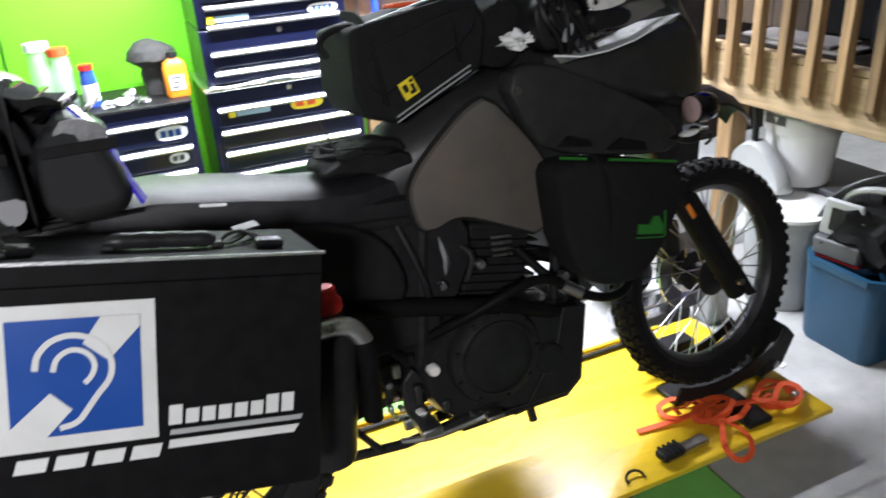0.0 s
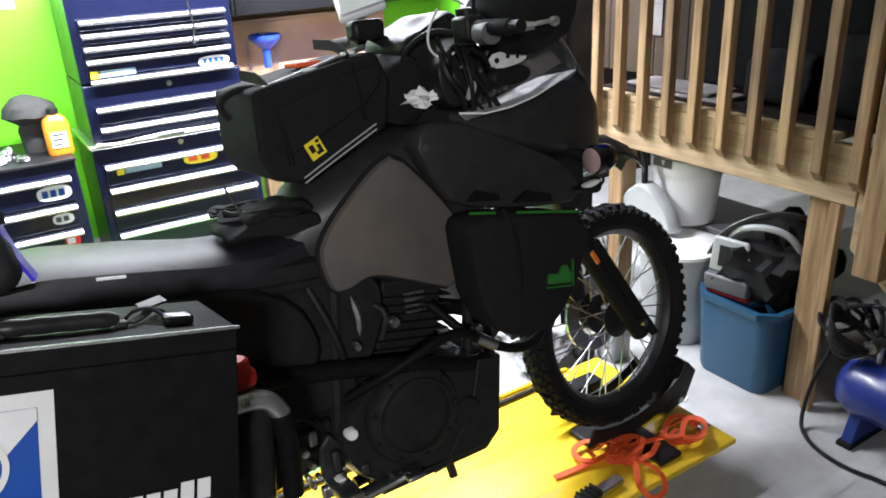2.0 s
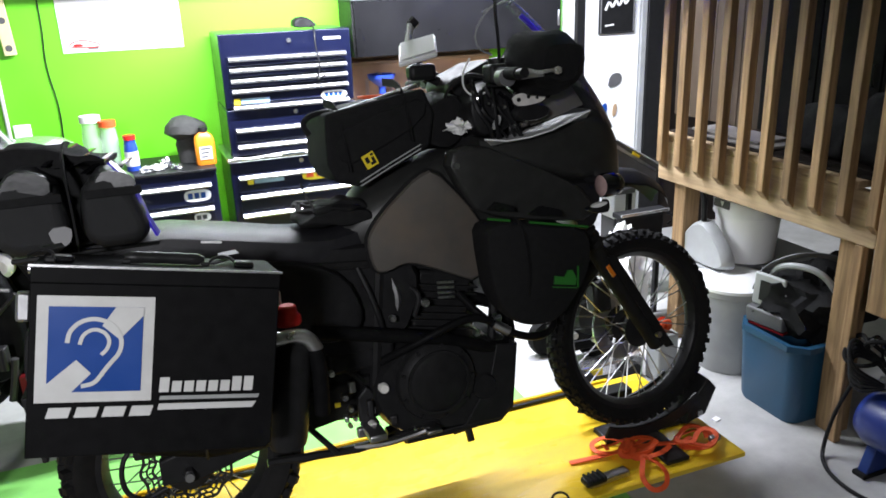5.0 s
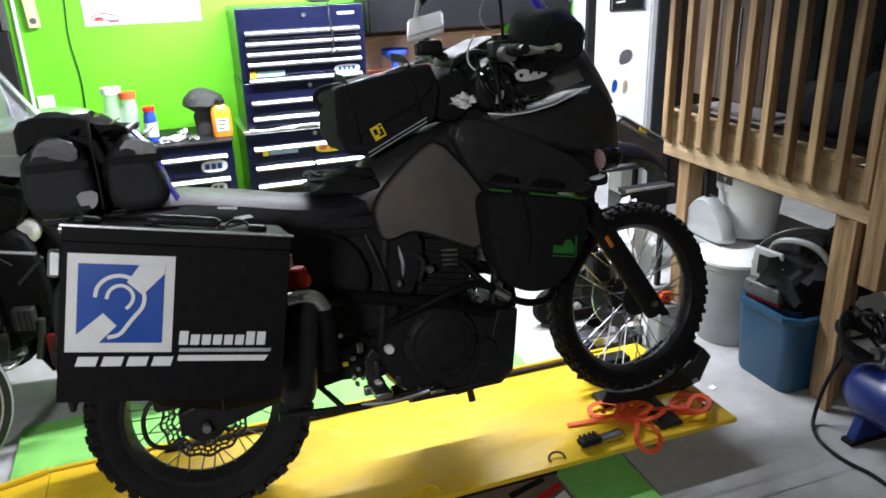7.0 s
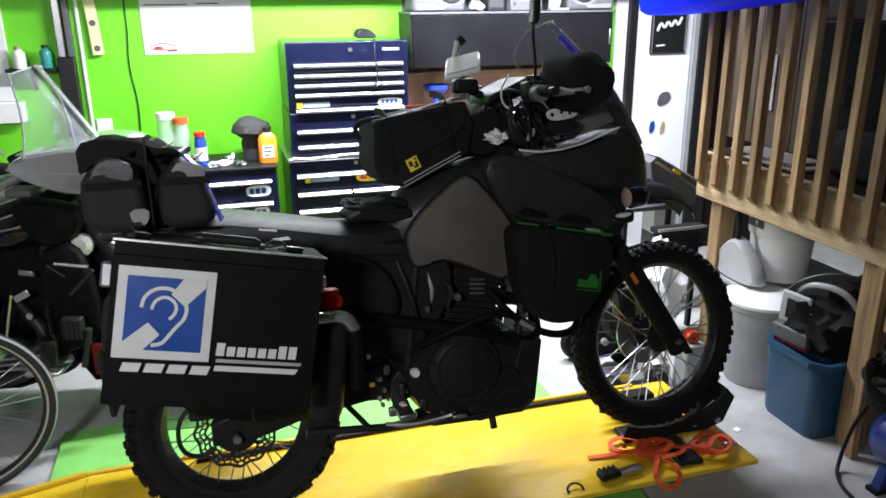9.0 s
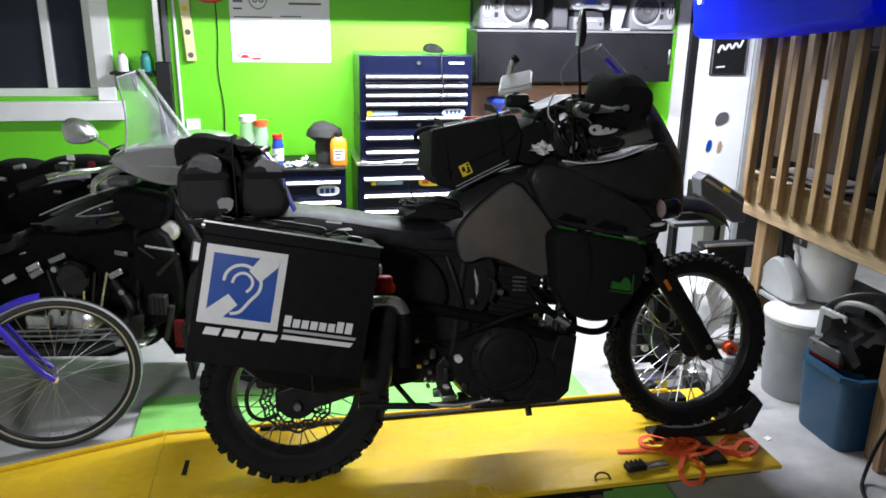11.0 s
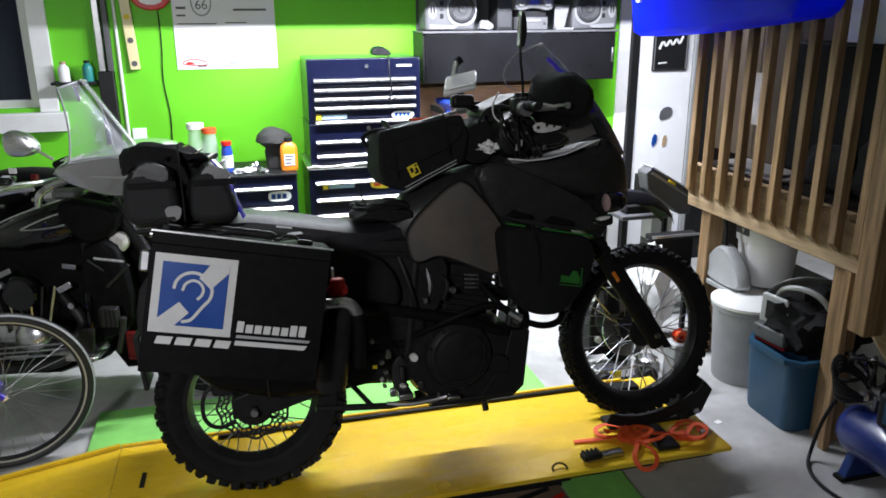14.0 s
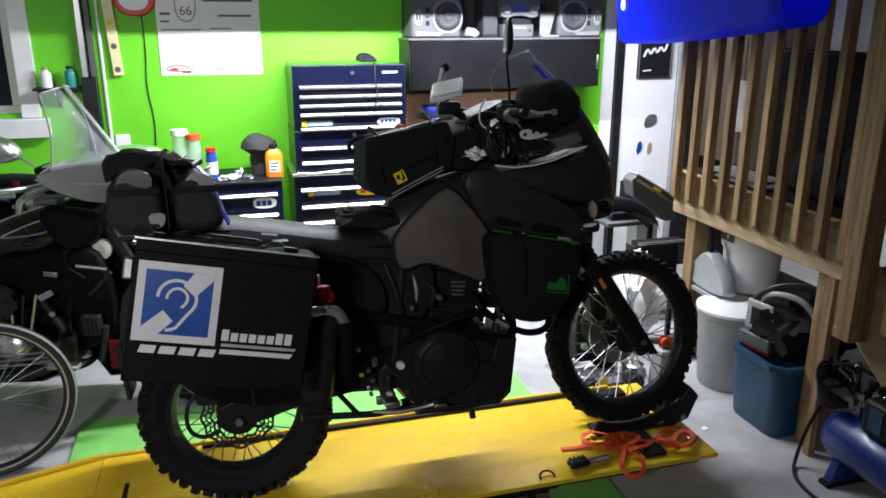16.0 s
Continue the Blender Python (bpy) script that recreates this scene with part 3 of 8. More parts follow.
    # luggage rack and side frames
    for s in (-1, 1):
        P("pannier_rack", tube(curved([(0.24, s * 0.2, 0.86), (0.24, s * 0.24, 0.60), (0.10, s * 0.245, 0.56), (-0.18, s * 0.245, 0.60), (-0.22, s * 0.245, 0.76), (-0.16, s * 0.2, 0.87), (0.1, s * 0.2, 0.86), (0.24, s * 0.2, 0.82)], 2), 0.009, 8), BLACKMETAL)
        P("subframe", tube(curved([(0.62, s * 0.12, 0.80), (0.3, s * 0.13, 0.83), (-0.2, s * 0.12, 0.92), (-0.3, s * 0.1, 0.95)], 2), 0.013, 8), BLACKMETAL)
        P("frame_strut", tube([(0.5, s * 0.1, 0.46), (0.2, s * 0.13, 0.84)], 0.012, 8), BLACKMETAL)
        P("frame_strut", tube([(0.52, s * 0.11, 0.36), (0.58, s * 0.12, 0.84)], 0.016, 8), BLACKMETAL)
        P("downtube", tube(curved([(1.0, s * 0.05, 1.02), (0.93, s * 0.08, 0.6), (0.88, s * 0.1, 0.33), (0.55, s * 0.11, 0.30)], 2), 0.014, 8), BLACKMETAL)
    P("luggage_plate", box(-0.31, 0.02, -0.14, 0.14, 0.945, 0.957), BLACKMETAL, bevel=0.004)
    # seat
    secs = []
    for x, zt, hw, th in ((-0.28, 0.965, 0.10, 0.05), (-0.1, 0.985, 0.135, 0.09), (0.05, 0.98, 0.145, 0.11), (0.2, 0.955, 0.145, 0.12), (0.33, 0.928, 0.14, 0.12), (0.45, 0.915, 0.125, 0.12), (0.56, 0.925, 0.10, 0.11), (0.62, 0.94, 0.085, 0.10)):
        secs.append([(x, hw * math.cos(a) * (1 if abs(math.cos(a)) < 0.9 else 1.0), zt - th * 0.5 + th * 0.5 * math.copysign(abs(math.sin(a)) ** 0.55, math.sin(a))) for a in [2 * math.pi * k / 20 for k in range(20)]])
    P("seat", loft(secs), VINYL, "grey black vinyl seat with a soft sheen")
    P("seat_label", box(0.115, 0.165, -0.1575, -0.1535, -0.0025, 0.0025), SIGNWHITE, "small white seat label", m=Matrix.Translation((0, 0, 0.935)) @ pose(0.14, 0, 0, 0, 9, 0) @ Matrix.Translation((-0.14, 0, 0)))
    # side panels below the seat
    for s in (-1, 1):
        P("side_panel", pillow(smoothed([(0.17, 0.88), (0.46, 0.83), (0.53, 0.66), (0.45, 0.60), (0.33, 0.63), (0.24, 0.74)], 2), s * 0.135, 0.03, 0.85), BLACK)
    # black mass that fills the gaps between seat and engine
    P("air_box", pillow(smoothed([(0.20, 0.90), (0.66, 0.86), (0.72, 0.72), (0.64, 0.56), (0.44, 0.54), (0.30, 0.60), (0.22, 0.74)], 1), 0, 0.125, 0.9), BLACK)
    P("shock_cover", pillow(smoothed([(0.27, 0.64), (0.56, 0.60), (0.58, 0.40), (0.46, 0.36), (0.33, 0.40)], 1), 0, 0.085, 0.85), BLACKMETAL)
    P("linkage_guard", prism(smoothed([(0.17, 0.42), (0.24, 0.345), (0.60, 0.315), (0.62, 0.60), (0.30, 0.66)], 1), -0.03, 0.03), BLACK, bevel=0.006)
    P("battery_box", box(0.40, 0.60, -0.12, 0.12, 0.50, 0.66), BLACK, bevel=0.015)
    P("skid_plate", prism([(0.60, 0.262), (0.90, 0.262), (0.945, 0.30), (0.972, 0.50), (0.955, 0.505), (0.925, 0.315), (0.885, 0.28), (0.60, 0.28)], -0.15, 0.15), BLACKMETAL, bevel=0.004)
    P("skid_plate_side", prism([(0.78, 0.28), (0.90, 0.275), (0.94, 0.31), (0.962, 0.50), (0.90, 0.51), (0.87, 0.40)], -0.155, -0.147), BLACK, bevel=0.003)
    P("radiator", box(0.93, 0.975, -0.12, 0.12, 0.60, 0.85), BLACKMETAL, bevel=0.006)
    # tank and its knee pads
    rings = []
    for x, zb, zt, hw in ((0.50, 0.80, 0.93, 0.09), (0.56, 0.77, 1.0, 0.115), (0.68, 0.76, 1.06, 0.145), (0.82, 0.74, 1.09, 0.155), (0.94, 0.76, 1.09, 0.145), (1.02, 0.82, 1.06, 0.10)):
        zc, h = (zb + zt) / 2, (zt - zb) / 2
        rings.append([(x, hw * math.copysign(abs(math.cos(a)) ** 0.6, math.cos(a)), zc + h * math.copysign(abs(math.sin(a)) ** 0.7, math.sin(a))) for a in [2 * math.pi * k / 24 for k in range(24)]])
    P("fuel_tank", loft(rings), OLIVE, "dark painted fuel tank")
    knee = [(0.745, 1.052), (0.81, 0.980), (0.855, 0.92), (0.884, 0.868), (0.888, 0.832), (0.880, 0.78), (0.853, 0.712), (0.785, 0.742), (0.717, 0.775), (0.657, 0.799), (0.618, 0.799), (0.585, 0.785), (0.556, 0.787), (0.543, 0.822), (0.537, 0.873), (0.551, 0.906), (0.585, 0.946), (0.646, 0.998), (0.70, 1.038)]
    for s in (-1, 1):
        P("knee_pad", pillow(smoothed(knee, 1), s * 0.148, 0.026, 0.93), GREYPANEL, "dusty warm grey knee panel")
        edge = smoothed(knee, 1)
        P("pad_piping", tube([(x, s * 0.152, z) for x, z in edge], 0.0065, 6, closed=True), FABRIC, "black piping round the panel")
    # shrouds, fairing, screen
    for s in (-1, 1):
        P("radiator_shroud", pillow(smoothed([(0.765, 1.085), (0.86, 1.115), (1.0, 1.05), (1.13, 0.985), (1.215, 0.93), (1.245, 0.84), (1.06, 0.862), (0.862, 0.907), (0.815, 0.975)], 1), s * 0.165, 0.035, 0.92), OLIVE)
        P("shroud_bolt", spin([(0, -0.006), (0.009, -0.006), (0.009, 0.006), (0, 0.006)], (0.80, s * 0.198, 1.055), 10), STEEL)
    rings = []
    for x, zb, zt, hw in ((0.88, 1.085, 1.126, 0.185), (0.95, 1.05, 1.118, 0.20), (1.05, 1.0, 1.122, 0.21), (1.15, 0.965, 1.138, 0.212), (1.24, 0.945, 1.175, 0.20), (1.30, 0.93, 1.165, 0.18), (1.345, 0.92, 1.115, 0.15), (1.375, 0.92, 1.05, 0.11), (1.388, 0.93, 1.0, 0.07)):
        zc, h = (zb + zt) / 2, (zt - zb) / 2
        rings.append([(x, hw * math.copysign(abs(math.cos(a)) ** 0.5, math.cos(a)), zc + h * math.copysign(abs(math.sin(a)) ** 0.6, math.sin(a))) for a in [2 * math.pi * k / 28 for k in range(28)]])
    P("fairing", loft(rings), OLIVE, "dark headlamp fairing")
    for s in (-1,):
        ledge = []
        for x, zl, xi, zi, w in ((0.872, 1.122, 0.90, 1.118, 0.02), (0.94, 1.111, 0.97, 1.115, 0.08), (1.01, 1.114, 1.04, 1.122, 0.115), (1.08, 1.127, 1.11, 1.137, 0.125), (1.15, 1.150, 1.165, 1.156, 0.10), (1.205, 1.170, 1.21, 1.166, 0.03)):
            ledge.append([(x, -0.236, zl - 0.004), (x, -0.236, zl), (xi, -0.236 + w, zi), (xi, -0.236 + w, zi - 0.02)])
        # white enamel carries the glare on the glossy fairing edge
        P("fairing_top", loft(ledge), WHITEGLOSS, "upper fairing edge painted white for its glare", bevel=0.001)
    # clear screen: a curved sheet
    def on_screen(u, v):
        hw = 0.175 - 0.07 * v - 0.015 * v ** 4
        return (1.295 - 0.12 * v - 0.135 * v * v + 0.10 * (1 - 0.5 * v) * (1 - u * u), hw * u, 1.10 + 0.405 * v - 0.025 * u * u * v)

    sheet = bmesh.new()
    rows = [[sheet.verts.new(on_screen(k / 8 - 1, 0.05 + 0.095 * i)) for k in range(17)] for i in range(11)]
    for a, b in zip(rows, rows[1:]):
        for i in range(16):
            sheet.faces.new((a[i], a[i + 1], b[i + 1], b[i]))
    bmesh.ops.solidify(sheet, geom=sheet.faces[:], thickness=0.004)
    base = bmesh.new()
    rows = [[base.verts.new(Vector(on_screen(k / 8 - 1, 0.06 * i)) + Vector((0.003, 0, 0.004))) for k in range(17)] for i in range(10)]
    for a, b in zip(rows, rows[1:]):
        for i in range(16):
            base.faces.new((a[i], a[i + 1], b[i + 1], b[i]))
    bmesh.ops.solidify(base, geom=base.faces[:], thickness=-0.004)
    P("screen_base", base, SCREENGREY, "dark lower shell of the screen")
    P("screen", sheet, SMOKE, "smoked clear plastic screen")
    P("screen_rim", tube([on_screen(k / 8 - 1, 1.0) for k in range(17)], 0.003, 6), GREYPL, "pale upper rim of the screen")
    # violet strip paints the blue tub's reflection on the screen edge
    P("screen_edge", tube([on_screen(-1, v / 12) for v in range(5, 12)], 0.008, 8), PURPLE, "screen edge strip in reflected blue")
    # dashboard shelf behind the screen
    P("screen_bracket", tube([(1.08, -0.1, 1.12), (1.16, -0.12, 1.25), (1.2, -0.1, 1.3)], 0.007, 8), BLACKMETAL)
    P("headlamp", pillow(smoothed([(1.25, 0.90), (1.36, 0.91), (1.385, 0.99), (1.33, 1.05), (1.25, 1.04)], 2), 0, 0.12, 0.8), BLACKGLOSS)
    # front mudguard
    fen = []
    for x, z, hw in ((1.20, 0.90, 0.05), (1.32, 0.94, 0.07), (1.42, 0.952, 0.078), (1.50, 0.938, 0.078), (1.555, 0.910, 0.072), (1.59, 0.880, 0.062), (1.605, 0.858, 0.045)):
        fen.append([(x, hw * c, z - 0.03 * c * c + d) for c, d in ((-1, 0), (-0.5, 0.012), (0, 0.016), (0.5, 0.012), (1, 0), (1, -0.006), (0.5, 0.004), (0, 0.008), (-0.5, 0.004), (-1, -0.006))])
    P("front_mudguard", loft(fen), BLACK)
    # fork
    d = Vector((-0.53, 0, 0.848))
    ax = Vector((1.475, 0, 0.408))
    for s in (-1, 1):
        o = Vector((0, s * 0.098, 0))
        P("fork_leg", rod(ax + o - d * 0.05, ax + o + d * 0.40, 0.029, 16), RUBBER, m=STEER)
        bm = bmesh.new()
        pts = [ax + o + d * (0.38 + 0.012 * k) for k in range(22)]
        tube(pts, [0.04 if k % 2 else 0.034 for k in range(22)], 14, bm=bm)
        P("fork_gaiter", bm, RUBBER, "black ribbed fork gaiter", m=STEER)
        P("fork_tube", rod(ax + o + d * 0.62, ax + o + d * 0.97, 0.021, 12), STEEL)
        P("fork_guard", loft([[tuple(ax + o + d * k + Vector((0.034, yy * 0.035, 0.0)) + Vector((ww, 0, 0))) for yy, ww in ((-0.8, 0), (-0.8, -0.03), (-0.95, -0.03), (-0.95, 0.004), (0.95, 0.004), (0.8, 0))] for k in (-0.06, 0.08, 0.25, 0.34)]), RUBBER, m=STEER)
        P("fork_reflector", box(-0.007, 0.007, -0.003, 0.003, -0.022, 0.022), AMBER, "amber fork reflector", bevel=0.002, m=STEER @ Matrix.Translation(ax + o + d * 0.29 + Vector((-0.02, s * 0.042, 0))) @ pose(0, 0, 0, 0, -32, 0))
    P("brake_caliper", box(1.36, 1.43, 0.03, 0.09, 0.47, 0.58), BLACKMETAL, bevel=0.012, m=STEER)
    P("triple_clamp", box(-0.035, 0.035, -0.125, 0.125, -0.02, 0.02), BLACKMETAL, bevel=0.008, m=Matrix.Translation(ax + d * 0.90) @ pose(0, 0, 0, 0, -32, 0))
    P("triple_clamp", box(-0.035, 0.035, -0.125, 0.125, -0.02, 0.02), BLACKMETAL, bevel=0.008, m=Matrix.Translation(ax + d * 0.68) @ pose(0, 0, 0, 0, -32, 0))
    # engine
    P("crankcase", pillow(smoothed([(0.50, 0.46), (0.53, 0.34), (0.60, 0.285), (0.86, 0.27), (0.93, 0.33), (0.945, 0.48), (0.86, 0.56), (0.62, 0.57)], 1), 0, 0.15, 0.93), BLACKMETAL)
    cov = spin([(0, -0.03), (0.085, -0.03), (0.095, -0.024), (0.115, -0.02), (0.12, -0.01), (0.12, 0.01), (0, 0.01)], (0.70, -0.155, 0.445), 40)
    P("clutch_cover", cov, BLACKMETAL)
    P("clutch_cover_ring", spin([(0.086, -0.034), (0.094, -0.034), (0.094, -0.028), (0.086, -0.028)], (0.70, -0.155, 0.445), 40), BLACKMETAL)
    for k in range(9):
        a = 2 * math.pi * k / 9
        P("cover_bolt", spin([(0, -0.028), (0.006, -0.028), (0.006, -0.018), (0, -0.018)], (0.70 + 0.108 * math.cos(a), -0.155, 0.445 + 0.108 * math.sin(a)), 6), BLACKMETAL)
    P("oil_filter_cover", spin([(0, -0.02), (0.035, -0.02), (0.04, -0.012), (0.04, 0.01), (0, 0.01)], (0.85, -0.145, 0.39), 24), BLACKMETAL)
    lean = pose(0.76, 0, 0.62, 0, 12, 0)
    P("cylinder", box(-0.085, 0.085, -0.085, 0.085, -0.09, 0.12), BLACKMETAL, m=lean, bevel=0.01)
    for k in range(7):
        P("cooling_fin", box(-0.10, 0.10, -0.105, 0.105, -0.002, 0.002), BLACKMETAL, m=lean @ Matrix.Translation((0, 0, -0.045 + 0.021 * k)))
    # chrome strips carry the short bright lines on the dark fins
    for k in range(4):
        P("fin_edge", box(-0.026, 0.026, -0.004, 0.004, -0.003, 0.003), CHROME, "bright strip along the fin edge", m=pose(0.772, -0.109, 0.668 + 0.015 * k, 0, 6, 0))
    # chrome studs stand in for specular glints, placed to fit the camera's view
    for x, z, r in ((0.69, 0.676, 0.013), (0.591, 0.648, 0.01), (0.839, 0.556, 0.009), (0.908, 0.59, 0.014), (0.402, 0.525, 0.009), (0.366, 0.554, 0.007), (0.625, 0.307, 0.007), (0.586, 0.299, 0.007), (0.454, 0.38, 0.007), (0.438, 0.363, 0.007), (0.431, 0.449, 0.010), (0.444, 0.412, 0.008)):
        P("glint_stud", spin([(0, -0.012), (r * 0.8, -0.012), (r, -0.006), (r, 0.008), (0, 0.008)], (x, -0.152, z), 10), CHROME)
    for k in (1, 4):
        P("hose", tube(curved([(0.46 + 0.05 * k, -0.125, 0.84 - 0.03 * k), (0.50 + 0.045 * k, -0.15, 0.70), (0.54 + 0.03 * k, -0.14, 0.56 + 0.02 * k)], 3), 0.008, 8), BLACK)
    P("cylinder_head", box(-0.10, 0.10, -0.10, 0.10, 0.125, 0.19), BLACKMETAL, m=lean, bevel=0.014)
    P("carburettor", spin([(0, -0.05), (0.03, -0.05), (0.035, -0.03), (0.035, 0.05), (0, 0.05)], (0.62, -0.06, 0.72), 18, "y"), STEEL)
    P("choke_pipe", tube(curved([(0.60, -0.11, 0.78), (0.625, -0.12, 0.70), (0.61, -0.11, 0.64)]), 0.012, 8), STEEL)
    P("bash_plate", loft([[(x, y, z) for y in (-0.13, 0.13)] + [(x - 0.004, y, z + 0.006) for y in (0.13, -0.13)] for x, z in ((0.972, 0.50), (0.958, 0.40), (0.928, 0.30), (0.88, 0.262), (0.75, 0.25), (0.60, 0.255))]), BLACKMETAL, "black skid plate", bevel=0.002)
    P("bash_plate_side", prism([(0.972, 0.50), (0.958, 0.40), (0.928, 0.30), (0.88, 0.262), (0.75, 0.25), (0.72, 0.30), (0.86, 0.34), (0.91, 0.42)], -0.137, -0.132), BLACKMETAL)
    P("exhaust_header", tube(curved([(0.86, -0.05, 0.64), (0.97, -0.06, 0.60), (0.985, -0.08, 0.5), (0.93, -0.13, 0.48), (0.75, -0.165, 0.56), (0.52, -0.17, 0.62), (0.36, -0.18, 0.66)], 3), 0.02, 10), LIDBLACK)
    # crash bars
    for s in (-1, 1):
        P("crash_bar", tube(curved([(0.80, s * 0.13, 0.68), (0.855, s * 0.2, 0.60), (0.96, s * 0.225, 0.537), (1.05, s * 0.21, 0.53), (1.10, s * 0.16, 0.56), (1.02, s * 0.1, 0.76)], 2), 0.012, 10), LIDBLACK)
        P("crash_bar", tube(curved([(0.56, s * 0.12, 0.52), (0.66, s * 0.19, 0.58), (0.80, s * 0.205, 0.63), (0.87, s * 0.2, 0.60)], 2), 0.012, 10), LIDBLACK)
        P("bar_clamp", tube([(0.875, s * 0.205, 0.592), (0.915, s * 0.218, 0.564)], 0.0145, 10), STEEL, "pale clamp on the crash bar")
    # footrest, brake pedal, bracket
    P("footrest", box(0.47, 0.52, -0.24, -0.13, 0.335, 0.355), STEEL, bevel=0.004)
    P("footrest_bracket", prism([(0.47, 0.43), (0.50, 0.46), (0.53, 0.42), (0.51, 0.38), (0.53, 0.34), (0.49, 0.31), (0.47, 0.36)], -0.135, -0.115), RIMGREY, "grey cast footrest bracket", bevel=0.006)
    # pale paint on the steel heads stands for their glint
    P("pivot_bolt", spin([(0, -0.012), (0.012, -0.012), (0.015, -0.006), (0.015, 0.01), (0, 0.01)], (0.544, -0.155, 0.452), 16), LENSW, "bolt head in pale glint colour")
    P("pivot_bolt", spin([(0, -0.012), (0.012, -0.012), (0.014, -0.006), (0.014, 0.01), (0, 0.01)], (0.501, -0.155, 0.348), 16), LENSW, "bolt head in pale glint colour")
    P("brake_pedal", tube(curved([(0.44, -0.16, 0.30), (0.52, -0.17, 0.29), (0.62, -0.175, 0.30), (0.66, -0.18, 0.31)], 2), 0.009, 8), STEEL)
    P("pedal_tip", box(0.645, 0.69, -0.21, -0.16, 0.303, 0.315), STEEL, bevel=0.004)
    P("lower_brace", tube([(0.20, -0.16, 0.315), (0.45, -0.16, 0.292), (0.70, -0.15, 0.305)], 0.012, 8), BLACKMETAL)
    P("passenger_peg_bracket", tube([(0.24, -0.16, 0.42), (0.31, -0.17, 0.405), (0.39, -0.17, 0.30)], 0.009, 8), BLACKMETAL)
    for x, z, w, h, m in ((0.455, 0.475, 0.02, 0.035, STEEL), (0.50, 0.40, 0.018, 0.05, RIMGREY), (0.47, 0.335, 0.03, 0.03, STEEL), (0.565, 0.35, 0.022, 0.03, RIMGREY), (0.43, 0.385, 0.014, 0.02, CHROME), (0.535, 0.29, 0.05, 0.016, STEEL), (0.60, 0.296, 0.03, 0.014, CHROME)):
        P("linkage_piece", box(x - w / 2, x + w / 2, -0.16, -0.14, z - h / 2, z + h / 2), m, bevel=0.005)
    P("yellow_tag", box(0.395, 0.41, -0.19, -0.186, 0.44, 0.452), YELLOWP, "small yellow tag")
    P("drain_peg", rod((0.80, -0.12, 0.265), (0.805, -0.13, 0.215), 0.012, 8), BLACKMETAL)
    # silencer in front of the box
    P("silencer_body", loft([[(x, -0.205 + 0.75 * r * math.cos(a), z + r * math.sin(a)) for a in [2 * math.pi * k / 24 for k in range(24)]] for x, z, r in ((-0.165, 0.555, 0.045), (-0.155, 0.55, 0.06), (-0.10, 0.525, 0.085), (0.06, 0.495, 0.10), (0.24, 0.485, 0.10), (0.30, 0.49, 0.07))]), LIDBLACK, "satin black silencer body")
    P("silencer_band", tube([(0.05, -0.205 + 0.78 * 0.102 * math.cos(a), 0.497 + 0.103 * math.sin(a)) for a in [2 * math.pi * k / 24 for k in range(24)]], 0.004, 6, closed=True), BLACKMETAL)
    P("silencer", loft([[(cx + r * math.cos(a), -0.23 + r * 0.9 * math.sin(a), z) for a in [2 * math.pi * k / 20 for k in range(20)]] for cx, z, r in ((0.25, 0.40, 0.045), (0.25, 0.42, 0.052), (0.275, 0.60, 0.055), (0.285, 0.65, 0.05), (0.29, 0.675, 0.035))]), BLACKMETAL, m=beside(0.955))
    P("silencer_shoulder", tube(curved([(0.25, -0.245, 0.690), (0.300, -0.25, 0.694), (0.330, -0.25, 0.682), (0.348, -0.25, 0.645)], 2), 0.019, 12), SHOULDER, "grey steel shoulder", m=beside(0.955))
    P("silencer_pipe", tube(curved([(0.345, -0.25, 0.650), (0.350, -0.25, 0.58), (0.345, -0.235, 0.47)], 2), 0.021, 12), LIDBLACK, m=beside(0.955))
    P("bottle_cap", spin([(0, 0), (0.031, 0), (0.034, 0.006), (0.033, 0.020), (0.027, 0.028), (0.025, 0.032), (0.024, 0.046), (0.019, 0.051), (0, 0.051)], (0.292, -0.21, 0.713), 22, "z"), RED, "red stepped screw cap", m=beside(0.955))
    P("rack_tab", box(0.268, 0.274, -0.30, -0.27, 0.745, 0.815), SIGNWHITE, "pale metal tab", bevel=0.002)
    # handlebar and controls
    bar = curved([(0.90, -0.40, 1.285), (0.91, -0.26, 1.29), (0.965, -0.12, 1.25), (0.975, 0.12, 1.25), (0.91, 0.26, 1.29), (0.90, 0.40, 1.285)], 2)
    P("handlebar", tube(bar, 0.0115, 10), BLACKMETAL)
    for s in (-1, 1):
        P("grip", tube([(0.905, s * 0.29, 1.289), (0.90, s * 0.41, 1.284)], 0.016, 12), RUBBER)
        P("bar_end", tube([(0.90, s * 0.41, 1.284), (0.90, s * 0.44, 1.284)], 0.013, 10), BLACKMETAL)
        P("lever", tube(curved([(0.93, s * 0.24, 1.275), (0.96, s * 0.32, 1.276), (0.995, s * 0.36, 1.279)], 2), 0.007, 8), STEEL, "bright lever")
        rr = []
        for k in range(9):
            u = k / 8
            yy = 0.49 - 0.25 * u
            sc = math.sin(math.pi * (0.12 + 0.80 * u)) ** 0.6
            rr.append([(0.995 + 0.095 * sc * math.copysign(abs(math.cos(a)) ** 0.8, math.cos(a)) + 0.008 * math.sin(3 * a + k), s * yy, 1.307 + 0.08 * sc * math.copysign(abs(math.sin(a)) ** 0.8, math.sin(a)) + 0.006 * math.cos(2 * a + 2 * k)) for a in [2 * math.pi * j / 20 for j in range(20)]])
        if s < 0:
            P("hand_guard", loft(rr), FABRIC, "large black weather cover over the grip", m=beside(1.088))
        P("switch_block", box(0.885, 0.935, min(s * 0.22, s * 0.28), max(s * 0.22, s * 0.28), 1.265, 1.315), BLACK, bevel=0.008)
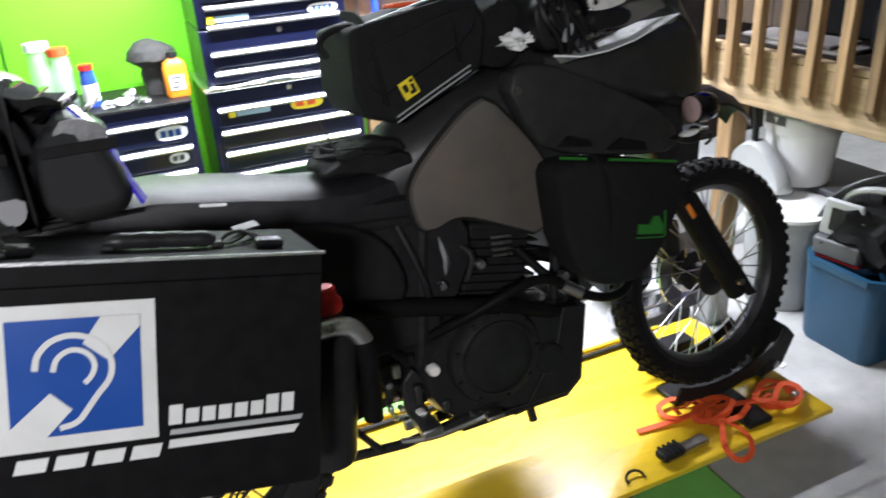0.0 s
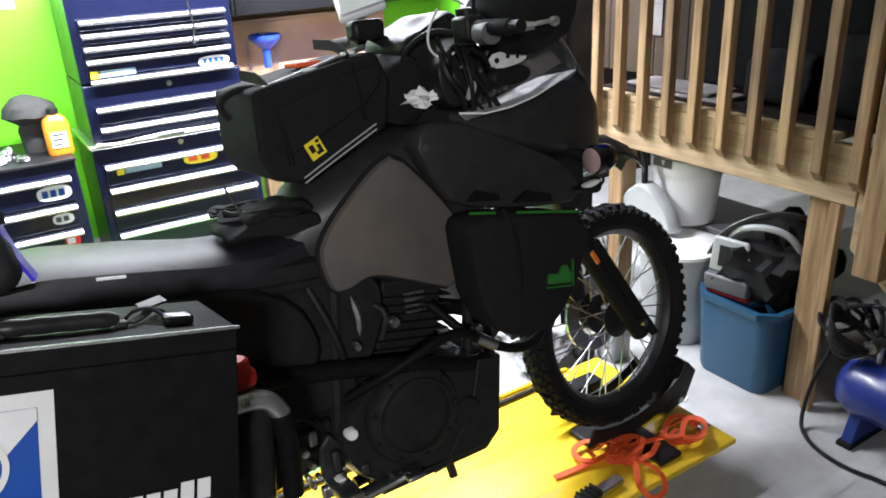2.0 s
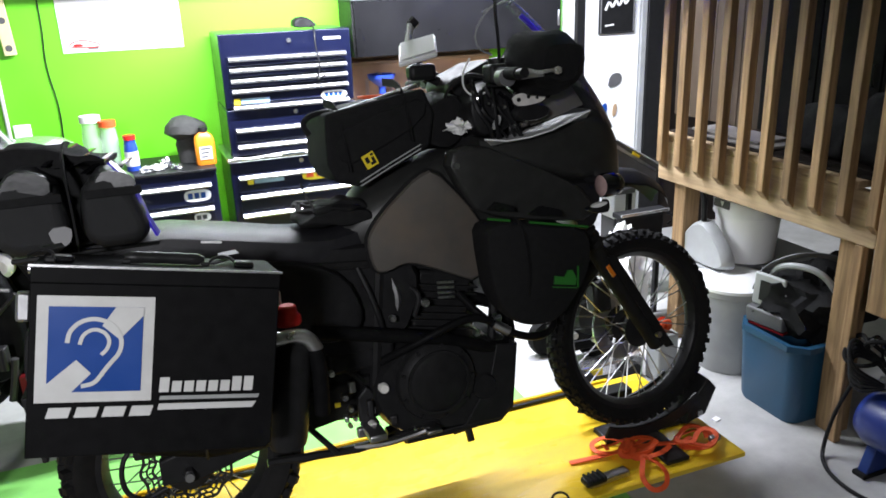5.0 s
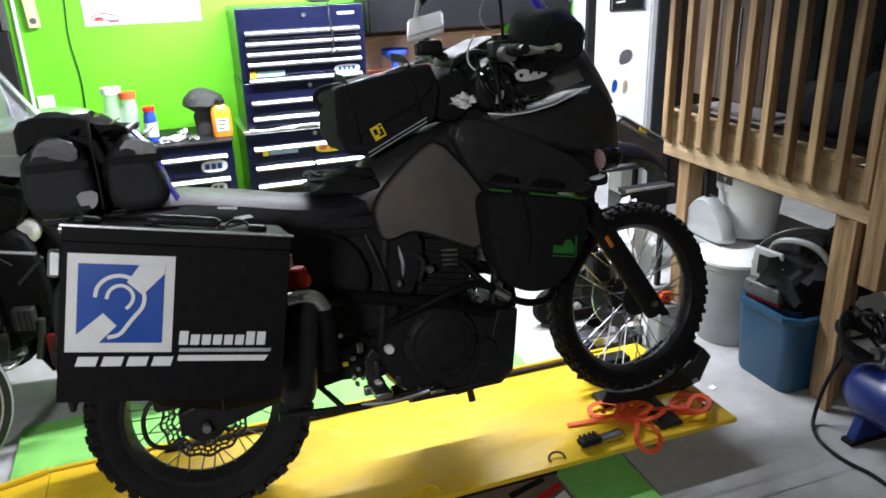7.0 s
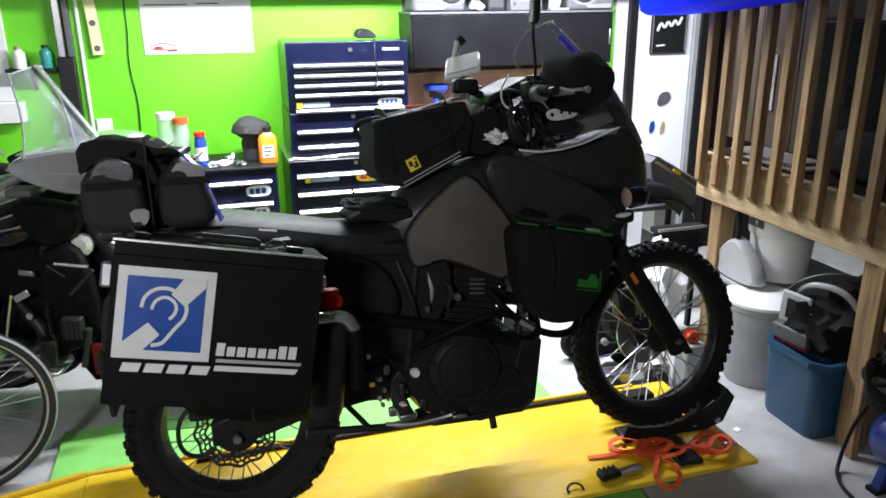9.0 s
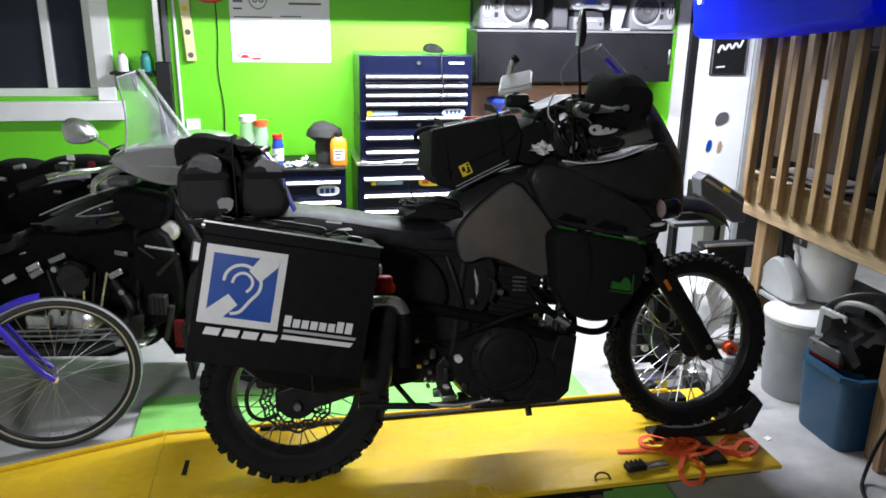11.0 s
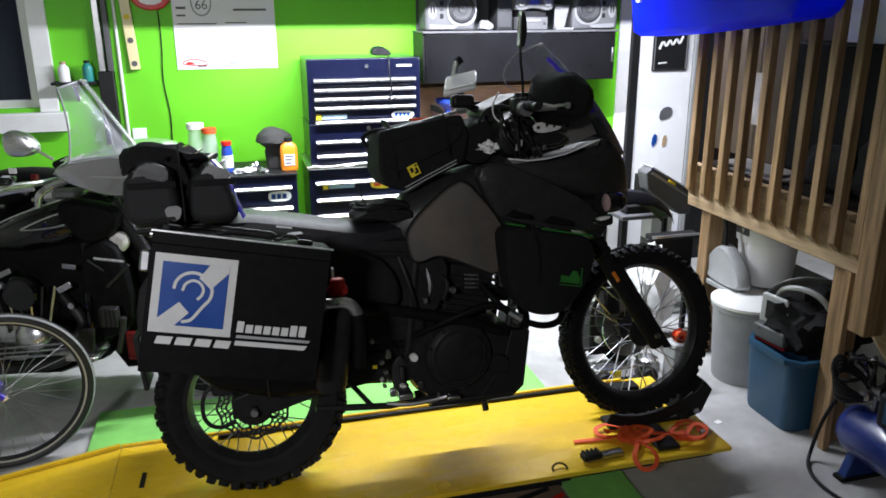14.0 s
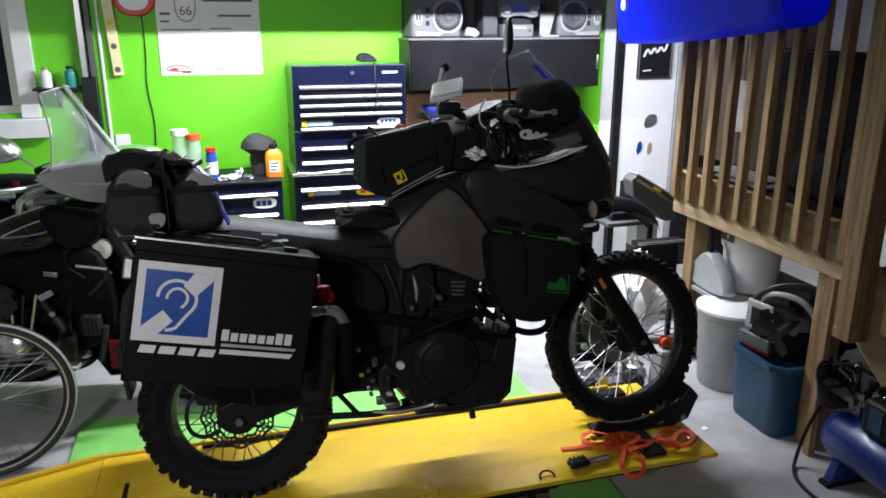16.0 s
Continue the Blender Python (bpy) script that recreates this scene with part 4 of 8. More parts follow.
    P("mirror_stem", tube(curved([(0.925, -0.25, 1.30), (0.912, -0.28, 1.38), (0.900, -0.295, 1.44), (0.902, -0.30, 1.485)], 2), 0.0045, 8), BLACKMETAL, "thin black mirror stem")
    P("mirror", prism(smoothed([(0.893, 1.470), (0.908, 1.468), (0.917, 1.515), (0.914, 1.560), (0.906, 1.582), (0.899, 1.555)], 1), -0.32, -0.29), BLACK, bevel=0.003)
    P("mirror_glass", prism([(0.890, 1.475), (0.893, 1.475), (0.899, 1.555), (0.904, 1.578), (0.901, 1.578), (0.896, 1.555)], -0.318, -0.292), SILVER, "thin bright mirror edge")
    P("cable", tube(curved([(0.845, -0.24, 1.335), (0.828, -0.22, 1.295), (0.838, -0.20, 1.255), (0.87, -0.20, 1.232), (0.905, -0.20, 1.245)], 2), 0.0028, 6), SIGNWHITE, "thin white cable")
    P("cable", tube(curved([(0.902, -0.29, 1.462), (0.872, -0.28, 1.435), (0.850, -0.27, 1.395), (0.860, -0.26, 1.355), (0.905, -0.25, 1.338)], 3), 0.0022, 6), GREYPL, "thin pale cable below the mirror")
    # black lumps added to close the gaps round the steering head
    P("head_cover", pillow(smoothed([(0.83, 1.06), (0.84, 1.18), (0.90, 1.235), (1.0, 1.25), (1.07, 1.20), (1.08, 1.08)], 1), 0, 0.10, 0.88), FABRIC)
    P("wiring_boot", lump([(0.865, 1.12), (0.845, 1.235), (0.92, 1.285), (0.99, 1.265), (1.015, 1.13)], -0.14, 0.055, 0.85, 21, 0.012, 14), BLACK)
    P("padded_cover", lump([(0.83, 1.245), (0.835, 1.288), (0.906, 1.318), (0.985, 1.338), (1.0, 1.27), (0.905, 1.228)], 0.0, 0.10, 0.85, 31, 0.012, 12), BLACK, "black padded cover on the bars")
    P("loom_cover", lump([(0.735, 1.10), (0.75, 1.20), (0.78, 1.245), (0.84, 1.255), (0.875, 1.20), (0.87, 1.09)], -0.03, 0.09, 0.85, 41, 0.014, 12), FABRIC, "black filler lump over the wiring loom")
    P("clutch_lever", tube(curved([(0.905, -0.47, 1.290), (0.925, -0.49, 1.282), (0.945, -0.503, 1.285), (0.965, -0.505, 1.284)], 2), 0.0045, 8), CHROME, "bright lever blade", m=beside(1.078))
    P("lever_ball", spin([(0, -0.010), (0.008, -0.007), (0.010, 0), (0.008, 0.007), (0, 0.010)], (0.967, -0.505, 1.284), 12, "x"), CHROME, "bright lever ball end", m=beside(1.078))
    P("bracket_plate", prism(smoothed([(0.958, 1.228), (1.005, 1.236), (1.062, 1.222), (1.058, 1.208), (1.01, 1.198), (0.966, 1.200)], 1), -0.243, -0.238), LENSW, "bright triangular bracket", bevel=0.0015)
    for x, z, r in ((0.978, 1.216, 0.006), (1.008, 1.222, 0.005), (1.034, 1.218, 0.004)):
        P("bracket_hole", spin([(0, -0.002), (r, -0.002), (r, 0.001), (0, 0.001)], (x, -0.2435, z), 10), BLACK)
    P("clock_face", spin([(0, -0.03), (0.035, -0.03), (0.042, -0.02), (0.042, 0.02), (0, 0.03)], (1.145, 0.02, 1.20), 24, "x"), SILVER, "silver rimmed instrument")
    P("clock_dial", spin([(0, -0.033), (0.03, -0.033), (0.03, -0.029), (0, -0.029)], (1.145, 0.02, 1.20), 24, "x"), BLACK)
    P("dash_panel", pillow(smoothed([(1.0, 1.12), (1.02, 1.20), (1.10, 1.21), (1.16, 1.16), (1.17, 1.10)], 1), 0.04, 0.09, 0.85), BLACK)
    P("grip_collar", tube([(0.905, -0.30, 1.278), (0.90, -0.345, 1.277)], 0.023, 14), GREYD, "dark ribbed grip collar")
    # small bright specks on the dark loom, placed to fit the camera's view
    for x, z, r in ((0.895, 1.213, 0.0045), (0.942, 1.200, 0.006), (0.968, 1.146, 0.006), (0.988, 1.150, 0.0045), (1.004, 1.155, 0.006)):
        P("bright_speck", spin([(0, -r), (r * 0.8, -r), (r, 0), (r * 0.8, r), (0, r)], (x, -0.225, z), 10), CHROME)
    P("cable_tag", prism(smoothed([(0.900, 1.142), (0.915, 1.145), (0.928, 1.165), (0.926, 1.182), (0.914, 1.175), (0.905, 1.162)], 1), -0.232, -0.226), GREYPL, "pale cable tag")
    for k in range(0, 6, 2):
        P("wire", tube(curved([(0.86 + 0.02 * k, -0.20, 1.28 - 0.01 * k), (0.87 + 0.025 * k, -0.23 + 0.01 * (k % 3), 1.21), (0.90 + 0.02 * k, -0.19, 1.15 - 0.01 * (k % 2)), (0.95 + 0.015 * k, -0.13, 1.11)], 3), 0.005 + 0.0015 * (k % 3), 6), BLACKGLOSS)
    rnd = random.Random(17)
    for k in range(5):
        x = 0.865 + 0.022 * k
        P("wire", tube(curved([(x, -0.20, 1.25 - 0.006 * k), (x + rnd.uniform(-0.03, 0.02), -0.222, 1.20), (x + rnd.uniform(0, 0.04), -0.222, 1.155), (x + 0.05, -0.20, 1.115)], 3), rnd.uniform(0.004, 0.007), 6), BLACK)
    # round gauge housing under the bracket, and the inner fairing skin, coloured as if lit
    P("gauge_housing", pillow(smoothed([(0.962, 1.165), (0.968, 1.196), (1.02, 1.205), (1.072, 1.198), (1.088, 1.180), (1.07, 1.158), (1.01, 1.152)], 2), -0.19, 0.045, 0.8), BLACK, "black rounded gauge housing")
    P("fairing_inner", loft([[(x, y, z), (x + 0.004, y + 0.004, z + 0.004), (x2 + 0.004, -0.06, z2 + 0.004), (x2, -0.06, z2)] for x, y, z, x2, z2 in ((1.03, -0.150, 1.135, 1.04, 1.24), (1.08, -0.172, 1.146, 1.10, 1.262), (1.14, -0.176, 1.160, 1.16, 1.268), (1.19, -0.172, 1.176, 1.20, 1.262), (1.222, -0.165, 1.182, 1.235, 1.25))]), MIDGREY, "inner fairing skin in lit grey")
    P("clutch_perch", box(0.90, 0.955, -0.24, -0.20, 1.255, 1.29), BLACKMETAL, bevel=0.006)
    P("reservoir", spin([(0, 0), (0.022, 0), (0.024, 0.03), (0, 0.034)], (0.935, -0.21, 1.30), 16, "z"), BLACK)
    P("instrument_pod", pillow(smoothed([(0.96, 1.15), (1.07, 1.17), (1.10, 1.24), (1.04, 1.28), (0.97, 1.24)], 2), 0, 0.11, 0.85), BLACKGLOSS)
    P("instrument_bezel", prism([(0.975, 1.205), (1.025, 1.262), (1.02, 1.268), (0.968, 1.212)], -0.19, -0.09), SILVER, "silver instrument bracket", bevel=0.003)
    for k, pts in enumerate(([(0.90, -0.24, 1.28), (0.84, -0.2, 1.30), (0.80, -0.12, 1.24), (0.86, -0.05, 1.14)], [(0.92, -0.2, 1.27), (0.90, -0.26, 1.18), (0.93, -0.2, 1.10), (0.96, -0.1, 1.02)], [(0.90, 0.24, 1.28), (0.85, 0.2, 1.30), (0.95, 0.1, 1.29), (1.02, 0.02, 1.2)], [(0.93, -0.1, 1.25), (0.97, -0.19, 1.20), (1.0, -0.17, 1.13)])):
        P("cable", tube(curved(pts, 3), 0.005, 8), BLACK)
    def slab(n, c, u, v, th, material, lab=""):
        c, u, v = Vector(c), Vector(u) / 2, Vector(v) / 2
        w = u.cross(v).normalized() * th / 2
        ring = lambda d: [tuple(c + d + a * u + b * v) for a, b in ((-1, -1), (1, -1), (1, 1), (-1, 1))]
        return P(n, loft([ring(-w), ring(w)]), material, lab, bevel=0.005)

    # plate and screen painted white in place of the lamp's reflection
    slab("gps_plate", (0.778, -0.03, 1.372), (0.115, 0, 0.022), (0.040, 0.11, 0.055), 0.016, SIGNWHITE)
    slab("gps_screen", (0.776, -0.036, 1.383), (0.106, 0, 0.0203), (0.036, 0.10, 0.050), 0.005, WHITEGLOSS, "device screen painted white for its reflection")
    P("device_mount", tube([(0.77, -0.02, 1.345), (0.81, 0, 1.30), (0.90, 0, 1.25)], 0.014, 8), BLACK)
    P("device_hood", box(0.74, 0.82, -0.06, -0.01, 1.29, 1.335), BLACK, bevel=0.012)
    P("device_arm", tube([(0.765, 0.02, 1.385), (0.785, 0.03, 1.45)], 0.011, 8), CHROME, "bright short arm")
    P("device_arm_end", tube([(0.785, 0.03, 1.448), (0.80, 0.03, 1.46)], 0.016, 8), BLACK)
    # indicator pod beside the headlamp
    P("front_indicator", spin([(0, -0.036), (0.032, -0.036), (0.036, -0.026), (0.036, 0.004), (0.030, 0.026), (0.016, 0.038), (0, 0.040)], (1.284, -0.19, 0.945), 24, "x"), BLACKGLOSS, "glossy black indicator housing", m=beside(1.0))
    P("indicator_lens", spin([(0, -0.008), (0.020, -0.006), (0.031, 0.0), (0.031, 0.004), (0, 0.004)], (1.247, -0.192, 0.945), 24, "x"), LENSPINK, "dull pink indicator lens", m=beside(1.0))
    P("indicator_stalk", tube([(1.30, -0.19, 0.945), (1.26, -0.08, 0.955)], 0.014, 10), BLACK, m=beside(1.0))
    P("guard_strip", pillow(smoothed([(1.200, 0.889), (1.215, 0.898), (1.255, 0.901), (1.258, 0.893), (1.225, 0.884)], 1), -0.205, 0.010, 0.8), SIGNWHITE, "small pale metal strip", m=beside(1.0))
    P("strip_holder", pillow(smoothed([(1.19, 0.885), (1.26, 0.893), (1.272, 0.905), (1.275, 0.872), (1.262, 0.862), (1.22, 0.866)], 1), -0.185, 0.016, 0.8), BLACK, m=beside(1.0))
    P("fairing_chin", pillow(smoothed([(1.12, 0.97), (1.265, 0.965), (1.275, 0.90), (1.262, 0.84), (1.235, 0.805), (1.17, 0.82)], 1), -0.10, 0.07, 0.85), BLACK, "black lower chin of the fairing")
    # crumpled rag behind the steering head
    rag = bmesh.new()
    bmesh.ops.create_icosphere(rag, subdivisions=3, radius=1)
    for v in rag.verts:
        f = 0.6 + 0.8 * noise.noise(v.co * 2.3)
        v.co = Vector((v.co.x * 0.05 * f, v.co.y * 0.045 * f, v.co.z * 0.028 * f)) + Vector((0.845, -0.14, 1.155))
    P("cable_wrap", rag, WHITE, "crumpled white plastic wrap on the cables")
    return t


adventure_motorcycle()


def hard_pannier():
    """Aluminium side case: its face leans forward and down along the rack."""
    t = thing("hard_pannier", "black aluminium motorcycle side case with an access sign", "pannier", LUGGAGE @ pose(0, -0.5, 0.83, -4) @ Matrix.Translation((0, 0.5, -0.83)))
    a = Matrix.Translation((-0.217, 0, 1.0)) @ pose(0, 0, 0, 0, 11.1, 0)
    W, D, H = 0.478, 0.235, 0.385
    y0, y1 = -0.5, -0.5 + D
    body = part("case_body", prism([(0, -0.0345), (W, -0.0345), (W, -H + 0.012), (W - 0.012, -H), (0.0, -H)], y0, y1), LIDBLACK, t, m=a, bevel=0.0025, segments=2)
    lid = part("lid", box(0.0, W, y0, y1, -0.034, 0.0), LIDBLACK, t, m=a, bevel=0.0015, segments=2)
    part("lid_rim", box(-0.004, W + 0.004, y0 - 0.0025, y0 + 0.003, -0.003, 0.0015), CHROME, lid, "bright strip along the lid edge", m=a)
    # folding handle, buckles and a loose strap on the lid
    grip = part("handle", tube([(0.165 + 0.0133 * k, -0.425, 0.0135 + 0.001 * math.sin(math.pi * k / 12)) for k in range(13)], [0.008 + 0.005 * min(1, k / 1, (12 - k) / 1) - 0.001 * (k % 3 == 0) for k in range(13)], 12), BLACKMETAL, t, "black padded carry handle", m=a)
    for x in (0.160, 0.318):
        part("handle_mount", box(x, x + 0.018, -0.438, -0.412, 0.001, 0.010), BLACK, grip, m=a, bevel=0.003)
    for x in (0.03, 0.385):
        b = part("lid_buckle", box(x, x + 0.042, y0 + 0.045, y0 + 0.085, 0.001, 0.014), BLACKGLOSS, t, "black lid buckle", m=a, bevel=0.004)
        part("buckle_lever", box(-0.022, 0.022, -0.012, 0.012, -0.002, 0.002), RIMGREY, b, "dull metal lever", m=a @ Matrix.Translation((x - 0.006, y0 + 0.12, 0.024)) @ pose(0, 0, 0, 14, -12, 18), bevel=0.0015)
        part("buckle_link", tube(curved([(x + 0.005, y0 + 0.075, 0.010), (x - 0.01, y0 + 0.10, 0.022), (x - 0.035, y0 + 0.115, 0.016), (x - 0.05, y0 + 0.10, 0.005)], 2), 0.0035, 8), BLACKMETAL, b, m=a)
    part("loose_strap", tube(curved([(0.34, -0.43, 0.006), (0.365, -0.40, 0.010), (0.38, -0.37, 0.014), (0.40, -0.35, 0.004)], 2), 1, flat=(0.014, 0.003)), FABRIC, t, m=a)
    part("corner_nub", box(0.018, 0.04, -0.46, -0.43, 0.0, 0.012), BLACKMETAL, t, "black buckle end", m=a, bevel=0.004)
    part("lock", spin([(0, -0.012), (0.01, -0.012), (0.011, 0), (0, 0)], (-0.004, y0 + 0.1, -0.02), 14, "x"), STEEL, t, m=a)
    part("latch", box(-0.03, -0.002, y0 + 0.04, y0 + 0.07, -0.12, -0.06), STEEL, t, "pale side latch", m=a, bevel=0.006)
    # access sign: white square, blue field, white band and ear curves
    yf = y0 - 0.001
    s0, s1, sz0, sz1 = 0.0135, 0.2285, -0.0585, -0.2725
    sign = part("sign", box(s0, s1, yf - 0.002, yf, sz1, sz0), CASEWHITE, t, "white square access sign", m=a)
    b0, b1, c0, c1 = s0 + 0.021, s1 - 0.021, sz1 + 0.021, sz0 - 0.021
    part("sign_field", box(b0, b1, yf - 0.0032, yf - 0.0022, c1, c0) if c1 < c0 else box(b0, b1, yf - 0.0032, yf - 0.0022, c0, c1), SIGNBLUE, sign, "blue field", m=a)
    U = lambda u, v: (b0 + (b1 - b0) * u, c0 + (c1 - c0) * v)
    for q in ([(0.70, 1.0), (1.0, 1.0), (1.0, 0.90), (0.75, 0.62), (0.56, 0.78)], [(0.0, 0.0), (0.26, 0.0), (0.46, 0.22), (0.30, 0.38), (0.0, 0.10)]):
        part("sign_band", prism([U(*p) for p in q], yf - 0.0044, yf - 0.0034), CASEWHITE, sign, "white diagonal band", m=a)
    outer = [(0.20, 0.58), (0.22, 0.72), (0.34, 0.84), (0.52, 0.87), (0.70, 0.78), (0.78, 0.62), (0.76, 0.46), (0.66, 0.34), (0.58, 0.22), (0.50, 0.10), (0.36, 0.07)]
    inner = [(0.33, 0.56), (0.36, 0.68), (0.48, 0.75), (0.60, 0.70), (0.65, 0.60), (0.62, 0.50), (0.56, 0.44)]
    for line, wd in ((outer, 0.0085), (inner, 0.0075)):
        part("sign_curve", strip([U(*p) for p in curved(line, 2)], wd, yf - 0.0056, yf - 0.0046), CASEWHITE, sign, "white curved symbol line", m=a)
    # lettering as plain bars, and stripes
    for x0, x1, z0, z1, m in ((0.034, 0.238, -0.283, -0.304, CASEWHITE),):
        n = 4
        for k in range(n):
            q = x0 + (x1 - x0) * k / n
            w = (x1 - x0) / n * 0.8
            part("marking_bar", prism([(q + 0.006, z0), (q + w + 0.006, z0), (q + w, z1), (q, z1)], yf - 0.002, yf), CASEWHITE, t, "pale slanted marking bar", m=a)
    for k in range(8):
        q, up = 0.243 + 0.0242 * k, 0.008 if k in (0, 6, 7) else 0.0
        part("marking_bar", prism([(q, -0.256), (q + 0.019, -0.256), (q + 0.0205, -0.233 + up), (q + 0.0015, -0.233 + up)], yf - 0.002, yf), CASEWHITE, t, "white marking bar", m=a)
    part("marking_stripe", prism([(0.246, -0.264), (0.447, -0.264), (0.444, -0.272), (0.244, -0.272)], yf - 0.002, yf), GREYPL, t, "grey stripe", m=a)
    part("marking_stripe", prism([(0.244, -0.280), (0.441, -0.280), (0.433, -0.293), (0.242, -0.293)], yf - 0.002, yf), CASEWHITE, t, "white stripe", m=a)


def strip(pts, width, ya, yb):
    """A flat ribbon of even width along a line in x, z."""
    P = [Vector((p[0], p[1])) for p in pts]
    left, right = [], []
    for i, p in enumerate(P):
        d = (P[min(i + 1, len(P) - 1)] - P[max(i - 1, 0)]).normalized()
        n = Vector((-d.y, d.x)) * width / 2
        left.append(p + n)
        right.append(p - n)
    bm = bmesh.new()
    rings = [[(l.x, ya, l.y), (r.x, ya, r.y), (r.x, yb, r.y), (l.x, yb, l.y)] for l, r in zip(left, right)]
    return loft(rings, bm=bm)


def far_pannier():
    t = thing("hard_pannier", "plain black aluminium motorcycle side case without markings", "pannier", BIKE)
    a = Matrix.Translation((-0.235, 0, 0.925)) @ pose(0, 0, 0, 0, 11.1, 0)
    W, H, y0, y1 = 0.478, 0.385, 0.262, 0.49
    part("case_body", prism([(0, -0.0345), (W, -0.0345), (W, -H + 0.012), (W - 0.012, -H), (0.0, -H)], y0, y1), LIDBLACK, t, m=a, bevel=0.0025, segments=2)
    part("lid", box(0.0, W, y0, y1, -0.034, 0.0), LIDBLACK, t, m=a, bevel=0.0015, segments=2)
    part("handle", tube(curved([(0.18, 0.40, 0.003), (0.185, 0.40, 0.016), (0.21, 0.40, 0.022), (0.29, 0.40, 0.022), (0.32, 0.40, 0.014), (0.325, 0.40, 0.003)], 2), 0.0075, 10), BLACKGLOSS, t, "glossy black carry handle", m=a)


hard_pannier()
far_pannier()


def tank_bag():
    t = thing("tank_bag", "black nylon tank bag with yellow patch and reflective lines", "bag", BIKE)
    o = [(0.468, 1.222), (0.52, 1.232), (0.66, 1.255), (0.75, 1.268), (0.775, 1.20), (0.755, 1.11), (0.65, 1.062), (0.545, 1.022), (0.485, 1.04), (0.462, 1.09)]
    part("bag_body", prism(o, -0.134, 0.134), FABRIC, t, bevel=0.011, segments=3)
    part("side_flap", prism(smoothed([(0.50, 1.075), (0.60, 1.115), (0.74, 1.18), (0.755, 1.25), (0.62, 1.215), (0.485, 1.17)], 1), -0.142, -0.132), FABRIC, t, bevel=0.004)
    part("front_pocket", lump([(0.466, 1.185), (0.50, 1.195), (0.50, 1.05), (0.485, 1.06), (0.466, 1.11)], 0, 0.09, 0.85, 9, 0.007, 22.0, 1), FABRIC, t)
    part("patch", box(-0.018, 0.018, -0.002, 0.002, -0.019, 0.019), YELLOWP, t, "yellow square patch", m=Matrix.Translation((0.575, -0.1445, 1.092)) @ pose(0, 0, 0, 0, -24, 0))
    for bx in ((-0.013, -0.003, -0.004, 0.012), (-0.003, 0.012, -0.013, -0.006), (0.004, 0.012, -0.006, 0.006), (0.006, 0.014, 0.010, 0.016)):
        part("patch_mark", box(bx[0], bx[1], -0.0015, 0.0015, bx[2], bx[3]), BLACK, t, "dark mark on the patch", m=Matrix.Translation((0.576, -0.1472, 1.092)) @ pose(0, 0, 0, 0, -24, 0))
    for dz in (0, -0.011):
        part("reflective_line", strip([(0.545, 1.036 + dz), (0.635, 1.078 + dz), (0.725, 1.118 + dz)], 0.0030, -0.1368, -0.1342), GREYPL, t, "grey reflective line")
    part("zip_line", tube([(0.50, -0.10, 1.222), (0.62, -0.105, 1.25), (0.74, -0.10, 1.278)], 0.006, 8), STEEL, t, "bright zip edge")
    for x in (0.52, 0.70):
        part("strap", tube(curved([(x, -0.14, 1.06 + (x - 0.5) * 0.35), (x - 0.01, -0.142, 1.15 + (x - 0.5) * 0.35), (x - 0.01, -0.10, 1.235 + (x - 0.5) * 0.25), (x - 0.01, 0.05, 1.245 + (x - 0.5) * 0.25)], 2), 1, flat=(0.022, 0.004)), FABRIC, t)
    part("carry_loop", tube(curved([(0.44, -0.05, 1.17), (0.42, -0.05, 1.20), (0.45, -0.05, 1.225), (0.50, -0.05, 1.225)], 2), 0.008, 8), FABRIC, t)
    for k in range(3):
        part("zip_pull", box(0.50 + 0.09 * k, 0.53 + 0.09 * k, -0.115, -0.10, 1.222 + 0.022 * k, 1.229 + 0.022 * k), SIGNWHITE, t, "pale zip flap", bevel=0.002)
    part("map_strip", box(0.60, 0.66, -0.05, 0.02, 1.252, 1.262), ORANGE, t, "orange strip on the map pocket", m=Matrix.Translation((0, 0, 0)), bevel=0.003)


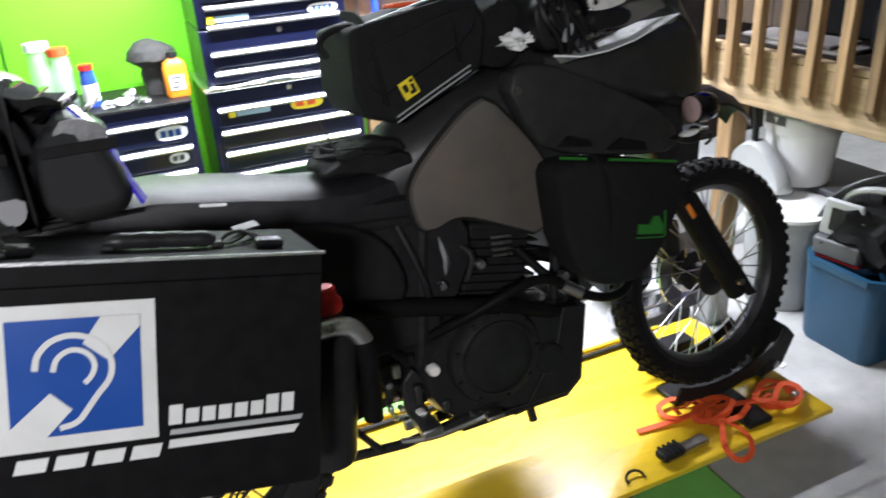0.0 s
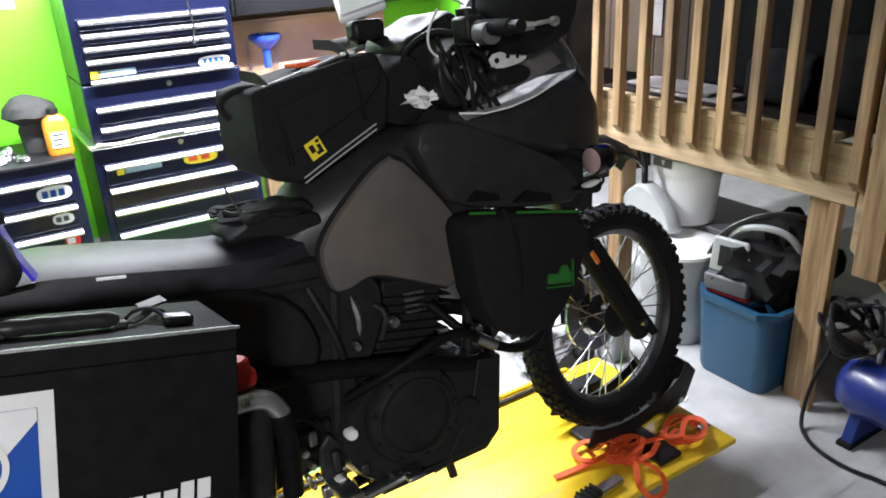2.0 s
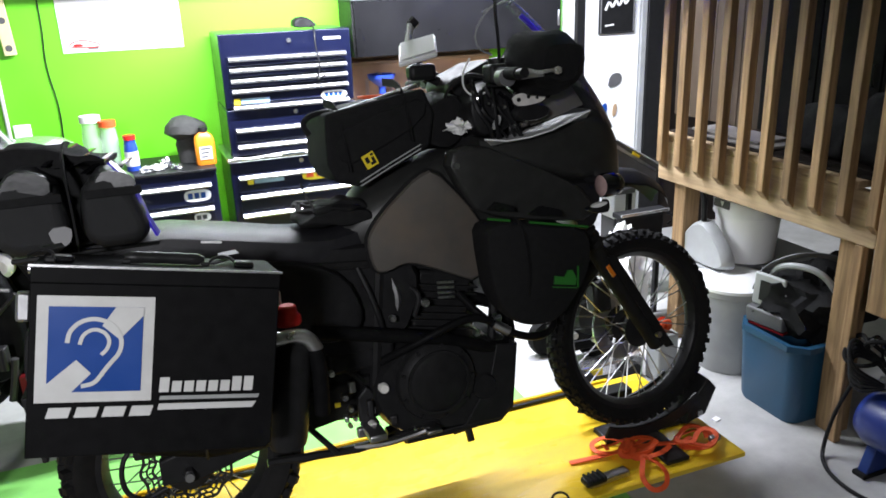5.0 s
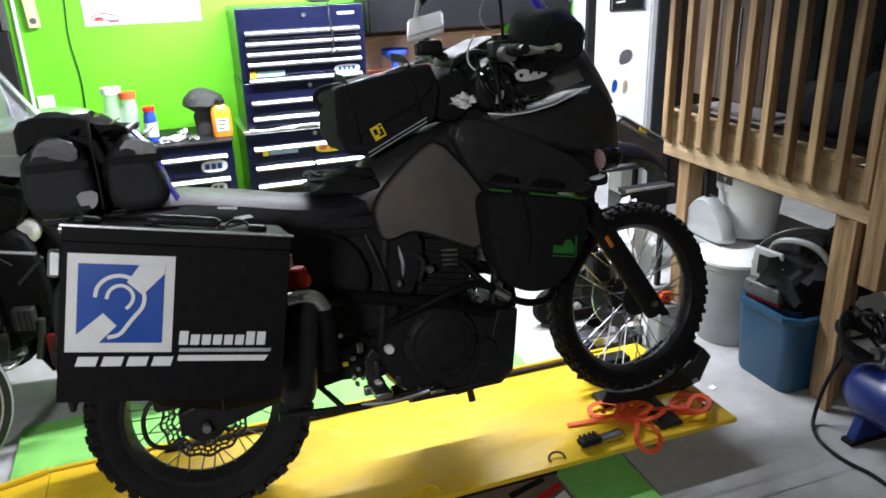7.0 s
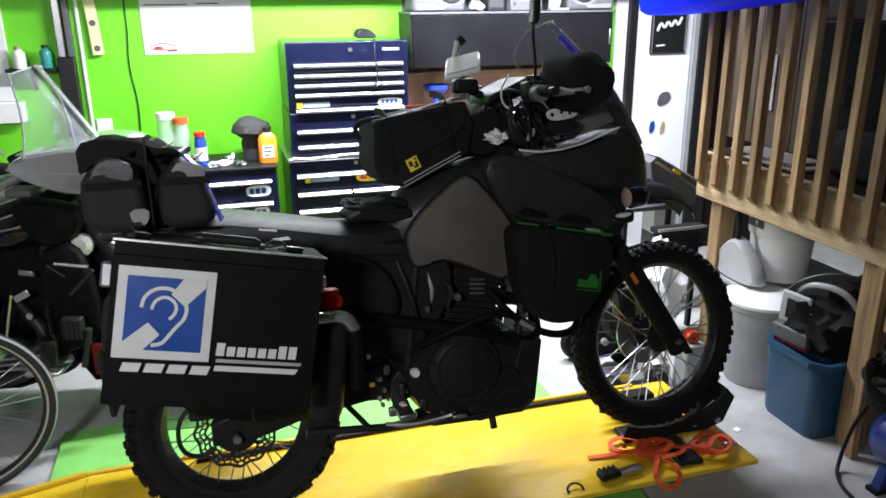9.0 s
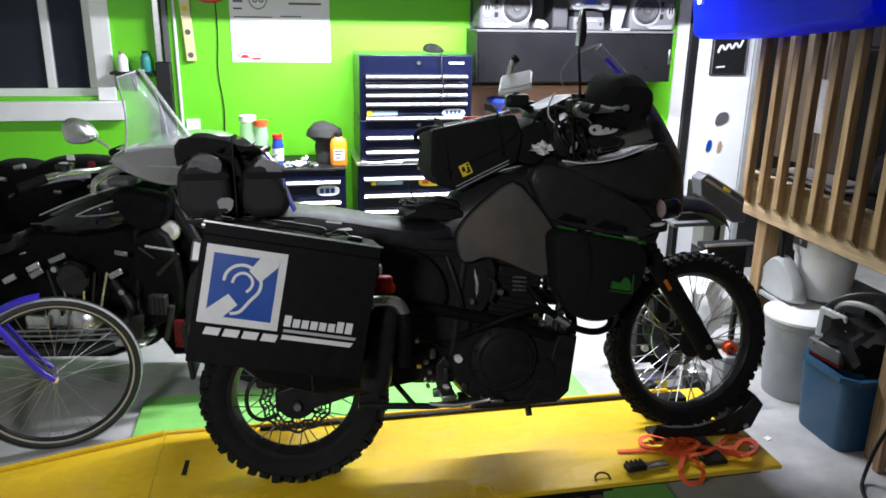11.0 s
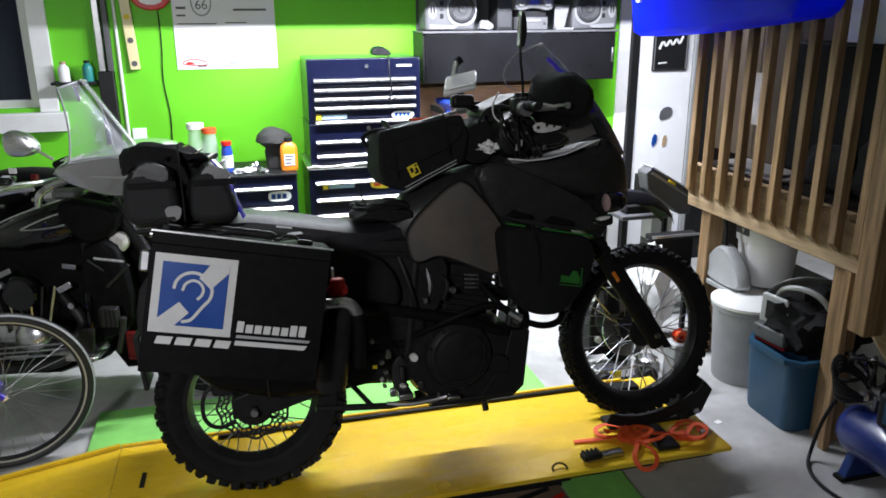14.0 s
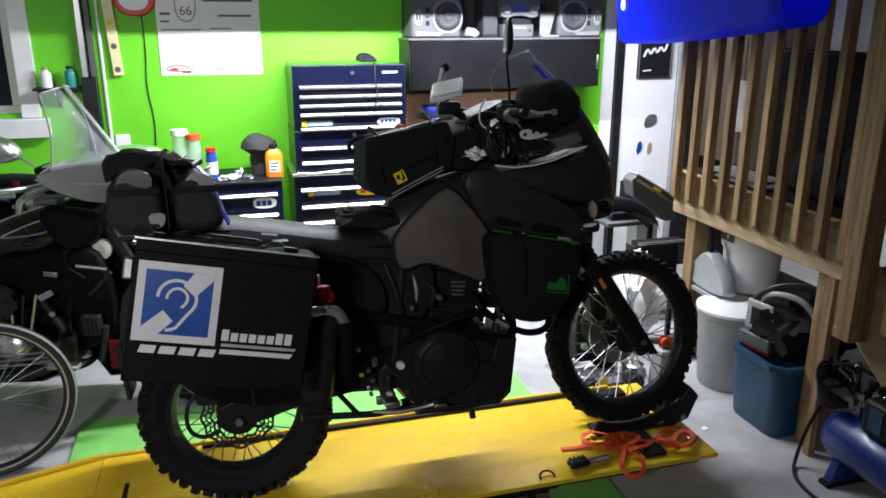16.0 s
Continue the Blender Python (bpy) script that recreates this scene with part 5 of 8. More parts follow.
def tail_bag():
    t = thing("tail_bag", "black and charcoal roll-top bag strapped behind the seat", "bag", LUGGAGE)
    part("bag_body", lump([(-0.30, 0.966), (-0.315, 1.06), (-0.30, 1.14), (-0.22, 1.17), (-0.14, 1.165), (-0.06, 1.13), (-0.01, 1.06), (0.0, 0.964)], 0.02, 0.15, 0.95, 1, 0.012, 9.0, 1), FABRIC, t)
    for o2, seed in (([(-0.318, 0.968), (-0.328, 1.05), (-0.318, 1.125), (-0.25, 1.162), (-0.185, 1.145), (-0.162, 1.06), (-0.162, 0.968)], 4), ([(-0.140, 0.966), (-0.142, 1.06), (-0.125, 1.125), (-0.065, 1.145), (-0.018, 1.10), (0.006, 1.03), (0.008, 0.966)], 8)):
        part("pouch", prism(smoothed(o2, 1), -0.215, -0.10), FABRICG, t, "charcoal coated side pouch", bevel=0.03, segments=4)
        xs = [p[0] for p in o2]
        xa, xb = min(xs) + 0.03, max(xs) - 0.02
        # lighter lump paints the sheen on each pouch top
        part("pouch_top", lump([(xa - 0.01, 1.095), (xa + 0.015, 1.15), ((xa + xb) / 2, 1.172 - 0.02 * (seed == 8)), (xb, 1.14 - 0.02 * (seed == 8)), (xb, 1.09)], -0.125, 0.092, 0.88, seed + 2, 0.012, 14.0, 1), SHEENG, t, "creased pouch top in lighter grey for its sheen")
        part("pouch_band", box(xa - 0.01, xb + 0.012, -0.219, -0.214, 1.085, 1.105), FABRIC, t, bevel=0.002)
    part("centre_strap", tube(curved([(-0.152, -0.222, 0.97), (-0.152, -0.224, 1.08), (-0.16, -0.19, 1.165), (-0.16, -0.05, 1.20), (-0.16, 0.1, 1.19)], 2), 1, flat=(0.036, 0.005)), FABRIC, t)
    part("top_flap", lump([(-0.345, 1.13), (-0.34, 1.185), (-0.28, 1.215), (-0.19, 1.205), (-0.10, 1.185), (-0.04, 1.15), (-0.10, 1.15), (-0.2, 1.165), (-0.29, 1.15)], -0.01, 0.13, 0.85, 6, 0.022, 14.0, 1), FABRIC, t, "folded black top flap")
    for k in range(4):
        part("compression_strap", tube(curved([(-0.20 + 0.04 * k, -0.16, 1.165 - 0.012 * k), (-0.17 + 0.045 * k, -0.10, 1.19 - 0.014 * k), (-0.14 + 0.04 * k, 0.0, 1.205 - 0.016 * k)], 2), 1, flat=(0.014, 0.004)), BLACKGLOSS, t)
    part("edge_trim", tube(curved([(-0.06, -0.17, 1.16), (-0.02, -0.19, 1.11), (0.0, -0.19, 1.03), (0.02, -0.18, 0.98)], 2), 1, flat=(0.02, 0.006)), PURPLE, t, "blue edging strip")
    part("tag", prism(smoothed([(-0.21, 1.03), (-0.160, 1.032), (-0.163, 0.998), (-0.182, 0.984), (-0.203, 0.995)], 1), -0.225, -0.214), PALEGREY, t, "pale grey rubber tag")


def side_bag():
    t = thing("crash_bar_bag", "black soft bag with lime trim on the crash bar", "bag", LUGGAGE)
    for s in (-1,):
        o = [(0.862, 0.902), (1.03, 0.865), (1.195, 0.832), (1.205, 0.75), (1.160, 0.650), (1.082, 0.560), (0.99, 0.560), (0.918, 0.600), (0.872, 0.68), (0.858, 0.79)]
        part("bag_body", lump(o, s * 0.155, 0.062, 0.92, 5, 0.006), FABRIC, t)
        for x0, x1 in ((0.872, 0.94), (1.0, 1.19)):
            z = lambda x: 0.902 - 0.212 * (x - 0.862)
            part("piping", tube([(x0, s * 0.206, z(x0)), (x1, s * 0.206, z(x1))], 0.0036, 6), LIME, t, "lime green piping")
        part("strap", tube(curved([(0.965, s * 0.20, 0.888), (0.975, s * 0.222, 0.86), (0.988, s * 0.222, 0.76), (0.985, s * 0.215, 0.66)], 2), 1, flat=(0.014, 0.003)), FABRIC, t)
        part("emblem", prism([(1.06, 0.684), (1.13, 0.670), (1.134, 0.69), (1.122, 0.716), (1.108, 0.718), (1.095, 0.700), (1.064, 0.708)], s * 0.224, s * 0.2185), LIME, t, "lime green emblem shape")
        for q in ([(1.056, 0.676), (1.134, 0.661)], [(1.138, 0.662), (1.142, 0.725)]):
            part("emblem_line", strip(q, 0.003, s * 0.224, s * 0.2185), LIME, t, "thin lime emblem line")
        for k in range(2):
            part("pale_panel", prism([(0.87 + 0.13 * k, 0.925 - 0.03 * k), (0.96 + 0.15 * k, 0.91 - 0.035 * k), (0.955 + 0.15 * k, 0.925 - 0.03 * k), (0.90 + 0.14 * k, 0.945 - 0.03 * k)], s * 0.2035, s * 0.198), LAMINATE, t, "dull grey graphic")


def strap_pile():
    t = thing("glove_pile", "heap of black straps and gloves on the seat", "clothing", BIKE)
    part("glove", lump([(0.37, 0.932), (0.46, 0.925), (0.60, 0.93), (0.60, 0.955), (0.52, 0.968), (0.42, 0.965), (0.36, 0.95)], -0.04, 0.085, 0.75, 11, 0.016, 18), FABRIC, t)
    rnd = random.Random(8)
    for k in range(9):
        cx, cy = 0.42 + 0.14 * rnd.random(), -0.09 + 0.12 * rnd.random()
        a0, r = 6.28 * rnd.random(), 0.03 + 0.03 * rnd.random()
        pts = [(cx + r * 1.4 * math.cos(a0 + 0.8 * j), cy + r * 0.8 * math.sin(a0 + 0.8 * j), 0.962 + 0.022 * rnd.random()) for j in range(7)]
        part("strap_loop", tube(curved(pts, 3), 0.006, 6) if k % 2 else tube(curved(pts, 3), 1, flat=(0.018, 0.004)), (FABRIC, BLACK, FABRIC, LAMINATE)[k % 4], t)
    part("glove_finger", lump([(0.40, 0.955), (0.43, 0.985), (0.50, 0.995), (0.56, 0.985), (0.58, 0.96)], -0.07, 0.045, 0.75, 23, 0.014, 24), FABRIC, t)
    part("wire_end", tube(curved([(0.42, -0.10, 0.97), (0.40, -0.08, 1.02), (0.395, -0.07, 1.045)], 2), 0.003, 6), BLACK, t)


tank_bag()
tail_bag()
side_bag()
strap_pile()


# ---- along the back wall ----
def bottle(name, label, cat, x, y, z, r, h, m, capm, neck=0.5, band=None, sides=24):
    t = thing(name, label, cat)
    part("bottle_body", spin([(0, 0), (r, 0), (r, h * 0.62), (r * 0.92, h * 0.72), (r * neck, h * 0.84), (r * neck, h * 0.88), (0, h * 0.88)], (x, y, z), sides, "z"), m, t)
    part("cap", spin([(0, 0), (r * neck * 1.15, 0), (r * neck * 1.15, h * 0.12), (0, h * 0.12)], (x, y, z + h * 0.881), 18, "z"), capm, t)
    if band:
        part("paper_label", spin([(r + 0.0006, h * 0.14), (r + 0.0012, h * 0.14), (r + 0.0012, h * 0.55), (r + 0.0006, h * 0.55)], (x, y, z), sides, "z"), band, t)
    return t


def cart_clutter():
    z = 0.899
    t = thing("orange_jug", "orange plastic oil jug with a white label", "bottle")
    part("jug_body", loft([[(0.298 + a * sx * k, 2.08 + b * sy * k, zz) for a, b in [(math.copysign(abs(math.cos(q)) ** 0.5, math.cos(q)), math.copysign(abs(math.sin(q)) ** 0.5, math.sin(q))) for q in [2 * math.pi * j / 24 for j in range(24)]]] for sx, sy, k, zz in ((0.05, 0.035, 0.95, z), (0.05, 0.035, 1, z + 0.01), (0.05, 0.035, 1, z + 0.12), (0.05, 0.035, 0.85, z + 0.145), (0.05, 0.035, 0.45, z + 0.16), (0.05, 0.035, 0.4, z + 0.165))]), mat("orange_jug_plastic", (0.85, 0.26, 0.02), 0.35, scale=9, vary=0.06), t)
    part("cap", spin([(0, 0), (0.022, 0), (0.022, 0.022), (0, 0.022)], (0.298, 2.08, z + 0.166), 18, "z"), BLACK, t)
    lab = part("paper_label", box(0.268, 0.328, 2.0425, 2.0445, z + 0.03, z + 0.095), SIGNWHITE, t, "white printed label")
    for k in range(3):
        part("print_bar", box(0.274, 0.322 - 0.008 * k, 2.0415, 2.0424, z + 0.08 - 0.02 * k, z + 0.088 - 0.02 * k), GREYD, lab)
    bottle("spray_can", "blue aerosol can with a red cap", "can", -0.05, 2.12, z, 0.032, 0.175, mat("can_blue", (0.02, 0.06, 0.35), 0.3), RED, 0.8, SIGNWHITE)
    bottle("plastic_jar", "clear plastic jar with an orange lid", "jar", -0.14, 2.16, z, 0.042, 0.25, glass("cloudy_plastic", (0.6, 0.66, 0.66), 0.2, 0.4), ORANGE, 0.85)
    bottle("white_bottle", "clear plastic jar with a white lid on the cabinet", "bottle", -0.215, 2.2, z, 0.05, 0.275, glass("clear_jar_plastic", (0.75, 0.8, 0.8), 0.12, 0.35), WHITE, 0.85)
    # dark cap draped over a tin
    t = thing("knitted_cap", "charcoal cloth cap draped over a tin", "hat")
    bm = spin([(0, 0), (0.05, 0), (0.055, 0.09), (0.05, 0.12), (0.105, 0.155), (0.10, 0.19), (0.06, 0.225), (0, 0.235)], (0.225, 2.2, z), 28, "z")
    for v in bm.verts:
        v.co += noise.noise_vector(v.co * 14) * 0.012 * min(1, (v.co.z - z) * 12)
    part("cloth", bm, mat("charcoal_wool", (0.04, 0.04, 0.038), 0.9, scale=50, vary=0.3, bump=0.5, bscale=300), t)
    for k, (x, y, sx, sy, h, m) in enumerate(((0.06, 2.06, 0.05, 0.035, 0.035, WHITE), (0.10, 2.12, 0.04, 0.05, 0.05, STEEL), (0.0, 2.04, 0.035, 0.03, 0.03, GREYPL), (0.15, 2.05, 0.03, 0.03, 0.03, STEEL), (-0.28, 2.08, 0.04, 0.06, 0.05, GREYD))):
        t = thing("shop_rag" if m is WHITE else "small_part", "crumpled pale rag on the cabinet" if m is WHITE else "small grey metal part on the cabinet", "rag" if m is WHITE else "tool")
        bm = bmesh.new()
        bmesh.ops.create_icosphere(bm, subdivisions=3, radius=1)
        for v in bm.verts:
            f = 0.8 + 0.5 * noise.noise(v.co * 1.8 + Vector((k * 3.1, 0, 0)))
            v.co = Vector((x + v.co.x * sx * f, y + v.co.y * sy * f, z + 0.001 + max(0, (v.co.z + 0.4) / 1.4) * h * f))
        part("rag_cloth" if m is WHITE else "metal_piece", bm, m, t)


cart_clutter()


def sticker(name, cx, y, cz, w, h, m, label, oval=True, parent=None, inner=None):
    n = 28
    if oval:
        pts = [(cx + w / 2 * math.copysign(abs(math.cos(a)) ** 0.7, math.cos(a)), cz + h / 2 * math.copysign(abs(math.sin(a)) ** 0.7, math.sin(a))) for a in [2 * math.pi * k / n for k in range(n)]]
    else:
        pts = [(cx - w / 2, cz - h / 2), (cx + w / 2, cz - h / 2), (cx + w / 2, cz + h / 2), (cx - w / 2, cz + h / 2)]
    t = thing(name, label, "sticker")
    part("decal_face", prism(pts, y - 0.0012, y), m, t)
    if inner:
        for k in range(inner[0]):
            x0 = cx - w * 0.36 + w * 0.72 * k / inner[0]
            part("decal_bar", box(x0, x0 + w * 0.72 / inner[0] * 0.72, y - 0.002, y - 0.0013, cz - h * 0.24, cz + h * 0.24), inner[1], t)


YC = 1.9955
sticker("decal", 0.965, YC, 1.206, 0.135, 0.042, SIGNWHITE, "white oval decal with a dark emblem on the chest", inner=(4, SIGNBLUE))
sticker("decal", 0.565, YC, 1.206, 0.14, 0.026, mat("pale_blue_decal", (0.25, 0.36, 0.45), 0.4), "pale blue decal strip on the chest", False)
sticker("decal", 0.475, YC - 0.0015, 1.206, 0.03, 0.03, YELLOWP, "small yellow diamond decal", False)
sticker("decal", 0.83, 1.9655, 0.806, 0.15, 0.055, YELLOWP, "yellow oval decal on the lower drawer", inner=(2, ORANGE))
sticker("decal", 0.585, 1.9655, 0.806, 0.15, 0.026, mat("pale_blue_decal_low", (0.25, 0.36, 0.45), 0.4), "pale blue decal strip on the lower drawer", False)
sticker("decal", 0.49, 1.964, 0.806, 0.03, 0.03, YELLOWP, "small yellow diamond decal", False)
sticker("decal", 0.225, 1.9655, 0.768, 0.13, 0.06, SIGNWHITE, "white oval decal with dark letters shape on the cart", inner=(3, SIGNBLUE))
sticker("decal", 0.235, 1.9655, 0.655, 0.08, 0.045, SIGNWHITE, "white oval decal on the cart", inner=(2, GREYD))
sticker("decal", 0.25, 1.9655, 0.555, 0.06, 0.05, RED, "round red and white decal on the cart", inner=(1, SIGNWHITE))
for cz, y in ((1.485, 2.011), (1.135, 2.001), (0.885, 1.981)):
    t = thing("chest_lock", "small round chrome chest lock", "lock")
    part("lock_barrel", spin([(0, -0.006), (0.011, -0.006), (0.012, 0), (0, 0)], (0.76, y, cz), 16), CHROME, t)
    if cz > 1.2 or cz < 1.0:
        sticker("decal", 0.98, y - 0.0005, cz, 0.09, 0.014, GREYPL, "small grey nameplate on the chest", False)


def chest_top_radio():
    t = thing("cordless_tool", "black corded tool lying on the tool chest", "tool")
    part("tool_body", lump([(0.80, 1.5315), (0.93, 1.5315), (0.925, 1.555), (0.87, 1.585), (0.81, 1.58)], 2.13, 0.05, 0.8, 21, 0.005, 12, 1), BLACK, t, m=Matrix.Translation((0, 0, 0.004)))
    part("cord", tube(curved([(0.90, 2.1, 1.55), (0.89, 1.99, 1.535), (0.88, 1.962, 1.46), (0.90, 1.960, 1.35), (0.87, 1.960, 1.28), (0.92, 1.962, 1.31)], 3), 0.004, 6), BLACK, t, "black cord over the drawers")


chest_top_radio()


def towel_on_tray():
    t = thing("tray_clutter", "pale cable and cloths lying on the chest tray", "cloth")
    part("cable", tube(curved([(0.42, 1.948, 0.935), (0.5, 1.945, 0.925), (0.62, 1.94, 0.938), (0.74, 1.945, 0.94), (0.85, 1.942, 0.936), (1.0, 1.945, 0.938)], 3), 0.006, 6), WHITE, t)
    part("cloth", box(0.66, 0.78, 1.942, 1.958, 0.9295, 0.941), TEAL, t, bevel=0.004)


towel_on_tray()


def wall_things():
    W = WALL_Y
    # big poster
    t = thing("wall_poster", "white road poster with shield, lettering and red car", "poster")
    p = part("sheet", box(-0.292, 0.289, W - 0.006, W - 0.002, 1.458, 2.02), SIGNWHITE, t, bevel=0.001)
    y = W - 0.0065
    car = [(-0.255, 1.486), (-0.12, 1.480), (-0.115, 1.498), (-0.15, 1.508), (-0.19, 1.520), (-0.235, 1.512), (-0.26, 1.498)]
    part("car_shape", tube([(a, y - 0.001, b) for a, b in smoothed(car, 1)], 0.0028, 6, closed=True), RED, t, "red car outline")
    part("car_shape", prism(smoothed([(-0.245, 1.488), (-0.19, 1.488), (-0.20, 1.500), (-0.235, 1.502)], 1), y - 0.001, y), RED, t, "red car flank")
    part("car_shade", box(-0.175, -0.125, y - 0.001, y, 1.472, 1.481), GREYD, t, "dark car shadow")
    part("car_shape", prism(smoothed([(0.0, 1.478), (0.08, 1.478), (0.08, 1.495), (0.04, 1.51), (0.01, 1.5)], 1), y - 0.001, y), GREYPL, t)
    part("shield", prism(smoothed([(-0.185, 1.95), (-0.07, 1.95), (-0.065, 1.83), (-0.085, 1.775), (-0.128, 1.755), (-0.17, 1.775), (-0.19, 1.83)], 1), y - 0.001, y), GREYPL, t, "grey shield outline")
    part("shield_face", prism(smoothed([(-0.176, 1.942), (-0.079, 1.942), (-0.074, 1.832), (-0.092, 1.782), (-0.128, 1.765), (-0.163, 1.782), (-0.181, 1.832)], 1), y - 0.002, y - 0.0011), SIGNWHITE, t)
    cu = bpy.data.curves.new("route_number", "FONT")
    cu.body, cu.size, cu.extrude, cu.align_x = "66", 0.072, 0.0006, "CENTER"
    tx = new("route_number", cu)
    cu.materials.append(GREYD)
    tx.matrix_world = Matrix.Translation((-0.127, y - 0.003, 1.80)) @ pose(0, 0, 0, 90, 0, 0)
    tx.parent = t
    for k, (a, b, zz, h) in enumerate(((-0.03, 0.25, 1.875, 0.018), (0.05, 0.24, 1.79, 0.012), (-0.27, -0.215, 1.80, 0.014), (-0.27, -0.22, 1.76, 0.01), (-0.27, -0.05, 1.715, 0.006), (0.0, 0.12, 1.72, 0.006))):
        part("lettering_bar", box(a, b, y - 0.001, y, zz, zz + h), GREYD, t, "dark lettering bar")
    for k in range(3):
        part("side_mark", box(0.245 + 0.012 * k, 0.25 + 0.012 * k, y - 0.001, y, 1.53, 1.60), GREYD if k != 1 else RED, t)
    # spirit level hanging
    t = thing("spirit_level", "cream and yellow spirit level hanging on the wall", "level")
    m = Matrix.Translation((-0.535, W - 0.025, 1.70)) @ pose(0, 0, 0, 0, -3, 0)
    part("rail", box(-0.028, 0.028, -0.011, 0.011, -0.235, 0.3), mat("cream_level", (0.75, 0.66, 0.36), 0.4), t, m=m, bevel=0.004)
    for z in (-0.2, -0.07, 0.06, 0.2):
        part("vial", spin([(0, -0.013), (0.016, -0.013), (0.016, 0.013), (0, 0.013)], (0, 0, z), 18), YELLOWP if z == 0.06 else GREYD, t, m=m)
    # red clock
    t = thing("wall_clock", "red rimmed wall clock with a pale face", "clock")
    rr = lambda w, h: smoothed([(-0.40 - w, 1.92 - h), (-0.40 + w, 1.92 - h), (-0.40 + w, 1.92 + h), (-0.40 - w, 1.92 + h)], 2)
    part("rim", prism(rr(0.115, 0.125), W - 0.04, W - 0.002), RED, t, bevel=0.008)
    part("face", prism(rr(0.085, 0.095), W - 0.0425, W - 0.0405), SIGNWHITE, t, "pale face")
    # cord
    t = thing("extension_cord", "thin black cord running down the green wall", "cable")
    part("cord", tube(curved([(-0.37, W - 0.006, 1.80), (-0.365, W - 0.006, 1.6), (-0.385, W - 0.006, 1.4), (-0.355, W - 0.006, 1.2), (-0.37, W - 0.006, 1.0), (-0.33, W - 0.05, 0.9)], 3), 0.0035, 6), BLACK, t)
    # door track pole
    t = thing("track_post", "grey steel track post with a black lower section", "post", kind="structure")
    part("upper_tube", box(-0.715, -0.68, W - 0.06, W - 0.002, 1.46, CEIL_Z - 0.001), STEEL, t, bevel=0.004)
    part("upper_tube", box(-0.67, -0.64, W - 0.05, W - 0.002, 1.46, CEIL_Z - 0.001), GREYD, t, bevel=0.004)
    part("lower_post", box(-0.725, -0.64, W - 0.07, W - 0.002, 0, 1.459), BLACKMETAL, t, bevel=0.005)
    part("conduit", rod((-0.605, W - 0.012, 0.4), (-0.605, W - 0.012, CEIL_Z - 0.002), 0.009, 8), WHITE, t, "thin white conduit")
    # little shelf with bottles
    t = thing("wall_shelf", "small dark shelf on the wall", "shelf")
    part("shelf_board", box(-0.965, -0.735, W - 0.13, W - 0.002, 1.395, 1.41), BLACK, t, bevel=0.002)
    part("bracket", prism([(W - 0.002, 1.394), (W - 0.11, 1.394), (W - 0.002, 1.29)], -0.86, -0.845, "x"), BLACK, t)
    bottle("small_bottle", "small white bottle with a brown cap", "bottle", -0.90, W - 0.07, 1.4105, 0.03, 0.11, WHITE, BROWN)
    bottle("small_bottle", "small teal green bottle", "bottle", -0.775, W - 0.07, 1.4105, 0.028, 0.115, mat("teal_bottle", (0.02, 0.22, 0.2), 0.3), BLACK)
    t = thing("outlet_box", "white wall outlet cover", "outlet")
    part("cover_plate", box(-0.585, -0.505, W - 0.012, W - 0.002, 1.0, 1.125), WHITE, t, bevel=0.004)


wall_things()


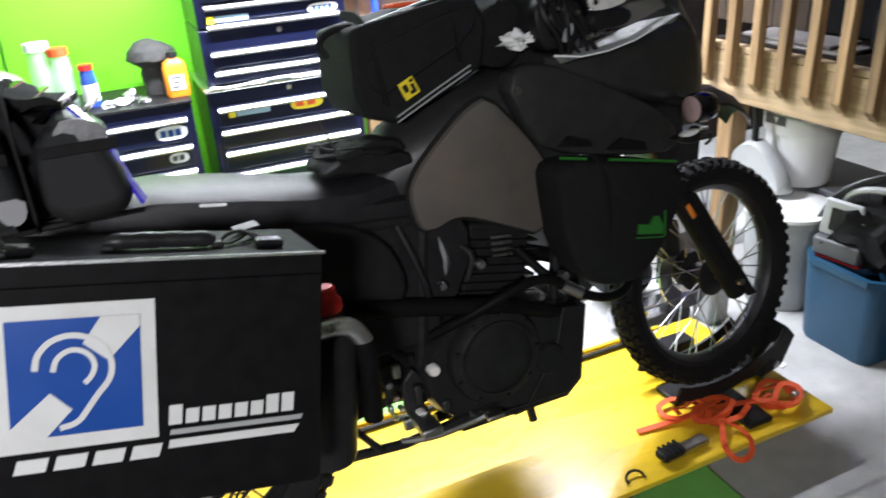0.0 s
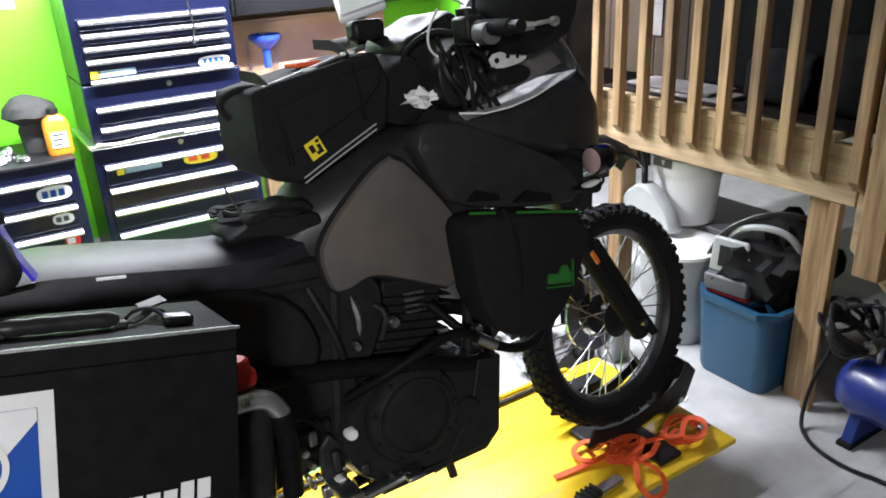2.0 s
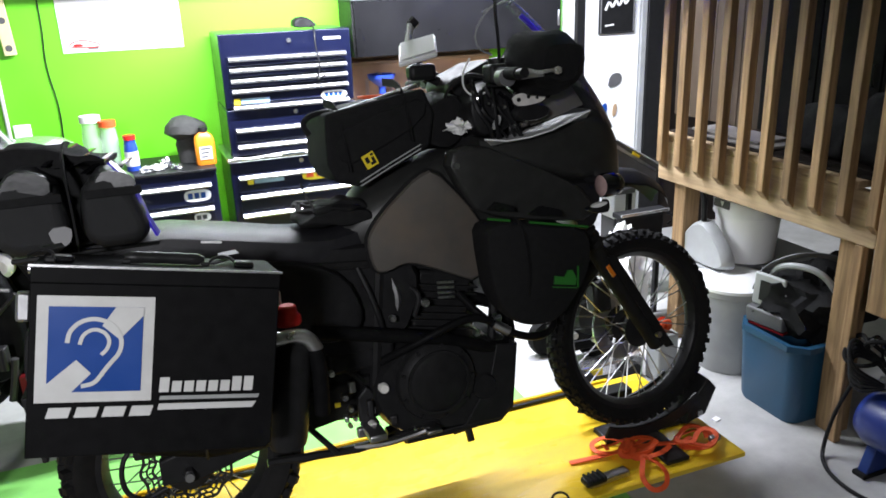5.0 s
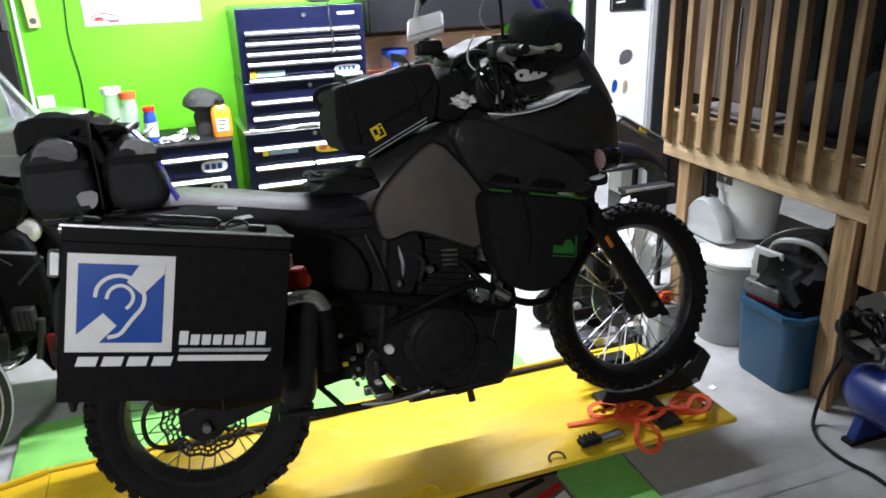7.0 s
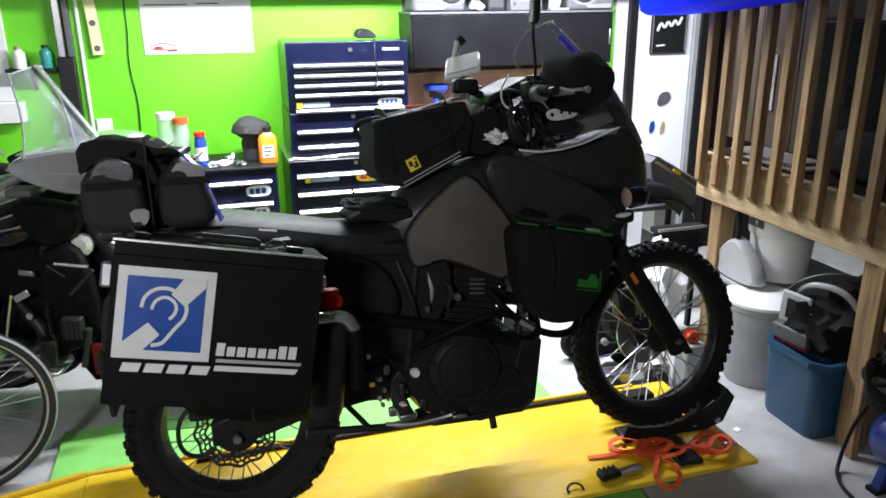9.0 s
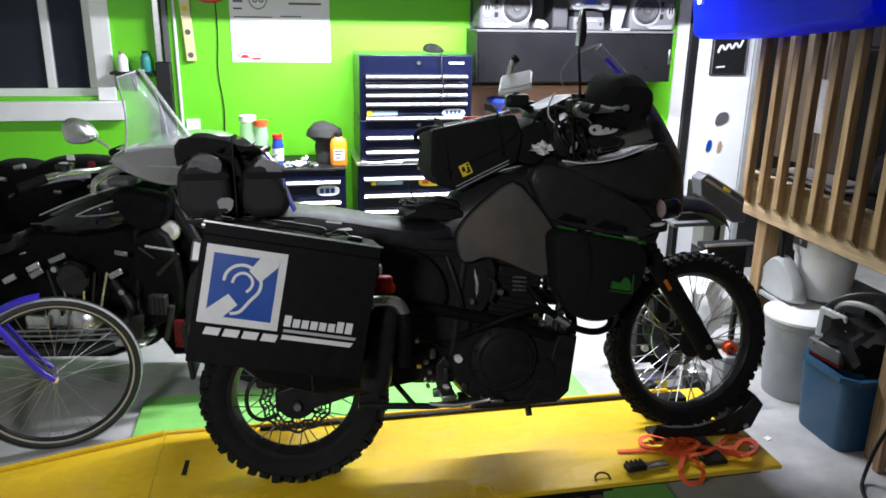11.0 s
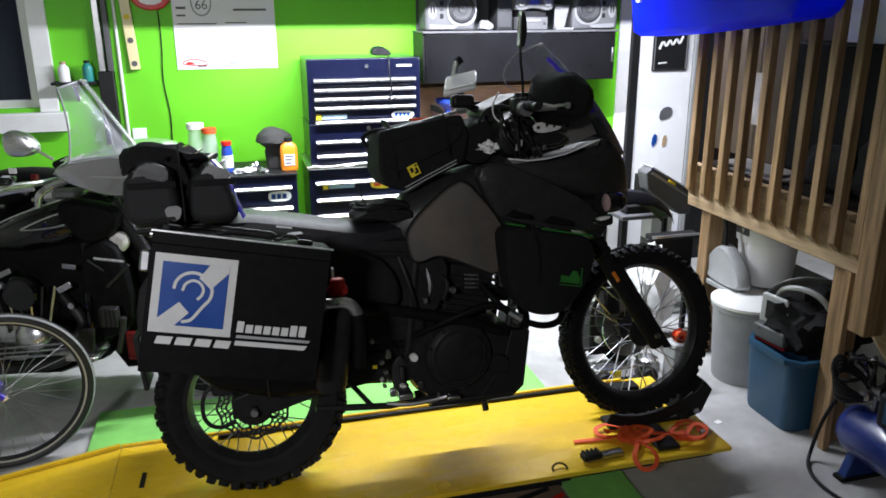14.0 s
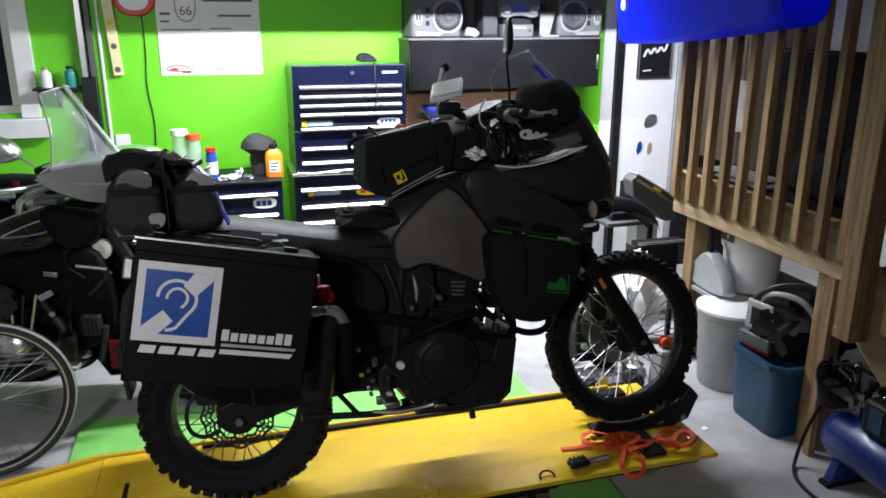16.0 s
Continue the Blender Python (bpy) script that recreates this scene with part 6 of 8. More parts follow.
def black_cabinet():
    t = thing("wall_cabinet", "wide black wall cabinet under loudspeakers", "cabinet")
    x0, x1, yf = 1.135, 2.40, 2.16
    part("cabinet_case", box(x0, x1, yf + 0.02, WALL_Y - 0.002, 1.36, 1.655), BLACK, t, bevel=0.004)
    d = part("cabinet_door", box(x0 + 0.012, x1 - 0.012, yf, yf + 0.018, 1.365, 1.65), LAMINATE, t, bevel=0.002)
    part("door_pull", box(x1 - 0.034, x1 - 0.022, yf - 0.012, yf - 0.001, 1.47, 1.56), STEEL, d, "pale door pull", bevel=0.003)
    part("top_board", box(x0 - 0.004, x1 + 0.004, yf - 0.004, WALL_Y - 0.002, 1.6552, 1.668), GREYD, t, bevel=0.002)
    # grey sheet added to give the wall here its dull, shaded tone
    t = thing("dull_wall_sheet", "grey sheet dulling the green wall behind the loudspeakers", "board")
    part("dulling_sheet", box(x0 + 0.02, x1 + 0.01, WALL_Y - 0.018, WALL_Y - 0.002, 1.6685, 2.02), mat("dull_wall_grey", (0.065, 0.072, 0.074), 0.7, scale=6, vary=0.2), t, bevel=0.003)
    t = thing("pegboard", "brown hardboard panel hung with tools", "pegboard")
    part("panel", box(1.14, 2.05, WALL_Y - 0.02, WALL_Y - 0.002, 0.93, 1.355), BROWN, t)
    part("ledge", box(1.14, 2.05, WALL_Y - 0.05, WALL_Y - 0.021, 1.30, 1.32), CARD, t, bevel=0.002)
    t = thing("workbench", "wooden workbench top against the wall", "workbench")
    part("bench_top", box(1.12, 2.3, 2.02, WALL_Y - 0.025, 0.88, 0.92), BROWN, t, bevel=0.004)
    for x in (1.15, 2.2):
        for y in (2.05, 2.36):
            part("bench_leg", box(x, x + 0.07, y, y + 0.06, 0, 0.879), WOOD, t, bevel=0.004)
    # blue funnel with springs hanging
    t = thing("blue_funnel", "blue plastic funnel hanging on the pegboard", "funnel")
    part("cone", spin([(0.075, 0.0), (0.08, 0.0), (0.08, -0.012), (0.07, -0.03), (0.02, -0.07), (0.018, -0.16), (0.012, -0.16), (0.014, -0.07), (0.066, -0.028)], (1.33, 2.34, 1.25), 24, "z"), mat("funnel_blue", (0.02, 0.06, 0.4), 0.35), t)
    part("hook", rod((1.33, 2.43, 1.25), (1.33, 2.34, 1.253), 0.004, 6), STEEL, t)
    for x in (1.26, 1.40):
        t = thing("coil_spring", "steel coil spring hanging on the pegboard", "spring")
        part("coil", tube([(x + 0.011 * math.cos(a * 0.9), 2.40 + 0.011 * math.sin(a * 0.9), 1.22 - 0.004 * a * 0.5) for a in range(90)], 0.002, 5), STEEL, t)
    # clutter on the bench
    for k in range(14):
        random.seed(40 + k)
        x, y = random.uniform(1.16, 1.9), random.uniform(2.06, 2.3)
        m = [BLUE, WHITE, RED, STEEL, CARD, GREYPL, SIGNBLUE][k % 7]
        w, d, h = random.uniform(0.03, 0.08), random.uniform(0.03, 0.07), random.uniform(0.03, 0.12)
        t = thing("bench_box", "small coloured box of parts on the bench", "box")
        b = part("box_body", box(-w, w, -d, d, 0, h), m, t, bevel=0.004, m=Matrix.Translation((x, y, 0.9205)) @ pose(0, 0, 0, 0, 0, random.uniform(-30, 30)))


black_cabinet()


def loudspeaker(x, y, z, flip, wo):
    t = thing("loudspeaker", "silver grey stereo loudspeaker with a dark cone", "loudspeaker", Matrix.Translation((x, y, z)), "speakers on the cabinet")
    part("enclosure", box(-0.155, 0.155, 0, 0.2, 0, 0.26), SPEAKER, t, bevel=0.02, segments=3)
    part("foot_trim", prism([(-0.13, 0.010), (0.02, 0.010), (0.05, 0.030), (-0.13, 0.038)], -0.004, -0.0005), PALEGREY, t, "pale lower trim", m=Matrix.Scale(flip, 4, (1, 0, 0)), bevel=0.002)
    part("woofer_ring", prism([(wo + 0.094 * math.copysign(abs(math.cos(a)) ** 0.75, math.cos(a)), 0.125 + 0.098 * math.copysign(abs(math.sin(a)) ** 0.75, math.sin(a))) for a in [2 * math.pi * q / 32 for q in range(32)]], -0.006, -0.0005), PALEGREY, t, "pale eight-sided woofer bezel", bevel=0.003)
    part("woofer_surround", spin([(0.060, -0.004), (0.070, -0.014), (0.082, -0.009), (0.084, -0.0065), (0.060, -0.0065)], (wo, -0.0005, 0.125), 32), SPEAKCONE, t, "dark rubber surround")
    part("woofer_cone", spin([(0, -0.006), (0.020, -0.012), (0.026, -0.002), (0.058, -0.010), (0.058, -0.0065), (0, -0.0065)], (wo, -0.0005, 0.125), 32), SPEAKCONE, t, "dark grey cone")
    plate = part("tweeter_plate", prism([(-flip * 0.112 + 0.026 * math.cos(a), 0.118 + 0.050 * math.sin(a)) for a in [2 * math.pi * q / 24 for q in range(24)]], -0.005, -0.0005), PALEGREY, t, "white oval tweeter panel", bevel=0.002)
    for dx in (-0.009, 0.009):
        part("tweeter_slot", prism([(-flip * 0.112 + dx + 0.0045 * math.cos(a), 0.122 + 0.024 * math.sin(a)) for a in [2 * math.pi * q / 12 for q in range(12)]], -0.0065, -0.0052), BLACK, plate, "black upright slot")
    for zz in (0.085, 0.160):
        part("port", box(-flip * 0.055 - 0.011, -flip * 0.055 + 0.011, -0.004, -0.0005, zz - 0.014, zz + 0.014), BLACK, t, "small square black port", bevel=0.003)
    part("port_bar", box(-flip * 0.055 - 0.011, -flip * 0.055 + 0.011, -0.004, -0.0005, 0.115, 0.129), SPEAKCONE, t, bevel=0.002)


loudspeaker(1.312, 2.2, 1.6685, 1, 0.070)
loudspeaker(2.262, 2.2, 1.6685, -1, -0.050)


def stereo():
    z = 1.6685
    t = thing("stereo_unit", "silver compact stereo between the loudspeakers", "stereo")
    part("lower_deck", box(1.735, 1.935, 2.18, 2.4, z, z + 0.078), SPEAKER, t, bevel=0.008, segments=2)
    part("slot_body", box(1.745, 1.925, 2.20, 2.4, z + 0.0785, z + 0.112), BLACK, t)
    head = part("console", prism(smoothed([(1.705, z + 0.125), (1.76, z + 0.113), (1.80, z + 0.128), (1.87, z + 0.128), (1.91, z + 0.113), (1.965, z + 0.125), (1.965, z + 0.25), (1.705, z + 0.25)], 1), 2.165, 2.39), SPEAKER, t, "silver upper console", bevel=0.006)
    part("display", box(1.80, 1.87, 2.159, 2.1645, z + 0.150, z + 0.195), mat("blue_grey_display", (0.06, 0.08, 0.22), 0.25), head, "blue grey display", bevel=0.003)
    for x in (1.748, 1.922):
        part("dial", spin([(0, -0.014), (0.022, -0.014), (0.030, -0.004), (0.030, 0), (0, 0)], (x, 2.1645, z + 0.165), 24), PALEGREY, head)
    for x in (1.76, 1.91):
        part("deck_button", spin([(0, -0.005), (0.008, -0.005), (0.009, 0), (0, 0)], (x, 2.1795, z + 0.040), 14), SPEAKCONE, t)
    part("tray", box(1.785, 1.885, 2.174, 2.1795, z + 0.050, z + 0.064), PALEGREY, t, bevel=0.002)
    t = thing("subwoofer", "tall grey box beside the stereo", "loudspeaker")
    part("box_body", box(1.615, 1.715, 2.22, 2.40, z, z + 0.26), SPEAKCONE, t, bevel=0.008)
    part("box_foot", box(1.625, 1.705, 2.215, 2.2195, z + 0.004, z + 0.02), BLACK, t)
    t = thing("photo_frame", "small white frame leaning beside the stereo", "frame")
    part("frame_base", box(1.985, 2.105, 2.17, 2.22, z, z + 0.014), PALEGREY, t, bevel=0.003)
    part("frame_panel", prism([(1.985, z + 0.0145), (2.055, z + 0.0145), (2.085, z + 0.150), (1.985, z + 0.150)], 2.20, 2.212), PALEGREY, t, bevel=0.003)
    part("frame_picture", prism(smoothed([(2.005, z + 0.075), (2.05, z + 0.075), (2.06, z + 0.105), (2.005, z + 0.105)], 1), 2.197, 2.1995), PALEGREY, t, "dull grey picture")
    t = thing("crumpled_paper", "crumpled pale paper beside the loudspeaker", "paper")
    part("paper", lump([(1.495, z + 0.004), (1.50, z + 0.045), (1.54, z + 0.06), (1.575, z + 0.05), (1.59, z + 0.004)], 2.22, 0.035, 0.7, 77, 0.012, 30), PALEGREY, t)


stereo()


def white_door():
    """Steel door in the back wall with a dark jamb and pale casings."""
    y = WALL_Y - 0.006
    t = tagged(new("door_1"), "white painted steel door with plaque and magnets", "door", kind="structure")
    part("casing", box(2.555, 2.64, y - 0.022, y, 0.0, 2.1), TRIM, t, "white door casing", bevel=0.004)
    part("jamb", box(2.641, 2.70, y - 0.05, y, 0.0, 2.1), BLACKMETAL, t, "dark door jamb", bevel=0.004)
    part("door_leaf", box(2.703, 3.12, y - 0.035, y, 0.01, 2.1), WHITEGLOSS, t, bevel=0.006)
    part("casing", box(3.123, 3.165, y - 0.05, y, 0.0, 2.1), GREYPL, t, "grey casing strip", bevel=0.004)
    part("jamb", box(3.167, 3.32, y - 0.06, y, 0.0, 2.1), BLACKMETAL, t, bevel=0.004)
    yf = y - 0.036
    t = thing("wall_plaque", "black framed plaque with pale script on the white door", "plaque")
    part("plaque", box(2.80, 3.06, yf - 0.02, yf - 0.001, 1.385, 1.65), BLACK, t, bevel=0.004)
    part("plaque_frame", tube([(2.808, yf - 0.021, 1.393), (3.052, yf - 0.021, 1.393), (3.052, yf - 0.021, 1.642), (2.808, yf - 0.021, 1.642)], 0.006, 6, closed=True), GREYD, t)
    sx = lambda k: 2.84 + 0.025 * k
    part("script_mark", tube(curved([(sx(k), yf - 0.023, 1.55 + (0.035 if k % 2 else -0.02) + 0.004 * k) for k in range(8)], 2), 0.008, 6), SIGNWHITE, t, "pale script stroke")
    part("script_mark", tube([(2.84, yf - 0.023, 1.435), (2.90, yf - 0.023, 1.44)], 0.006, 6), SIGNWHITE, t, "pale script stroke")
    for x, z, w, h, m in ((2.94, 1.09, 0.055, 0.05, GREYD), (2.865, 0.905, 0.022, 0.045, SIGNBLUE), (2.945, 0.895, 0.018, 0.045, CARD)):
        t = thing("door_magnet", "small coloured magnet on the white door", "magnet")
        part("magnet_body", prism(smoothed([(x - w, z - h), (x + w * 0.3, z - h * 0.8), (x + w, z), (x + w * 0.6, z + h), (x - w * 0.7, z + h * 0.7)], 1), yf - 0.007, yf - 0.001), m, t)


white_door()


def blue_tub():
    """A long blue plastic tub stored overhead, hung from the ceiling on straps."""
    t = thing("plastic_tub", "long bright blue plastic tub hung overhead", "tub")
    x0, x1 = 1.98, 2.22
    rings = []
    for k in range(25):
        u = k / 24
        y = 1.20 - 1.19 * u
        zb = 1.658 + 0.105 * u ** 1.3
        rib = 0.010 if k % 8 in (0, 1) else 0.0
        e = 0.03 if k in (0, 24) else 0.0
        rings.append([(x0 - rib + e, y, zb + 0.02 + e), (x0 + 0.03, y, zb + e), (x1 - 0.03, y, zb + e), (x1 + rib - e, y, zb + 0.02 + e), (x1 + 0.03 + rib, y, 2.06), (x1 + 0.045, y, 2.08), (x0 - 0.045, y, 2.08), (x0 - 0.03 - rib, y, 2.06)])
    part("tub_shell", loft(rings), BLUE, t, bevel=0.004)
    for y in (0.95, 0.20):
        part("hanging_strap", tube([(x0 - 0.05, y, 2.09), (x0 - 0.03, y, CEIL_Z - 0.002)], 1, flat=(0.03, 0.004)), BLACK, t)
        part("hanging_strap", tube([(x1 + 0.05, y, 2.09), (x1 + 0.03, y, CEIL_Z - 0.002)], 1, flat=(0.03, 0.004)), BLACK, t)
        part("cradle_bar", box(x0 - 0.06, x1 + 0.06, y - 0.015, y + 0.015, 2.081, 2.095), BLACK, t)
    part("white_mark", prism(smoothed([(1.13, 1.86), (1.10, 1.88), (1.08, 1.86), (1.085, 1.82), (1.12, 1.82)], 1), x0 - 0.026, x0 - 0.010, "x"), SIGNWHITE, t, "small white mark")


blue_tub()


# ---- deck clutter and things under the deck ----
def deck_storage():
    z = 1.023
    # black cupboard standing in for a dark mass, its depth set to fit the view
    t = thing("storage_cabinet", "tall black cupboard shape standing in for a dark mass", "cabinet")
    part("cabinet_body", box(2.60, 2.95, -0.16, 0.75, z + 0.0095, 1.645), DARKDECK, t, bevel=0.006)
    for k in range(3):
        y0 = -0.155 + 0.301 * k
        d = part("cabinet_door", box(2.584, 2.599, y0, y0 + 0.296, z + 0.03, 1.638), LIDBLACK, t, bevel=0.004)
        part("door_handle", tube(curved([(2.583, y0 + 0.03, 1.30), (2.570, y0 + 0.03, 1.305), (2.570, y0 + 0.03, 1.375), (2.583, y0 + 0.03, 1.38)], 2), 0.004, 8), BLACKMETAL, d)
    # dark bags added as filler in front of it
    for k, (y0, y1, h, lab) in enumerate(((-0.13, 0.10, 0.30, "dark nylon bag slumped on the deck"), (0.14, 0.40, 0.22, "low black sack on the deck"))):
        t = thing("storage_bag", lab, "bag")
        part("bag_body", lump([(2.43, z + 0.012), (2.42, z + 0.5 * h), (2.46, z + h), (2.53, z + 0.9 * h), (2.56, z + 0.4 * h), (2.55, z + 0.012)], (y0 + y1) / 2, (y1 - y0) / 2, 0.8, 51 + k, 0.014, 16), FABRIC, t)
    for k, (y0, y1, x0) in enumerate(((0.44, 0.80, 2.35), (0.50, 0.92, 2.37))):
        t = thing("folded_sheet", "pale grey sheet folded flat on the deck", "sheet")
        part("sheet", box(x0, x0 + 0.17, y0, y1, z + 0.0095 + 0.0135 * k, z + 0.0225 + 0.0135 * k), MIDGREY, t, bevel=0.005)
    # dark sheet added to keep the deck floor dark behind the railing
    t = thing("deck_dark_sheet", "dark ribbed sheet added over the deck boards", "mat")
    part("dark_sheet", box(2.338, 3.25, -0.14, 1.04, z, z + 0.006), DARKDECK, t, bevel=0.002)
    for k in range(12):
        part("sheet_rib", box(2.345 + 0.075 * k, 2.375 + 0.075 * k, -0.135, 1.035, z + 0.0065, z + 0.009), DARKDECK, t)
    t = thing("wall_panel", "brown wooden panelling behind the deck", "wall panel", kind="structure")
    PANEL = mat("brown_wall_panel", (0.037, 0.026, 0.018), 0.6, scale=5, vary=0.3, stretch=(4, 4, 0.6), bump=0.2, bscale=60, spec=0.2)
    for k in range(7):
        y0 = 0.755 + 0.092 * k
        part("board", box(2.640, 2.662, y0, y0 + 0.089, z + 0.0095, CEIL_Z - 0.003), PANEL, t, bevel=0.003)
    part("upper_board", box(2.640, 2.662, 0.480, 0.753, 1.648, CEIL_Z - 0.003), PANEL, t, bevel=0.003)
    part("white_board", box(2.636, 2.660, -0.60, 0.476, 1.648, CEIL_Z - 0.003), TRIM, t, "white painted board")
    part("paper_notice", box(2.632, 2.638, 0.985, 1.05, 1.21, 1.475), MIDGREY, t, "grey sheet pinned to the panelling")
    part("notice_fold", box(2.630, 2.6315, 0.985, 1.05, 1.34, 1.345), GREYD, t)


deck_storage()


def snap_hook():
    t = thing("snap_hook", "small bright snap hook hung on the railing", "hook")
    part("hook_ring", tube([(2.268 + 0.004 * math.sin(a), 0.10 + 0.016 * math.cos(a), 1.305 + 0.010 * math.sin(a)) for a in [2 * math.pi * q / 14 for q in range(14)]], 0.0045, 6, closed=True), CHROME, t)


snap_hook()


def tote():
    t = thing("storage_tote", "blue plastic storage tote full of gear", "tote")
    rings = []
    for z, g in ((0.0, 0.0), (0.02, 0.006), (0.28, 0.018), (0.322, 0.021), (0.322, 0.012), (0.28, 0.01), (0.05, -0.008)):
        x0, x1, y0, y1, r = 2.245 - g, 2.545 + g, 0.055 - g, 0.345 + g, 0.05
        ring = []
        for cx, cy, a0 in ((x1 - r, y1 - r, 0), (x0 + r, y1 - r, 90), (x0 + r, y0 + r, 180), (x1 - r, y0 + r, 270)):
            for j in range(5):
                a = radians(a0 + 22.5 * j)
                ring.append((cx + r * math.cos(a), cy + r * math.sin(a), z))
        rings.append(ring)
    part("tub", loft(rings), TEAL, t)
    x0, x1, y0, y1 = 2.221, 2.569, 0.031, 0.369
    corner = [(x0 + 0.05, y0), (x1 - 0.05, y0), (x1, y0 + 0.05), (x1, y1 - 0.05), (x1 - 0.05, y1), (x0 + 0.05, y1), (x0, y1 - 0.05), (x0, y0 + 0.05)]
    part("rim", tube([(x, y, 0.335) for x, y in corner], 1, flat=(0.024, 0.024), closed=True), TEAL, t, "rolled blue rim")
    t = thing("duffel_bag", "black duffel bag heaped in the tote", "bag")
    bm = bmesh.new()
    bmesh.ops.create_icosphere(bm, subdivisions=4, radius=1)
    for v in bm.verts:
        f = 0.85 + 0.35 * noise.noise(v.co * 1.9) + 0.2 * noise.noise(v.co * 5)
        v.co = Vector((2.49 + v.co.x * 0.24 * f, 0.21 + v.co.y * 0.22 * f, 0.455 + v.co.z * 0.19 * f))
    part("bag_body", bm, FABRIC, t)
    part("bag_handle", tube(curved([(2.33, 0.32, 0.52), (2.30, 0.25, 0.62), (2.36, 0.10, 0.63), (2.42, 0.05, 0.52)], 3), 0.013, 8), GREYPL, t, "pale grey handle")
    part("bag_strap", tube(curved([(2.34, 0.40, 0.45), (2.28, 0.30, 0.60), (2.36, 0.16, 0.69), (2.55, 0.08, 0.62)], 3), 1, flat=(0.03, 0.005)), GREYD, t)
    t = thing("tool_box", "grey and red plastic tool case in the tote", "tool case")
    m = pose(2.315, 0.27, 0.349, 0, -6, 8)
    part("case_body", box(-0.05, 0.05, -0.09, 0.09, 0.0, 0.07), GREYD, t, m=m, bevel=0.008)
    part("case_handle", prism([(-0.09, 0.071), (0.09, 0.071), (0.07, 0.22), (-0.07, 0.22), (-0.07, 0.19), (0.045, 0.19), (0.055, 0.10), (-0.055, 0.10), (-0.045, 0.19), (-0.07, 0.19)][:4], -0.02, -0.002, "x"), GREYPL, t, m=m, bevel=0.008)
    part("case_grip", prism([(-0.05, 0.10), (0.05, 0.10), (0.04, 0.19), (-0.04, 0.19)], -0.024, -0.0205, "x"), BLACK, t, m=m)
    part("red_trim", box(-0.052, 0.052, -0.093, 0.093, -0.006, -0.001), DARKRED, t, m=m)


tote()


def bins():
    t = thing("waste_bin", "grey round bin with a white lid", "bin")
    part("bin_shell", spin([(0, 0.0), (0.135, 0.0), (0.14, 0.01), (0.165, 0.37), (0.172, 0.375), (0.172, 0.40), (0.16, 0.40), (0, 0.40)], (2.40, 0.60, 0), 36, "z"), GREYPL, t)
    part("lid", spin([(0, 0.032), (0.12, 0.03), (0.178, 0.014), (0.178, 0.0), (0, 0.0)], (2.40, 0.60, 0.401), 36, "z"), WHITE, t, "white lid")
    t = thing("paint_bucket", "white plastic bucket under the deck", "bucket")
    part("pail", spin([(0, 0), (0.13, 0), (0.155, 0.33), (0.162, 0.33), (0.162, 0.36), (0.15, 0.36), (0.15, 0.33), (0.126, 0.02), (0, 0.02)], (2.605, 0.765, 0.442), 36, "z"), WHITE, t)
    part("bucket_label", spin([(0.1555, 0.22), (0.1565, 0.22), (0.159, 0.29), (0.158, 0.29)], (2.605, 0.765, 0.442), 36, "z"), SIGNWHITE, t)
    part("dark_label", box(2.447, 2.452, 0.72, 0.82, 0.70, 0.735), GREYD, t, "dark label")
    t = thing("storage_box", "low dark box under the bucket", "box")
    part("box_body", box(2.585, 2.95, 0.5, 0.95, 0, 0.440), GREYD, t, bevel=0.006)
    # dustpan hung from the rim beam
    t = thing("dustpan", "grey plastic dustpan hanging under the deck", "dustpan")
    o = smoothed([(0.60, 0.43), (0.955, 0.43), (0.94, 0.53), (0.86, 0.62), (0.80, 0.645), (0.74, 0.625), (0.63, 0.53)], 2)
    part("pan", loft([[(2.365 + dx, 0.778 + (y - 0.778) * s, 0.53 + (z - 0.53) * s) for y, z in o] for dx, s in ((0.05, 1.0), (0.045, 1.02), (0.0, 0.95), (-0.012, 0.86), (-0.008, 0.6), (-0.006, 0.3))]), GREYPL, t)
    part("pan_lip", box(2.35, 2.415, 0.60, 0.955, 0.405, 0.432), GREYPL, t, bevel=0.006)
    part("pan_handle", tube([(2.38, 0.80, 0.64), (2.375, 0.80, 0.73), (2.36, 0.80, 0.79)], 0.014, 8), BLACK, t)


bins()


